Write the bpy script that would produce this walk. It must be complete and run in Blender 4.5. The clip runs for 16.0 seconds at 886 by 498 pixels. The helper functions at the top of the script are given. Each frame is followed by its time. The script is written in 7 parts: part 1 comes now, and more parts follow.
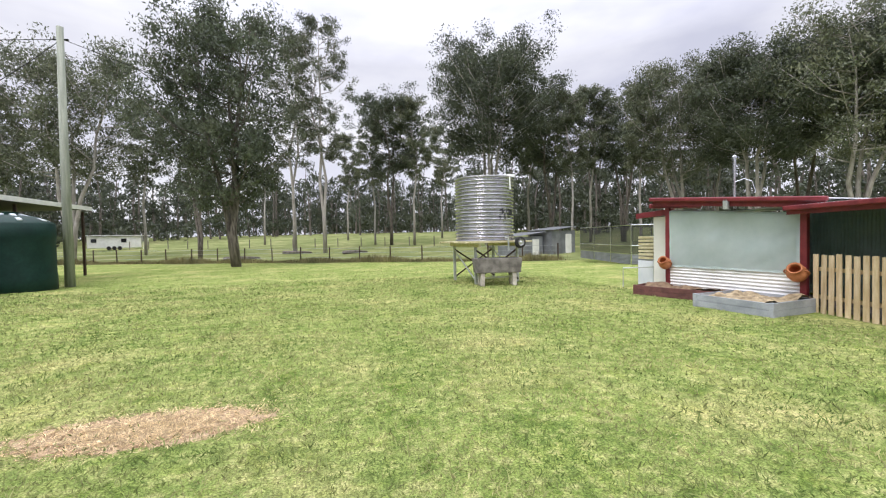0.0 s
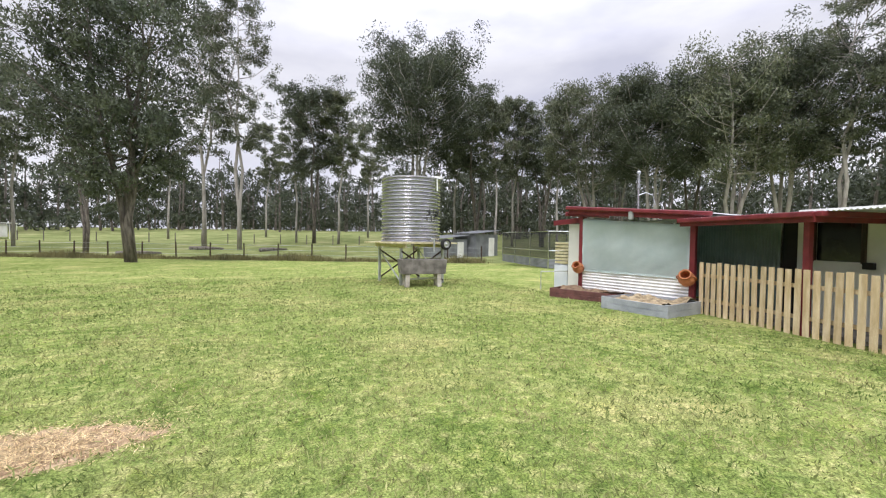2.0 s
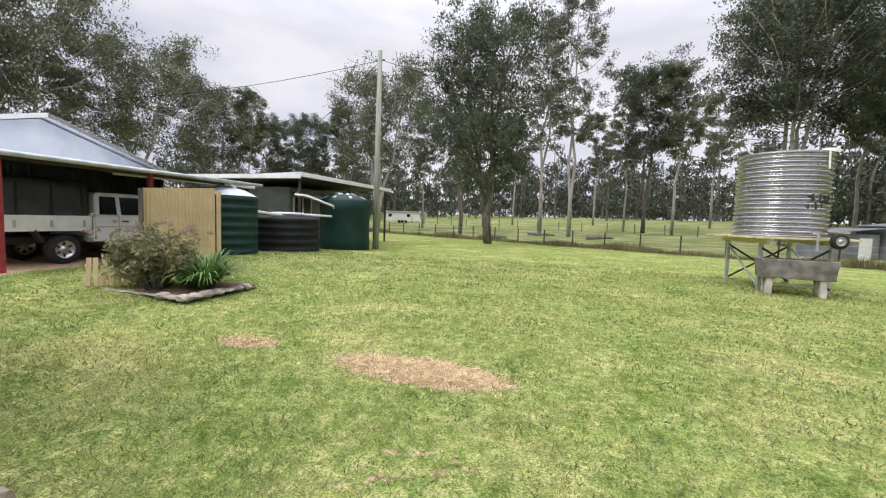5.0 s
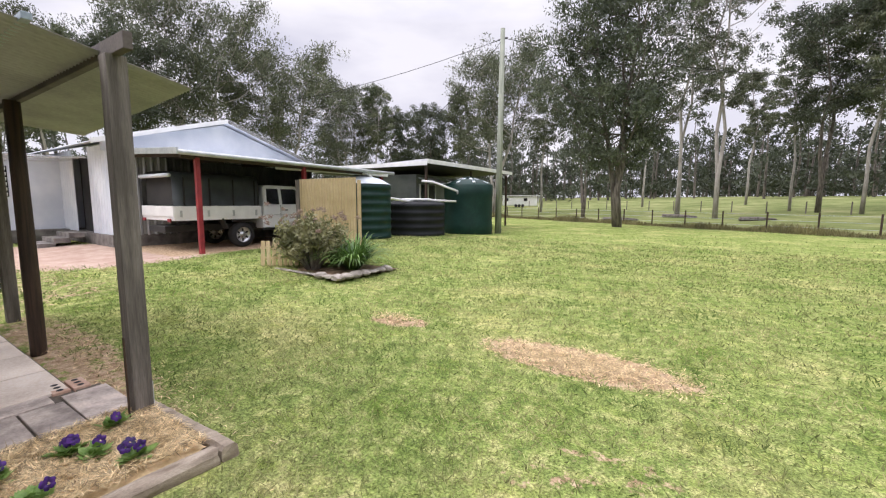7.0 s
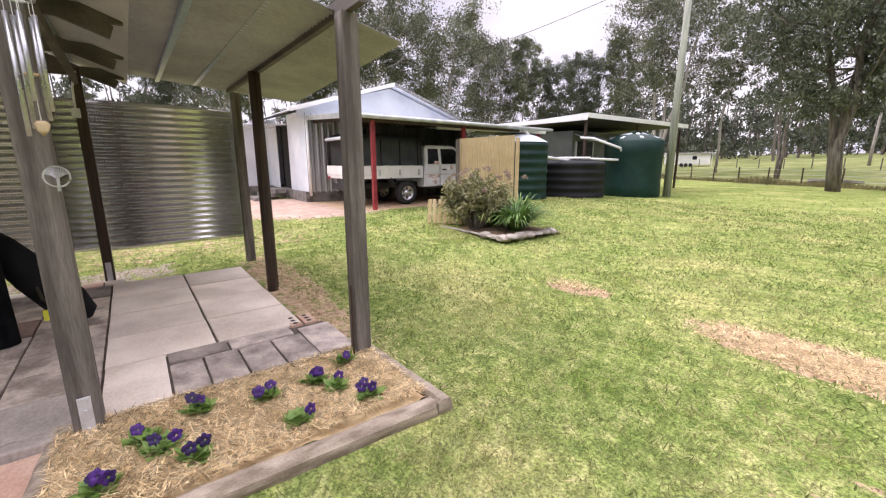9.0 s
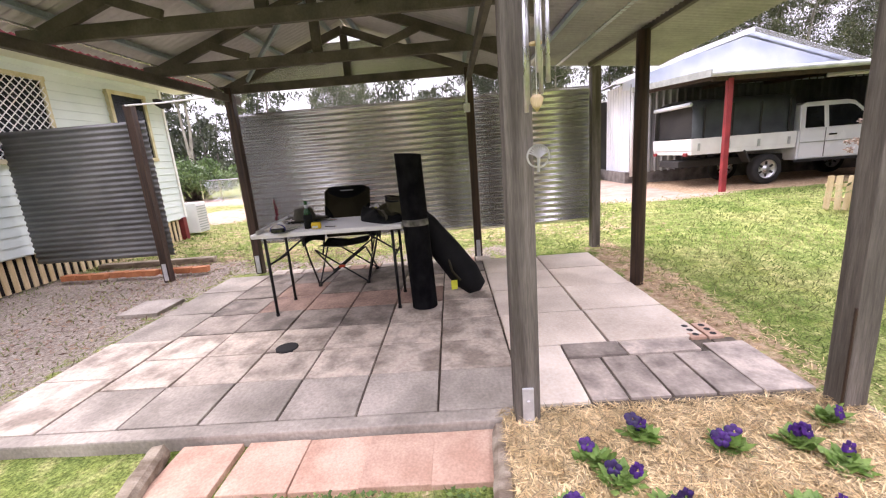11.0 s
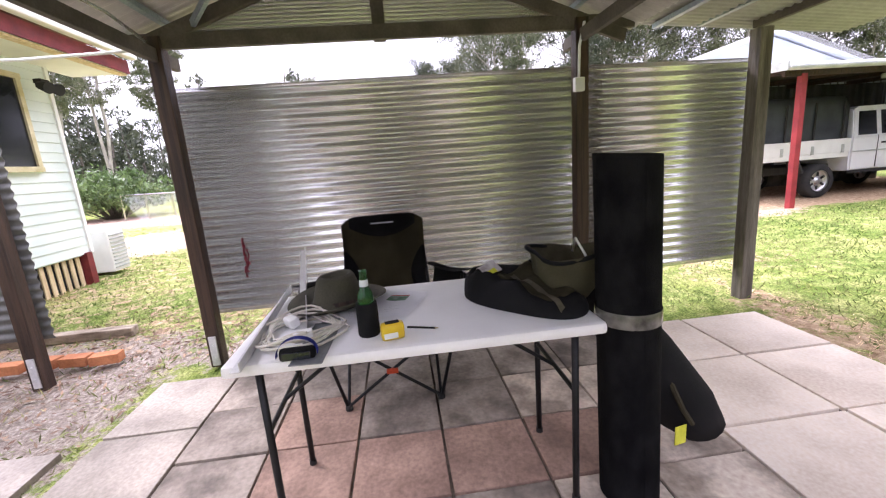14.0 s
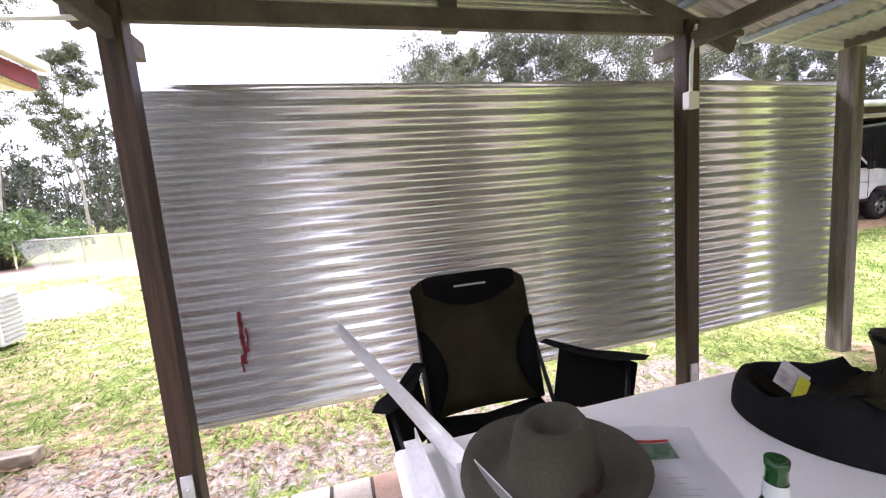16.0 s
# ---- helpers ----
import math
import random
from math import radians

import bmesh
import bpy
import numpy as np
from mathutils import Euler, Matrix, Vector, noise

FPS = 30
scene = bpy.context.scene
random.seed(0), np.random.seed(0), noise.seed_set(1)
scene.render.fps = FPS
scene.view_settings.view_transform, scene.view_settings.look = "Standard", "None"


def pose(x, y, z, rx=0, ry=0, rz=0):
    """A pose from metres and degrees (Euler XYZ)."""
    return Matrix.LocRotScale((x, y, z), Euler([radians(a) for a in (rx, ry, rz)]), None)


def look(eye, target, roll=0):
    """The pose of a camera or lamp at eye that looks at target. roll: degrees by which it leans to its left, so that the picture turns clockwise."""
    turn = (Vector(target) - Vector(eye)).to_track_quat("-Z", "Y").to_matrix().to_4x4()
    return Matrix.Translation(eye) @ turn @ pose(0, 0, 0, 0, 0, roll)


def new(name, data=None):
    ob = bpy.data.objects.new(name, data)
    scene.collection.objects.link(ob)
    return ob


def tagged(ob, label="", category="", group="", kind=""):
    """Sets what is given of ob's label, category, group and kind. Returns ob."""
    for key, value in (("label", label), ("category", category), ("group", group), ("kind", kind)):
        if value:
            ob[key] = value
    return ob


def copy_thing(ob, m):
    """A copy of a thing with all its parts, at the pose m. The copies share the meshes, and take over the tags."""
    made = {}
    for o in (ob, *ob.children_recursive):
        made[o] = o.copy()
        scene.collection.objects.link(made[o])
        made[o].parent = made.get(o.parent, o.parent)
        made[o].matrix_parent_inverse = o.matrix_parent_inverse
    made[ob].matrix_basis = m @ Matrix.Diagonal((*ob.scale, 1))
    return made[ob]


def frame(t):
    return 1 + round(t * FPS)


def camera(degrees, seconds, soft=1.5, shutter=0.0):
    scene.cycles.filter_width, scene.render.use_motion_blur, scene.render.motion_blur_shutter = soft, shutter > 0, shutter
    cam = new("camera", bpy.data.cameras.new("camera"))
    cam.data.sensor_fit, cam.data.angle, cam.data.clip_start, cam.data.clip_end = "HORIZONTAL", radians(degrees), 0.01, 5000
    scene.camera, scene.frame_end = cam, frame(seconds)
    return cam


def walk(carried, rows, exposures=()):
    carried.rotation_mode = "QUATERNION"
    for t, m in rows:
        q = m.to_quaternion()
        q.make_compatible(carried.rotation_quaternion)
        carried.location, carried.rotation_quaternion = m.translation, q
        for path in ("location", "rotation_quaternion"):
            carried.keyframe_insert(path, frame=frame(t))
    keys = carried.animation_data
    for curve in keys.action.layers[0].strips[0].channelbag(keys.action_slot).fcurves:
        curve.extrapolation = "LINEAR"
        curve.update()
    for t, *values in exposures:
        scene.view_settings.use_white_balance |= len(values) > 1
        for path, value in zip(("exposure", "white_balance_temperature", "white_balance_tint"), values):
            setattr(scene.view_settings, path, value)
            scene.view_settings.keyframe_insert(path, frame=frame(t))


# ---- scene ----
cam = camera(94.7, 16.0, soft=1.2)
PATH = [
    (0, (0.315, 0.199, 1.543), (0.851, 2.125, 1.487), -1.1),
    (0.5, (0.346, 0.248, 1.523), (1.029, 2.127, 1.463), 0.0),
    (1, (0.382, 0.252, 1.526), (1.183, 2.084, 1.465), 1.0),
    (1.5, (0.378, 0.307, 1.504), (1.246, 2.108, 1.45), 1.4),
    (2, (0.362, 0.303, 1.525), (1.236, 2.101, 1.474), 0.8),
    (2.5, (0.339, 0.288, 1.534), (1.182, 2.102, 1.485), -0.1),
    (3, (0.312, 0.278, 1.537), (1.082, 2.123, 1.489), -0.8),
    (3.5, (0.314, 0.278, 1.537), (0.953, 2.173, 1.478), -1.0),
    (4, (0.309, 0.296, 1.529), (0.655, 2.265, 1.481), 0.5),
    (4.5, (0.286, 0.258, 1.553), (0.15, 2.253, 1.505), 2.7),
    (5, (0.242, 0.258, 1.557), (-0.356, 2.161, 1.412), 1.9),
    (5.2, (0.2, 0.246, 1.569), (-0.528, 2.101, 1.397), 1.5),
    (7.3, (-0.234, 0.32, 1.465), (-1.364, 1.951, 1.215), 0.3),
    (7.5, (-0.239, 0.318, 1.455), (-1.401, 1.922, 1.179), 0.2),
    (8, (-0.358, 0.271, 1.464), (-1.621, 1.784, 1.126), 0.2),
    (8.5, (-0.583, 0.198, 1.477), (-1.952, 1.605, 1.094), 0.4),
    (9, (-0.741, 0.165, 1.451), (-2.299, 1.348, 1.034), -0.1),
    (9.5, (-0.94, 0.221, 1.445), (-2.771, 0.918, 1.046), -2.3),
    (10, (-1.122, 0.149, 1.448), (-3.07, 0.253, 1.007), -3.9),
    (10.2, (-1.204, 0.062, 1.451), (-3.147, 0.003, 0.984), -4.1),
    (12.3, (-2.411, -1.076, 1.364), (-4.381, -1.022, 1.021), -5.2),
    (12.5, (-2.622, -1.081, 1.368), (-4.587, -0.948, 1.021), -5.5),
    (13, (-3.089, -1.251, 1.382), (-5.043, -1.147, 0.97), -6.4),
    (13.5, (-3.453, -1.544, 1.461), (-5.411, -1.489, 1.053), -5.3),
    (14, (-3.734, -1.628, 1.483), (-5.682, -1.442, 1.068), -4.4),
    (14.5, (-4.098, -1.678, 1.548), (-6.015, -1.312, 1.114), -2.7),
    (15, (-4.231, -1.94, 1.55), (-6.115, -1.437, 1.106), -0.9),
    (15.5, (-4.46, -2.163, 1.529), (-6.346, -1.639, 1.115), -2.4),
    (16, (-4.8, -2.363, 1.531), (-6.72, -1.865, 1.271), -4.6),
]
walk(cam, [(t, look(eye, target, roll)) for t, eye, target, roll in PATH], [(0, 0.1, 6200, 13), (5, 0.03, 6300, 13), (7.3, 0.15, 6300, 17), (8.5, 0.3, 6350, 20), (9.5, 0.48, 6450, 25), (10.2, 0.66, 6400, 26), (12.3, 0.98, 6250, 24), (14, 1.2, 6100, 25), (16, 1.45, 6000, 26)])

# ---- light: an overcast sky, brightest overhead, with a weak wide sun behind the cloud ----
world = bpy.data.worlds.new("overcast")
scene.world = world
world.use_nodes = True
wt = world.node_tree
wt.nodes.clear()


def wnode(kind, **values):
    n = wt.nodes.new(kind)
    for key, value in values.items():
        n.inputs[key].default_value = value
    return n


SUN_HEIGHT, SUN_TURN = 50.0, 222.0
sky = wt.nodes.new("ShaderNodeTexSky")
sky.sky_type = "NISHITA"
sky.sun_disc = False
sky.sun_elevation, sky.sun_rotation = radians(SUN_HEIGHT), radians(SUN_TURN)
grey = wnode("ShaderNodeHueSaturation", Saturation=0.12, Value=0.16)
wt.links.new(sky.outputs[0], grey.inputs["Color"])
coord = wt.nodes.new("ShaderNodeTexCoord")
sep = wt.nodes.new("ShaderNodeSeparateXYZ")
wt.links.new(coord.outputs["Generated"], sep.inputs[0])
lift = wt.nodes.new("ShaderNodeMapRange")
lift.inputs["From Min"].default_value, lift.inputs["From Max"].default_value = 0.38, 1.0
lift.inputs["To Min"].default_value, lift.inputs["To Max"].default_value = 0.82, 3.6
wt.links.new(sep.outputs["Z"], lift.inputs["Value"])
stretch = wt.nodes.new("ShaderNodeMapping")
stretch.inputs["Scale"].default_value = (1.6, 1.6, 4.5)
wt.links.new(coord.outputs["Generated"], stretch.inputs[0])
cloud = wnode("ShaderNodeTexNoise", Scale=1.5, Detail=5.0, Roughness=0.5)
wt.links.new(stretch.outputs[0], cloud.inputs["Vector"])
tone = wt.nodes.new("ShaderNodeValToRGB")
tone.color_ramp.elements[0].position, tone.color_ramp.elements[0].color = 0.36, (0.66, 0.665, 0.77, 1)
tone.color_ramp.elements[1].position, tone.color_ramp.elements[1].color = 0.62, (0.98, 0.97, 1.0, 1)
wt.links.new(cloud.outputs[0], tone.inputs[0])
lit = wt.nodes.new("ShaderNodeVectorMath")
lit.operation = "SCALE"
wt.links.new(tone.outputs[0], lit.inputs[0])
wt.links.new(lift.outputs[0], lit.inputs["Scale"])
both = wt.nodes.new("ShaderNodeVectorMath")
both.operation = "ADD"
wt.links.new(lit.outputs[0], both.inputs[0])
half = wt.nodes.new("ShaderNodeVectorMath")
half.operation = "SCALE"
half.inputs["Scale"].default_value = 0.1
wt.links.new(grey.outputs[0], half.inputs[0])
wt.links.new(half.outputs[0], both.inputs[1])
back = wnode("ShaderNodeBackground", Strength=1.0)
out = wt.nodes.new("ShaderNodeOutputWorld")
wt.links.new(both.outputs[0], back.inputs[0])
wt.links.new(back.outputs[0], out.inputs[0])

sun_data = bpy.data.lights.new("sun", "SUN")
sun_data.energy, sun_data.angle, sun_data.color = 1.7, radians(25), (1.0, 0.96, 0.9)
sun = new("sun", sun_data)
sun.matrix_world = look((0, 0, 30), (30 * math.tan(radians(90 - SUN_HEIGHT)) * -math.sin(radians(SUN_TURN)), 30 * math.tan(radians(90 - SUN_HEIGHT)) * -math.cos(radians(SUN_TURN)), 0))


# ---- materials ----
def material(name, a, b, scale=6.0, rough=0.7, metal=0.0, bump=0.15, fine=60.0, stretch=(1, 1, 1), spread=0.0, low=0.35, high=0.65, spec=0.5, leaf=0.0, fine_mix=0.35, rough_vary=0.12):
    """Two colours mixed by coarse noise, darkened a little by fine noise, with relief. spread: change from piece to piece."""
    m = bpy.data.materials.new(name)
    m.use_nodes = True
    nt = m.node_tree
    bs = nt.nodes["Principled BSDF"]
    tc = nt.nodes.new("ShaderNodeTexCoord")
    mp = nt.nodes.new("ShaderNodeMapping")
    mp.inputs["Scale"].default_value = stretch
    nt.links.new(tc.outputs["Object"], mp.inputs[0])
    grain = mp.outputs[0]
    if spread:
        own = nt.nodes.new("ShaderNodeObjectInfo")
        shift = nt.nodes.new("ShaderNodeVectorMath")
        shift.operation = "MULTIPLY_ADD"
        shift.inputs[1].default_value = (37.0, 53.0, 71.0)
        nt.links.new(own.outputs["Random"], shift.inputs[0])
        nt.links.new(grain, shift.inputs[2])
        grain = shift.outputs[0]
    n1 = nt.nodes.new("ShaderNodeTexNoise")
    n1.inputs["Scale"].default_value, n1.inputs["Detail"].default_value = scale, 4
    n2 = nt.nodes.new("ShaderNodeTexNoise")
    n2.inputs["Scale"].default_value, n2.inputs["Detail"].default_value = fine, 3
    for n in (n1, n2):
        nt.links.new(grain, n.inputs["Vector"])
    ramp = nt.nodes.new("ShaderNodeValToRGB")
    ramp.color_ramp.elements[0].position, ramp.color_ramp.elements[0].color = low, (*a, 1)
    ramp.color_ramp.elements[1].position, ramp.color_ramp.elements[1].color = high, (*b, 1)
    nt.links.new(n1.outputs[0], ramp.inputs[0])
    mix = nt.nodes.new("ShaderNodeMix")
    mix.data_type, mix.blend_type = "RGBA", "OVERLAY"
    mix.inputs[0].default_value = fine_mix
    nt.links.new(ramp.outputs[0], mix.inputs[6])
    nt.links.new(n2.outputs[0], mix.inputs[7])
    colour = mix.outputs[2]
    if spread:
        info = nt.nodes.new("ShaderNodeObjectInfo")
        mr = nt.nodes.new("ShaderNodeMapRange")
        mr.inputs["To Min"].default_value, mr.inputs["To Max"].default_value = 1 - spread, 1 + spread
        nt.links.new(info.outputs["Random"], mr.inputs[0])
        hs = nt.nodes.new("ShaderNodeHueSaturation")
        nt.links.new(mr.outputs[0], hs.inputs["Value"])
        nt.links.new(colour, hs.inputs["Color"])
        colour = hs.outputs[0]
    nt.links.new(colour, bs.inputs["Base Color"])
    bs.inputs["Roughness"].default_value, bs.inputs["Metallic"].default_value = rough, metal
    bs.inputs["Specular IOR Level"].default_value = spec
    rr = nt.nodes.new("ShaderNodeMapRange")
    rr.inputs["To Min"].default_value, rr.inputs["To Max"].default_value = max(0.02, rough - rough_vary), min(1, rough + rough_vary)
    nt.links.new(n1.outputs[0], rr.inputs[0])
    nt.links.new(rr.outputs[0], bs.inputs["Roughness"])
    if bump:
        bp = nt.nodes.new("ShaderNodeBump")
        bp.inputs["Strength"].default_value, bp.inputs["Distance"].default_value = bump, 0.01
        nt.links.new(n2.outputs[0], bp.inputs["Height"])
        nt.links.new(bp.outputs[0], bs.inputs["Normal"])
    if leaf:
        bs.inputs["Subsurface Weight"].default_value = 0
        tr = nt.nodes.new("ShaderNodeBsdfTranslucent")
        ms = nt.nodes.new("ShaderNodeMixShader")
        ms.inputs[0].default_value = leaf
        nt.links.new(colour, tr.inputs[0])
        nt.links.new(bs.outputs[0], ms.inputs[1])
        nt.links.new(tr.outputs[0], ms.inputs[2])
        nt.links.new(ms.outputs[0], nt.nodes["Material Output"].inputs[0])
    return m


WEATHERED = material("weathered_timber", (0.085, 0.073, 0.06), (0.2, 0.176, 0.15), 4, 0.85, fine=38, stretch=(4.5, 4.5, 0.35), bump=0.5, low=0.34, high=0.66, fine_mix=0.5)
DARK_TIMBER = material("dark_oiled_timber", (0.022, 0.011, 0.007), (0.066, 0.036, 0.022), 5, 0.6, fine=60, stretch=(9, 9, 0.4), bump=0.4, low=0.36, high=0.62, fine_mix=0.5)
BEAM_TIMBER = material("dark_beam_timber", (0.06, 0.05, 0.042), (0.12, 0.1, 0.085), 4, 0.75, fine=60, stretch=(1, 1, 1), bump=0.3)
SLEEPER = material("grey_split_sleeper", (0.19, 0.145, 0.1), (0.42, 0.35, 0.265), 5, 0.9, fine=70, stretch=(3, 1, 3), bump=0.6)
GALV = material("galvanised_steel", (0.56, 0.57, 0.6), (0.7, 0.71, 0.74), 1.2, 0.17, 0.95, bump=0.0, fine=25, fine_mix=0.15)
GALV_OLD = material("dull_galvanised_steel", (0.68, 0.675, 0.68), (0.84, 0.835, 0.84), 1.1, 0.245, 0.8, bump=0.0, fine=9, fine_mix=0.12, rough_vary=0.03)
TANK_IRON = material("rain_tank_iron", (0.4, 0.4, 0.43), (0.5, 0.5, 0.53), 1.2, 0.21, 0.85, bump=0.0, fine=25, fine_mix=0.15, rough_vary=0.03)
ROOF_UNDER = material("weathered_zinc_roofing", (0.42, 0.39, 0.405), (0.52, 0.49, 0.505), 1.8, 0.55, 0.25, bump=0.05, fine=25, fine_mix=0.15)
# same zinc as ROOF_UNDER, coloured darker for the shade below the lean-to
LEAN_SHADED = material("shaded_zinc_roofing", (0.3, 0.285, 0.3), (0.4, 0.38, 0.395), 1.8, 0.55, 0.25, bump=0.05, fine=25, fine_mix=0.2)
PURLIN = material("blue_grey_steel", (0.28, 0.34, 0.37), (0.4, 0.46, 0.5), 3, 0.4, 0.6, bump=0.03)
WHITE_SHEET = material("white_painted_steel", (0.62, 0.66, 0.72), (0.75, 0.78, 0.82), 1.5, 0.5, 0.0, bump=0.05, fine_mix=0.15)
WHITE = material("white_paint", (0.72, 0.72, 0.7), (0.82, 0.82, 0.8), 3, 0.45, bump=0.05, fine_mix=0.12)
CREAM = material("cream_painted_board", (0.66, 0.66, 0.6), (0.76, 0.76, 0.7), 2, 0.6, bump=0.1, fine_mix=0.15)
MAROON = material("maroon_painted_timber", (0.13, 0.012, 0.018), (0.2, 0.025, 0.03), 5, 0.5, bump=0.1)
REDPOST = material("red_painted_steel_post", (0.2, 0.018, 0.025), (0.3, 0.03, 0.035), 5, 0.5, bump=0.1)
CANVAS_BLIND = material("pale_green_canvas", (0.6, 0.71, 0.675), (0.69, 0.79, 0.755), 1.2, 0.6, bump=0.25, fine=8, fine_mix=0.12)
PICKET = material("bare_pine_picket", (0.5, 0.37, 0.2), (0.68, 0.55, 0.35), 4, 0.8, fine=60, stretch=(4, 4, 0.6), spread=0.12)
TERRACOTTA = material("terracotta", (0.38, 0.13, 0.05), (0.52, 0.21, 0.09), 6, 0.75, bump=0.15)
CONCRETE = material("old_concrete", (0.1, 0.09, 0.08), (0.24, 0.22, 0.2), 4, 0.9, fine=70, bump=0.5)
SLAB = material("pale_concrete_slab", (0.62, 0.525, 0.425), (0.84, 0.74, 0.625), 2.2, 0.85, fine=50, bump=0.3, spread=0.09, fine_mix=0.38)
SLAB_GREY = material("grey_concrete_slab", (0.24, 0.21, 0.175), (0.45, 0.395, 0.335), 2.4, 0.85, fine=50, bump=0.3, spread=0.12, fine_mix=0.4)
PAVER = material("grey_paver", (0.165, 0.136, 0.112), (0.38, 0.322, 0.27), 4.5, 0.82, fine=38, bump=0.4, spread=0.2, low=0.36, high=0.6, fine_mix=0.42)
PAVER_PALE = material("pale_beige_paver", (0.28, 0.228, 0.182), (0.61, 0.522, 0.43), 4.5, 0.82, fine=38, bump=0.4, spread=0.14, low=0.36, high=0.6, fine_mix=0.45)
LL_SHEET = material("old_dark_zinc", (0.11, 0.112, 0.106), (0.18, 0.18, 0.17), 2, 0.5, 0.1, bump=0.0, fine_mix=0.2)
PAVER_PINK = material("pink_paver", (0.2, 0.125, 0.095), (0.42, 0.28, 0.215), 4, 0.82, fine=45, bump=0.45, spread=0.14, low=0.3, high=0.7, fine_mix=0.5)
SLATE = material("dark_stone_paver", (0.24, 0.2, 0.17), (0.54, 0.46, 0.39), 6, 0.7, fine=50, bump=0.5, spread=0.2)
BRICK = material("salmon_clay_paver", (0.5, 0.31, 0.22), (0.66, 0.46, 0.345), 5, 0.85, fine=80, bump=0.3, spread=0.1)
GREEN_TANK = material("dark_green_polyethylene", (0.004, 0.022, 0.017), (0.008, 0.034, 0.026), 2, 0.5, bump=0.06, fine=12, spec=0.25)
BLACK_TANK = material("black_polyethylene", (0.008, 0.009, 0.01), (0.016, 0.018, 0.02), 2, 0.55, bump=0.06, fine=12, spec=0.2)
PVC = material("white_pvc", (0.72, 0.72, 0.7), (0.8, 0.8, 0.79), 4, 0.35, bump=0.02)
BEIGE_SHEET = material("beige_painted_steel", (0.42, 0.315, 0.165), (0.52, 0.405, 0.23), 2, 0.6, bump=0.05)
POLE = material("grey_green_pole_timber", (0.22, 0.24, 0.19), (0.36, 0.38, 0.31), 3, 0.85, stretch=(4, 4, 0.3), bump=0.4)
CAR_WHITE = material("white_car_paint", (0.78, 0.79, 0.81), (0.83, 0.84, 0.85), 2, 0.25, bump=0.0, fine_mix=0.08)
GLASS = material("dark_window_glass", (0.012, 0.014, 0.016), (0.02, 0.022, 0.025), 2, 0.06, bump=0.0, spec=0.6)
RUBBER = material("tyre_rubber", (0.012, 0.012, 0.012), (0.03, 0.028, 0.027), 8, 0.85, bump=0.3)
ALLOY = material("alloy", (0.5, 0.5, 0.5), (0.66, 0.66, 0.67), 8, 0.3, 0.8, bump=0.0)
CANVAS_GREY = material("grey_green_canvas", (0.1, 0.11, 0.11), (0.15, 0.165, 0.165), 2.5, 0.85, bump=0.35, fine=120)
# near-black for small dark parts, and for panels that stand for shade
DARK = material("dark_parts_and_shade", (0.012, 0.012, 0.012), (0.03, 0.028, 0.026), 2, 0.9)
SHED_DARK = material("grey_steel_sheeting", (0.16, 0.17, 0.18), (0.25, 0.26, 0.27), 1.5, 0.5, 0.3, bump=0.05)
BARK = material("gum_bark", (0.07, 0.058, 0.048), (0.2, 0.175, 0.15), 3, 0.9, fine=22, stretch=(3, 3, 0.6), bump=0.6)
PALE_BARK = material("pale_gum_bark", (0.26, 0.235, 0.21), (0.42, 0.39, 0.36), 2, 0.85, fine=22, stretch=(2, 2, 0.6), bump=0.5)
LEAF = material("gum_leaves", (0.048, 0.064, 0.037), (0.105, 0.12, 0.072), 0.6, 0.6, bump=0, leaf=0.25, spread=0.2)
LEAF_PALE = material("olive_gum_leaves", (0.09, 0.11, 0.062), (0.165, 0.175, 0.105), 0.6, 0.6, bump=0, leaf=0.25, spread=0.2)
SHRUB = material("glossy_green_leaves", (0.06, 0.13, 0.025), (0.16, 0.27, 0.06), 3, 0.45, bump=0, leaf=0.3)
STRAW = material("dry_straw", (0.5, 0.365, 0.18), (0.76, 0.6, 0.35), 8, 0.85, bump=0.1, leaf=0.15)
PURPLE = material("purple_petals", (0.02, 0.004, 0.07), (0.085, 0.018, 0.2), 30, 0.55, bump=0, leaf=0.2)
STEEL_GREY = material("grey_steel_pipe", (0.36, 0.38, 0.37), (0.5, 0.52, 0.5), 5, 0.45, 0.4, bump=0.05)
MINT_BOARD = material("pale_mint_weatherboard", (0.6, 0.68, 0.64), (0.7, 0.77, 0.73), 1.5, 0.55, bump=0.05, fine_mix=0.1)
YELLOW_PAINT = material("flaking_yellow_paint", (0.48, 0.42, 0.22), (0.66, 0.6, 0.4), 6, 0.7, bump=0.2)


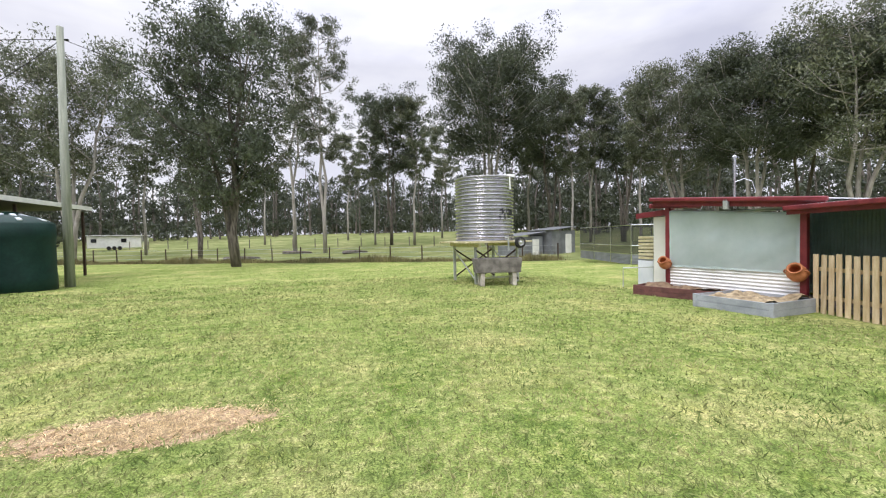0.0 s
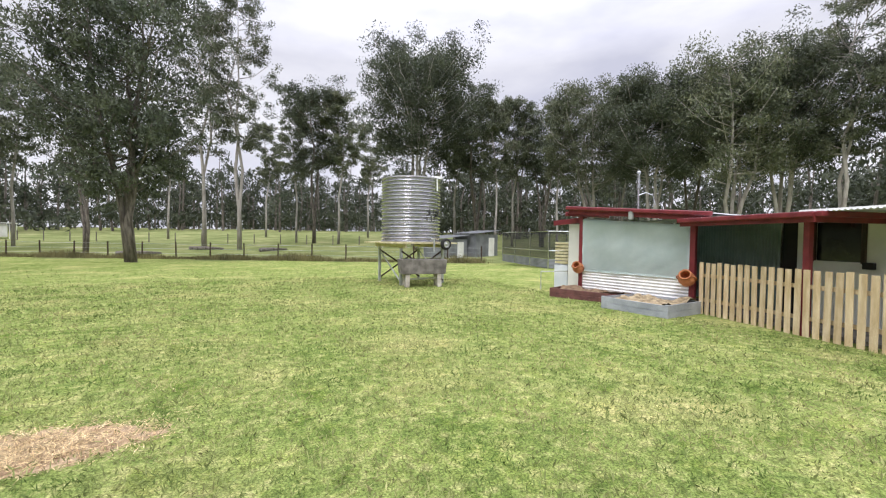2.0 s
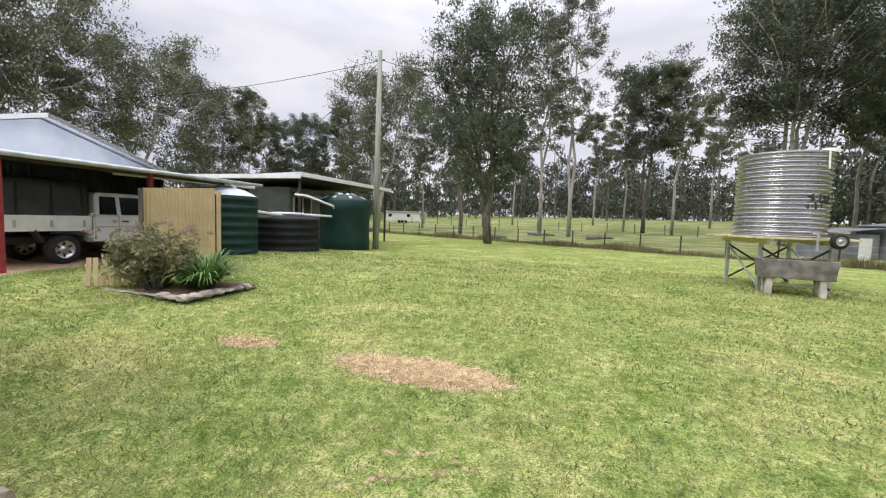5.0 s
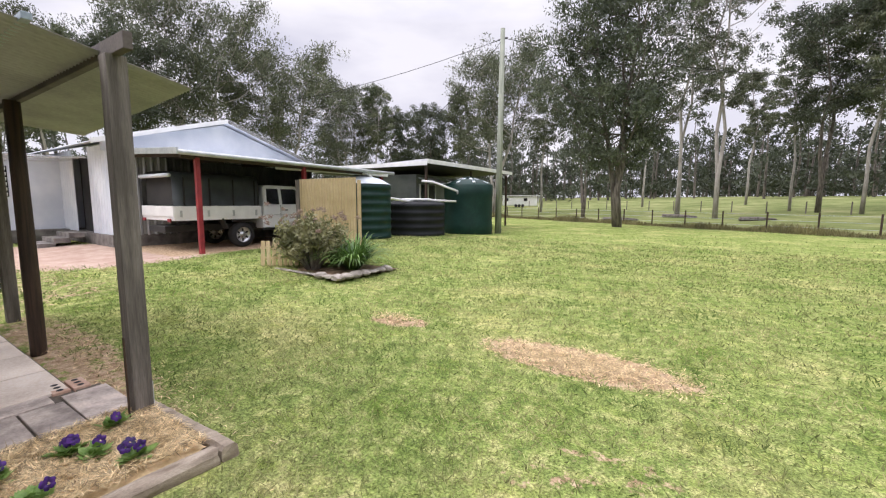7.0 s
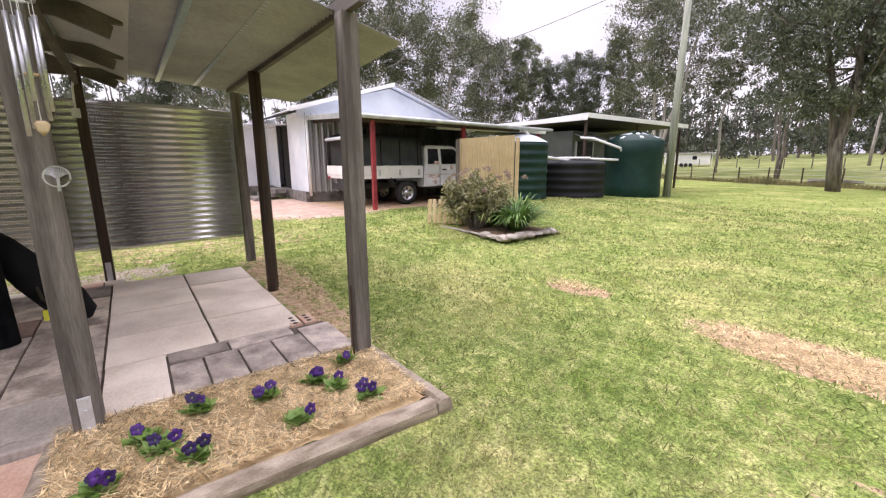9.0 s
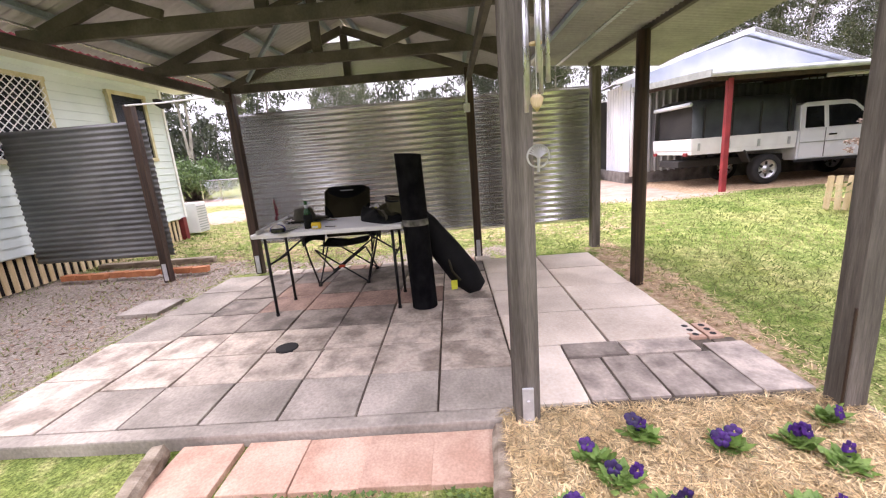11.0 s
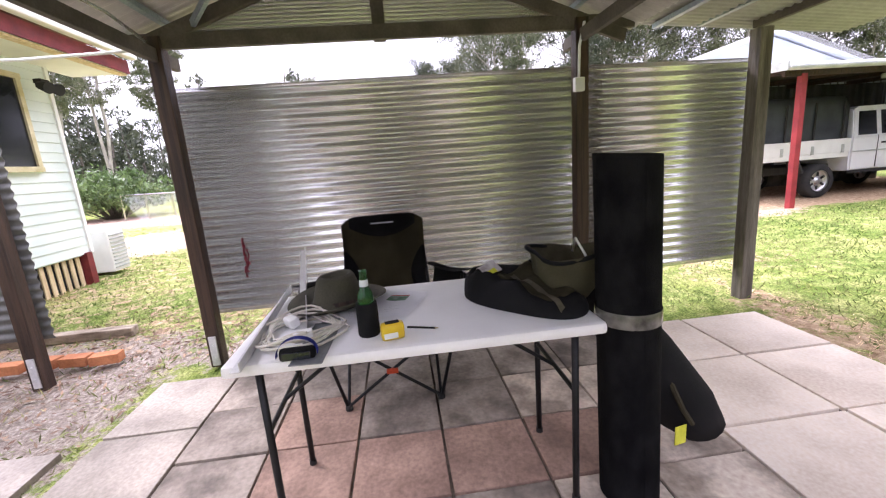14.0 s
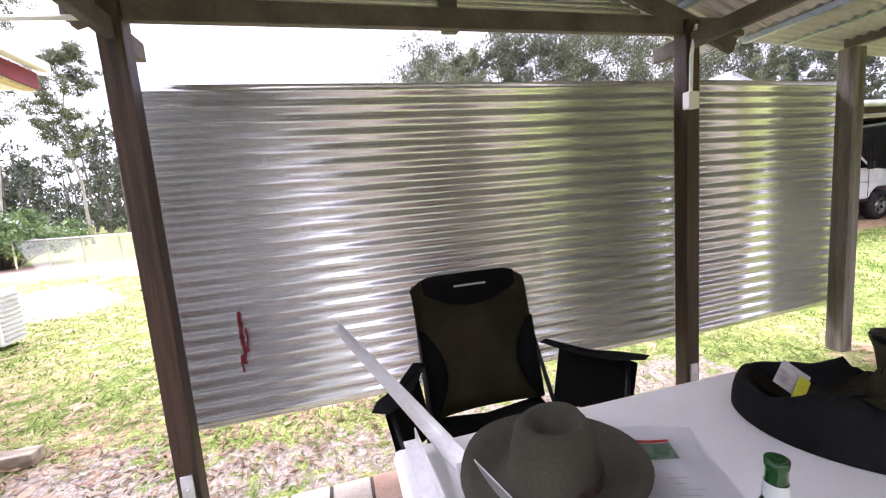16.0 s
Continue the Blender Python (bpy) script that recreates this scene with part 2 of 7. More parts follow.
def ground_material():
    """Mown grass with dry tips and bare patches, gravel and pink earth in their places, tall paddock grass beyond the fence."""
    m = bpy.data.materials.new("lawn_and_earth")
    m.use_nodes = True
    nt = m.node_tree
    bs = nt.nodes["Principled BSDF"]
    bs.inputs["Roughness"].default_value = 0.95
    bs.inputs["Specular IOR Level"].default_value = 0.0
    geo = nt.nodes.new("ShaderNodeNewGeometry")

    def noise_at(scale, detail=4, rough=0.55):
        n = nt.nodes.new("ShaderNodeTexNoise")
        n.inputs["Scale"].default_value, n.inputs["Detail"].default_value, n.inputs["Roughness"].default_value = scale, detail, rough
        nt.links.new(geo.outputs["Position"], n.inputs["Vector"])
        return n.outputs[0]

    def ramp(value, stops):
        r = nt.nodes.new("ShaderNodeValToRGB")
        while len(r.color_ramp.elements) < len(stops):
            r.color_ramp.elements.new(0.5)
        for e, (p, c) in zip(r.color_ramp.elements, stops):
            e.position, e.color = p, (*c, 1)
        nt.links.new(value, r.inputs[0])
        return r.outputs[0]

    def mix(fac, a, b, kind="MIX"):
        x = nt.nodes.new("ShaderNodeMix")
        x.data_type, x.blend_type = "RGBA", kind
        if isinstance(fac, float):
            x.inputs[0].default_value = fac
        else:
            nt.links.new(fac, x.inputs[0])
        nt.links.new(a, x.inputs[6])
        nt.links.new(b, x.inputs[7])
        return x.outputs[2]

    green = ramp(noise_at(0.55, 5), [(0.3, (0.145, 0.215, 0.055)), (0.5, (0.225, 0.285, 0.092)), (0.68, (0.44, 0.41, 0.185))])
    tufts = ramp(noise_at(7, 6, 0.7), [(0.34, (0.035, 0.07, 0.012)), (0.5, (0.23, 0.28, 0.072)), (0.64, (0.57, 0.51, 0.24))])
    lawn = mix(0.45, green, tufts)
    weeds = ramp(noise_at(1.7, 6, 0.7), [(0.36, (0.09, 0.16, 0.03)), (0.5, (0.5, 0.5, 0.5)), (0.66, (0.68, 0.64, 0.5))])
    lawn = mix(0.5, lawn, weeds, "SOFT_LIGHT")
    dots = ramp(noise_at(60, 3, 0.7), [(0.34, (0.1, 0.1, 0.1)), (0.66, (0.9, 0.9, 0.9))])
    lawn = mix(0.7, lawn, dots, "OVERLAY")
    dirt = ramp(noise_at(14, 6, 0.7), [(0.3, (0.22, 0.14, 0.08)), (0.5, (0.47, 0.335, 0.215)), (0.7, (0.68, 0.54, 0.38))])
    gravel = ramp(noise_at(32, 5, 0.75), [(0.3, (0.14, 0.11, 0.085)), (0.5, (0.34, 0.285, 0.235)), (0.7, (0.6, 0.54, 0.46))])
    pink = ramp(noise_at(3, 6, 0.65), [(0.3, (0.4, 0.27, 0.21)), (0.7, (0.57, 0.44, 0.355))])
    pad = ramp(noise_at(0.25, 7, 0.7), [(0.3, (0.11, 0.14, 0.05)), (0.52, (0.2, 0.225, 0.09)), (0.7, (0.35, 0.33, 0.17))])

    def mask(name):
        a = nt.nodes.new("ShaderNodeAttribute")
        a.attribute_name = name
        add = nt.nodes.new("ShaderNodeMath")
        add.operation = "ADD"
        nt.links.new(a.outputs["Fac"], add.inputs[0])
        ragged = nt.nodes.new("ShaderNodeMath")
        ragged.operation = "MULTIPLY_ADD"
        ragged.inputs[1].default_value, ragged.inputs[2].default_value = 1.9, -0.45
        nt.links.new(noise_at(6.5, 6, 0.75), ragged.inputs[0])
        nt.links.new(ragged.outputs[0], add.inputs[1])
        s = nt.nodes.new("ShaderNodeMapRange")
        s.inputs["From Min"].default_value, s.inputs["From Max"].default_value = 0.92, 1.08
        nt.links.new(add.outputs[0], s.inputs[0])
        return s.outputs[0]

    c = mix(mask("paddock"), lawn, pad)
    c = mix(mask("pink_earth"), c, pink)
    c = mix(mask("gravel"), c, gravel)
    c = mix(mask("bare"), c, dirt)
    nt.links.new(c, bs.inputs["Base Color"])
    bp = nt.nodes.new("ShaderNodeBump")
    bp.inputs["Strength"].default_value, bp.inputs["Distance"].default_value = 0.8, 0.03
    nt.links.new(noise_at(45, 4, 0.7), bp.inputs["Height"])
    nt.links.new(bp.outputs[0], bs.inputs["Normal"])
    return m


GROUND = ground_material()
GRASS = material("grass_blades", (0.16, 0.235, 0.065), (0.44, 0.42, 0.195), 1.3, 0.9, bump=0, leaf=0.3, fine=14, fine_mix=0.5, spec=0.05)


def vary_islands(m, low, high):
    """Each blade or leaf of a joined mesh gets its own lightness."""
    nt = m.node_tree
    bs = nt.nodes["Principled BSDF"]
    source = bs.inputs["Base Color"].links[0].from_socket
    geo = nt.nodes.new("ShaderNodeNewGeometry")
    mr = nt.nodes.new("ShaderNodeMapRange")
    mr.inputs["To Min"].default_value, mr.inputs["To Max"].default_value = low, high
    nt.links.new(geo.outputs["Random Per Island"], mr.inputs[0])
    hs = nt.nodes.new("ShaderNodeHueSaturation")
    nt.links.new(mr.outputs[0], hs.inputs["Value"])
    nt.links.new(source, hs.inputs["Color"])
    for link in list(source.links):
        if link.to_node != hs:
            nt.links.new(hs.outputs[0], link.to_socket)


vary_islands(GRASS, 0.5, 1.3)
vary_islands(STRAW, 0.3, 1.5)
for m_ in (LEAF, LEAF_PALE, SHRUB):
    vary_islands(m_, 0.6, 1.4)


# ---- building helpers ----
def part(name, bm, mat, parent=None, label="", smooth=False):
    """Links a bmesh as one mesh object, under a thing or a part."""
    me = bpy.data.meshes.new(name)
    bmesh.ops.recalc_face_normals(bm, faces=bm.faces)
    bm.to_mesh(me)
    bm.free()
    me.materials.append(mat)
    if smooth:
        for p in me.polygons:
            p.use_smooth = True
    ob = new(name, me)
    ob.parent = parent
    if label:
        tagged(ob, label)
    return ob


def thing(name, place, turn=0.0, label="", category="", group="", kind=""):
    ob = new(name)
    ob.empty_display_size = 0.1
    ob.matrix_world = pose(*place, 0, 0, turn)
    return tagged(ob, label, category, group, kind)


def box(size, at=(0, 0, 0), bevel=0.0, turn=(0, 0, 0), bm=None, taper=1.0):
    """A box by its size and the middle of its volume, with softened edges."""
    bm = bm or bmesh.new()
    made = bmesh.ops.create_cube(bm, size=1)["verts"]
    for v in made:
        k = taper if v.co.z > 0 else 1.0
        v.co = Vector((v.co.x * size[0] * k, v.co.y * size[1] * k, v.co.z * size[2]))
    if bevel:
        edges = list({e for v in made for e in v.link_edges})
        r = bmesh.ops.bevel(bm, geom=edges, offset=bevel, segments=2, affect="EDGES", profile=0.6)
        made = list({v for f in r["faces"] for v in f.verts} | {v for v in made if v.is_valid})
    bmesh.ops.transform(bm, matrix=pose(*at, *turn), verts=[v for v in made if v.is_valid])
    return bm


def bar(a, b, w, h, bevel=0.004, bm=None, up=(0, 0, 1)):
    """A straight timber from a to b, w wide and h deep."""
    bm = bm or bmesh.new()
    a, b = Vector(a), Vector(b)
    d = (b - a).normalized()
    side = d.cross(Vector(up))
    if side.length < 1e-3:
        side = d.cross(Vector((1, 0, 0)))
    side.normalize()
    top = side.cross(d)
    vs = [bm.verts.new(p + side * sx * w / 2 + top * sy * h / 2) for p in (a, b) for sx, sy in ((-1, -1), (1, -1), (1, 1), (-1, 1))]
    fs = [bm.faces.new([vs[i] for i in q]) for q in ((0, 1, 2, 3), (7, 6, 5, 4), (0, 4, 5, 1), (1, 5, 6, 2), (2, 6, 7, 3), (3, 7, 4, 0))]
    if bevel:
        bmesh.ops.bevel(bm, geom=list({e for f in fs for e in f.edges}), offset=bevel, segments=1, affect="EDGES")
    return bm


def tube(points, radii, seg=10, bm=None, close=True):
    """A round bar through the points; radii one number or one for each point."""
    bm = bm or bmesh.new()
    pts = [Vector(p) for p in points]
    if isinstance(radii, (int, float)):
        radii = [radii] * len(pts)
    rings, ref = [], None
    for i, p in enumerate(pts):
        d = (pts[min(i + 1, len(pts) - 1)] - pts[max(i - 1, 0)]).normalized()
        if ref is None:
            ref = d.cross(Vector((0, 0, 1)) if abs(d.z) < 0.9 else Vector((1, 0, 0))).normalized()
        ref = (ref - d * ref.dot(d)).normalized()
        other = d.cross(ref)
        rings.append([bm.verts.new(p + (ref * math.cos(2 * math.pi * k / seg) + other * math.sin(2 * math.pi * k / seg)) * radii[i]) for k in range(seg)])
    for r0, r1 in zip(rings, rings[1:]):
        for k in range(seg):
            bm.faces.new((r0[k], r0[(k + 1) % seg], r1[(k + 1) % seg], r1[k]))
    if close:
        bm.faces.new(rings[0][::-1])
        bm.faces.new(rings[-1])
    return bm


def lathe(profile, seg=32, at=(0, 0, 0), bm=None):
    """A turned body from (radius, height) steps."""
    bm = bm or bmesh.new()
    at = Vector(at)
    rings = []
    for r, z in profile:
        if r < 1e-4:
            rings.append([bm.verts.new(at + Vector((0, 0, z)))])
        else:
            rings.append([bm.verts.new(at + Vector((r * math.cos(2 * math.pi * k / seg), r * math.sin(2 * math.pi * k / seg), z))) for k in range(seg)])
    for a, b in zip(rings, rings[1:]):
        for k in range(seg):
            j = (k + 1) % seg
            if len(a) == 1 and len(b) == 1:
                continue
            if len(a) == 1:
                bm.faces.new((a[0], b[k], b[j]))
            elif len(b) == 1:
                bm.faces.new((a[k], a[j], b[0]))
            else:
                bm.faces.new((a[k], a[j], b[j], b[k]))
    return bm


def corrugated(p00, p10, p01, p11, pitch=0.076, depth=0.009, thick=0.0015, bm=None, steps=6, ribs=False):
    """Roofing iron on four corners: the waves follow one another from p00 to p10 and run from there to p01 and p11."""
    bm = bm or bmesh.new()
    p00, p10, p01, p11 = (Vector(p) for p in (p00, p10, p01, p11))
    n = (p10 - p00).cross(p01 - p00).normalized()
    count = max(1, round((p10 - p00).length / pitch)) * steps
    rows = []
    for i in range(count + 1):
        u = i / count
        if ribs:
            w = 1.0 if i % steps in (0, 1) else -0.6
        else:
            w = math.cos(2 * math.pi * i / steps)
        a, b = p00.lerp(p10, u), p01.lerp(p11, u)
        rows.append([bm.verts.new(q + n * (w * depth + s * thick)) for q in (a, b) for s in (1, -1)])
    for r, q in zip(rows, rows[1:]):
        for f in ((r[0], q[0], q[2], r[2]), (r[1], r[3], q[3], q[1]), (r[0], r[1], q[1], q[0]), (r[2], q[2], q[3], r[3])):
            bm.faces.new(f)
    for r in (rows[0], rows[-1]):
        bm.faces.new((r[0], r[2], r[3], r[1]))
    return bm


def step01(v):
    v = min(1.0, max(0.0, v))
    return v * v * (3 - 2 * v)


def height(x, y):
    """The lie of the land: level lawn, a low bank up to the carport, a paddock rising beyond the fence."""
    z = 0.24 * step01((-3.5 - x) / 6) * step01((y + 1) / 6) * step01((19 - y) / 9)
    z += 0.045 * step01((-7.05 - x) / 0.8) * step01((2.5 - y) / 2)
    far = y - (33 - 0.45 * x)
    z += 3.2 * step01(far / 90)
    z -= 0.25 * step01((far + 10) / 10) * step01((20 - far) / 20)
    return z


# ---- ground ----
def axis(fine0, fine1, step, far):
    mid = list(np.arange(fine0, fine1 + 1e-6, step))
    up, v, s = [], fine1, step
    while v < far:
        s *= 1.16
        v += s
        up.append(v)
    down, v, s = [], fine0, step
    while v > -far:
        s *= 1.16
        v -= s
        down.append(v)
    return down[::-1] + mid + up


def lie(v, d):
    return step01(0.5 - v / d)


def ellipse(x, y, cx, cy, a, b, turn=0.0):
    c, s = math.cos(radians(turn)), math.sin(radians(turn))
    u, v = (x - cx) * c + (y - cy) * s, -(x - cx) * s + (y - cy) * c
    return lie((math.hypot(u / a, v / b) - 1) * min(a, b), min(a, b) * 0.9)


def to_segment(x, y, a, b):
    ax, ay, bx, by = *a, *b
    t = ((x - ax) * (bx - ax) + (y - ay) * (by - ay)) / ((bx - ax) ** 2 + (by - ay) ** 2)
    t = min(1, max(0, t))
    return math.hypot(x - ax - t * (bx - ax), y - ay - t * (by - ay))


def bare(x, y):
    v = max(ellipse(x, y, -1.2, 4.12, 0.95, 0.36, -2), 0.8 * ellipse(x, y, -3.45, 4.22, 0.42, 0.2, 10), 0.36 * ellipse(x, y, -0.65, 2.5, 0.6, 0.32, 20))
    v = max(v, 0.6 * ellipse(x, y, -2.75, -1.3, 0.4, 0.8))
    v = max(v, lie(max(abs(x + 12.3) - 2.0, abs(y - 8) - 3.4), 0.8))
    v = max(v, 0.42 * lie(max(x + 7.3, y - 3.0, -22 - x), 1.5) * (y < 4))
    return max(v, 0.62 * ellipse(x, y, -5.4, 1.5, 2.2, 0.35))


def gravel(x, y):
    return max(0.8 * lie(max(abs(x + 5.4) - 2.5, abs(y + 5.2) - 1.7), 1.2), 0.6 * lie(max(abs(x + 7.25) - 0.35, abs(y + 1.6) - 2.2), 0.5))


def pink_earth(x, y):
    d = min(to_segment(x, y, (-11.6, 4.2), (-14.5, 2.6)), to_segment(x, y, (-14.5, 2.6), (-21, -10)), to_segment(x, y, (-21, -10), (-24, -22)), to_segment(x, y, (-16, -8.8), (-13.5, -7.2)) + 1.0)
    return lie(d - 1.9, 1.2)


def paddock(x, y):
    return lie(33 - 0.45 * x - y, 1.0) if x > -40 else 1.0


GX, GY = axis(-9.0, 2.0, 0.11, 900), axis(-4.5, 7.0, 0.11, 900)
verts = [(x, y, height(x, y) + 0.018 * noise.noise((x * 0.7, y * 0.7, 0)) + 0.01 * noise.noise((x * 3, y * 3, 4)) - 0.03 * bare(x, y) * (y > 3)) if abs(x) < 60 and abs(y) < 60 else (x, y, height(x, y)) for y in GY for x in GX]
# the lawn keeps under the paving
verts = [(x, y, min(z, 0.015) if -7.0 < x < -3.0 and -3.6 < y < 1.3 else z) for x, y, z in verts]
nx = len(GX)
faces = [(j * nx + i, j * nx + i + 1, (j + 1) * nx + i + 1, (j + 1) * nx + i) for j in range(len(GY) - 1) for i in range(nx - 1)]
me = bpy.data.meshes.new("ground")
me.from_pydata(verts, [], faces)
for name, rule in (("bare", bare), ("gravel", gravel), ("pink_earth", pink_earth), ("paddock", paddock)):
    layer = me.attributes.new(name, "FLOAT", "POINT")
    layer.data.foreach_set("value", [rule(x, y) for x, y, z in verts])
me.polygons.foreach_set("use_smooth", [True] * len(faces))
me.materials.append(GROUND)
ground = tagged(new("ground", me), "mown green lawn with dry tips and bare earth patches", "ground", kind="structure")


# ---- trees ----
def quads_mesh(name, centres, along, across, mat):
    """Many small leaves in one mesh: a lens-shaped leaf of four corners each."""
    c, a, b = np.asarray(centres), np.asarray(along), np.asarray(across)
    v = np.stack((c - a, c + b - a * 0.1, c + a, c - b - a * 0.1), 1).reshape(-1, 3)
    n = len(c)
    m = bpy.data.meshes.new(name)
    m.vertices.add(4 * n)
    m.vertices.foreach_set("co", v.ravel())
    m.loops.add(4 * n)
    m.loops.foreach_set("vertex_index", np.arange(4 * n))
    m.polygons.add(n)
    m.polygons.foreach_set("loop_start", np.arange(0, 4 * n, 4))
    m.polygons.foreach_set("loop_total", np.full(n, 4))
    m.materials.append(mat)
    m.update(calc_edges=True)
    m.validate()
    return m


def leaves(rng, clumps, per, size, droop=0.6):
    """Leaf centres and axes, scattered round clumps of (place, radius)."""
    c = np.repeat(np.array([p for p, r in clumps]), per, 0)
    r = np.repeat(np.array([r for p, r in clumps]), per)[:, None]
    d = rng.normal(size=c.shape)
    d /= np.linalg.norm(d, axis=1)[:, None]
    c = c + d * r * rng.random((len(c), 1)) ** 0.6 * np.array((1, 1, 0.7))
    a = rng.normal(size=c.shape)
    a[:, 2] -= droop * 1.6
    a /= np.linalg.norm(a, axis=1)[:, None]
    b = np.cross(a, rng.normal(size=c.shape))
    b /= np.linalg.norm(b, axis=1)[:, None]
    k = size * (0.6 + 0.8 * rng.random((len(c), 1)))
    return c, a * k, b * k * 0.36


def gum(seed, h, r, base, stems, limbs, per, bark, leaf, size=0.3, trunk=0.22, spread=0.35, fill=1.0):
    """A gum: a few tapering stems, limbs that fork upward and a ragged crown in separate clumps."""
    rng = np.random.default_rng(seed)
    bm, clumps = bmesh.new(), []
    for s in range(stems):
        ang = 2 * math.pi * (s + rng.random()) / stems
        lean = spread * r * (0.5 + 0.5 * rng.random()) * (stems > 1)
        top = Vector((lean * math.cos(ang) * 1.6, lean * math.sin(ang) * 1.6, h * (0.82 + 0.15 * rng.random())))
        pts = []
        for i in range(7):
            t = i / 6
            pts.append(Vector((top.x * t ** 1.3 + rng.normal() * 0.02 * h * t, top.y * t ** 1.3 + rng.normal() * 0.02 * h * t, top.z * t)))
        pts[0] += Vector((math.cos(ang), math.sin(ang), 0)) * trunk * 0.5 * (stems > 1)
        pts[0].z = -0.3
        tr = trunk * (0.75 + 0.4 * rng.random()) / (1 if stems == 1 else 1.25)
        tube(pts, [tr * (1.25, 1, 0.85, 0.7, 0.52, 0.35, 0.1)[i] for i in range(7)], 8, bm)
        for k in range(limbs):
            t = base / h + (1 - base / h) * (k + rng.random()) / limbs
            f = min(5.999, t * 6 * h / top.z * 0.98)
            p = pts[int(f)].lerp(pts[min(6, int(f) + 1)], f - int(f))
            az = rng.random() * 2 * math.pi
            u = (t * h - base) / max(0.1, h - base)
            reach = r * (0.35 + 0.65 * math.sin(math.pi * min(1, max(0.06, u * 0.85 + 0.12)))) * (0.55 + 0.45 * rng.random())
            q = p + Vector((math.cos(az) * reach, math.sin(az) * reach, reach * (0.25 + 0.6 * rng.random())))
            q.z = min(q.z, h * 1.02)
            m = p.lerp(q, 0.5) + Vector((0, 0, -0.12 * reach))
            tube([p, m, q], [tr * 0.32 * (1.2 - u * 0.6), tr * 0.2, 0.02], 5, bm)
            for g in range(6):
                w = m.lerp(q, 0.1 + 0.18 * g) + Vector(rng.normal(size=3)) * reach * 0.17
                if rng.random() < fill:
                    clumps.append((w, (0.13 + 0.11 * rng.random()) * r))
    crown = leaves(rng, clumps, per, size)
    tree = thing("gum_tree", (0, 0, -50), 0, "", "tree")
    part("trunk", bm, bark, tree, smooth=True)
    ob = new("crown", quads_mesh("crown", *crown, leaf))
    ob.parent = tree
    return tree


def polar(az, d):
    return 0.3 + d * math.sin(radians(az)), 0.25 + d * math.cos(radians(az))


DENSE = gum(3, 16, 4.6, 3.6, 3, 26, 92, BARK, LEAF, 0.115, 0.24, 0.34)
SPARSE = gum(5, 26, 3.6, 10, 2, 24, 70, PALE_BARK, LEAF_PALE, 0.115, 0.24, 0.35, 0.9)
MEDIUM = gum(8, 20, 4.4, 8.5, 2, 26, 92, BARK, LEAF, 0.125, 0.24, 0.35)
TALL = gum(11, 24, 6.6, 10.8, 4, 28, 112, PALE_BARK, LEAF, 0.13, 0.24, 0.3)
WIDE = gum(14, 19, 6.2, 7.5, 3, 24, 84, PALE_BARK, LEAF_PALE, 0.13, 0.24, 0.45)
SLIM = gum(17, 20, 3.0, 9, 1, 36, 80, PALE_BARK, LEAF_PALE, 0.125, 0.2, 0.3)
KINDS = {"D": (DENSE, 16, "dense dark green gum tree with a leaning trunk"), "S": (SPARSE, 26, "tall slender gum tree with pale bark and thin crown"), "M": (MEDIUM, 20, "dark-barked gum tree with an uneven green crown"), "T": (TALL, 24, "tall gum tree with several pale stems and dense crown"), "W": (WIDE, 19, "broad gum tree with pale forked limbs"), "L": (SLIM, 20, "slim pale-barked gum tree among others")}
TREES = [("D", -11.4, 29.5, 15.6, 20), ("M", -15.2, 47, 15, 80), ("W", -26.8, 54, 20, 0), ("S", -0.4, 46, 26, 0), ("S", -4.4, 48, 24, 130), ("M", 8.4, 56, 21, 10),
         ("L", 11.6, 54, 20, 70), ("L", 6.2, 58, 18, 200), ("T", 22.2, 45, 21.4, 0), ("M", 30.6, 52, 20, 150), ("L", 35.5, 54, 20, 30), ("M", 39.5, 55, 19.5, 230), ("W", 45.8, 46, 16.4, 60),
         ("T", 53.0, 42, 16.2, 100), ("M", 57, 46, 18, 300), ("W", 61.0, 42, 16.5, 200), ("T", 65.5, 44, 17, 260), ("S", 70, 42, 21, 90), ("M", 75, 42, 16, 20), ("T", 84, 44, 18, 20), ("L", 49.5, 50, 19, 20),
         ("L", 41.5, 46, 17, 320), ("L", 27.5, 55, 20, 12), ("L", 33.2, 46, 17, 140), ("M", -39.6, 66, 16, 10), ("L", -43.0, 62, 19, 60), ("W", -46.5, 64, 18, 110), ("W", -55, 57, 19.5, 45), ("W", -64.5, 52, 22, 80), ("L", -60.5, 60, 17, 20), ("M", -70, 48, 17, 30),
         ("L", -77, 40, 13.5, 0), ("W", -80.5, 44, 14, 0), ("M", -86, 52, 12.5, 0), ("L", -93, 62, 11, 20), ("W", -104, 60, 12, 90), ("L", -116, 44, 14, 10), ("S", -121.5, 40, 17, 0), ("L", -124.5, 46, 16, 200), ("W", -128, 52, 17, 40), ("M", -134, 48, 16, 70),
         ("L", -20.5, 60, 19, 45), ("L", -31.5, 62, 18, 99), ("M", -34.5, 70, 18, 180), ("L", 15.5, 70, 20, 20), ("L", 2.5, 72, 19, 80), ("L", -8.0, 70, 18, 150)]
for kind, az, d, h, turn in TREES:
    proto, full, label = KINDS[kind]
    x, y = polar(az, d)
    k = h / full
    tree = copy_thing(proto, pose(x, y, height(x, y), 0, -5 if kind == "D" else 0, 0) @ pose(0, 0, 0, 0, 0, turn))
    wide = 1.18 if kind == "T" else 1.0
    tree.scale = (k * wide * (1.06 if turn % 20 else 0.97), k * wide, k)
    tagged(tree, label, "tree", "gum trees round the yard")
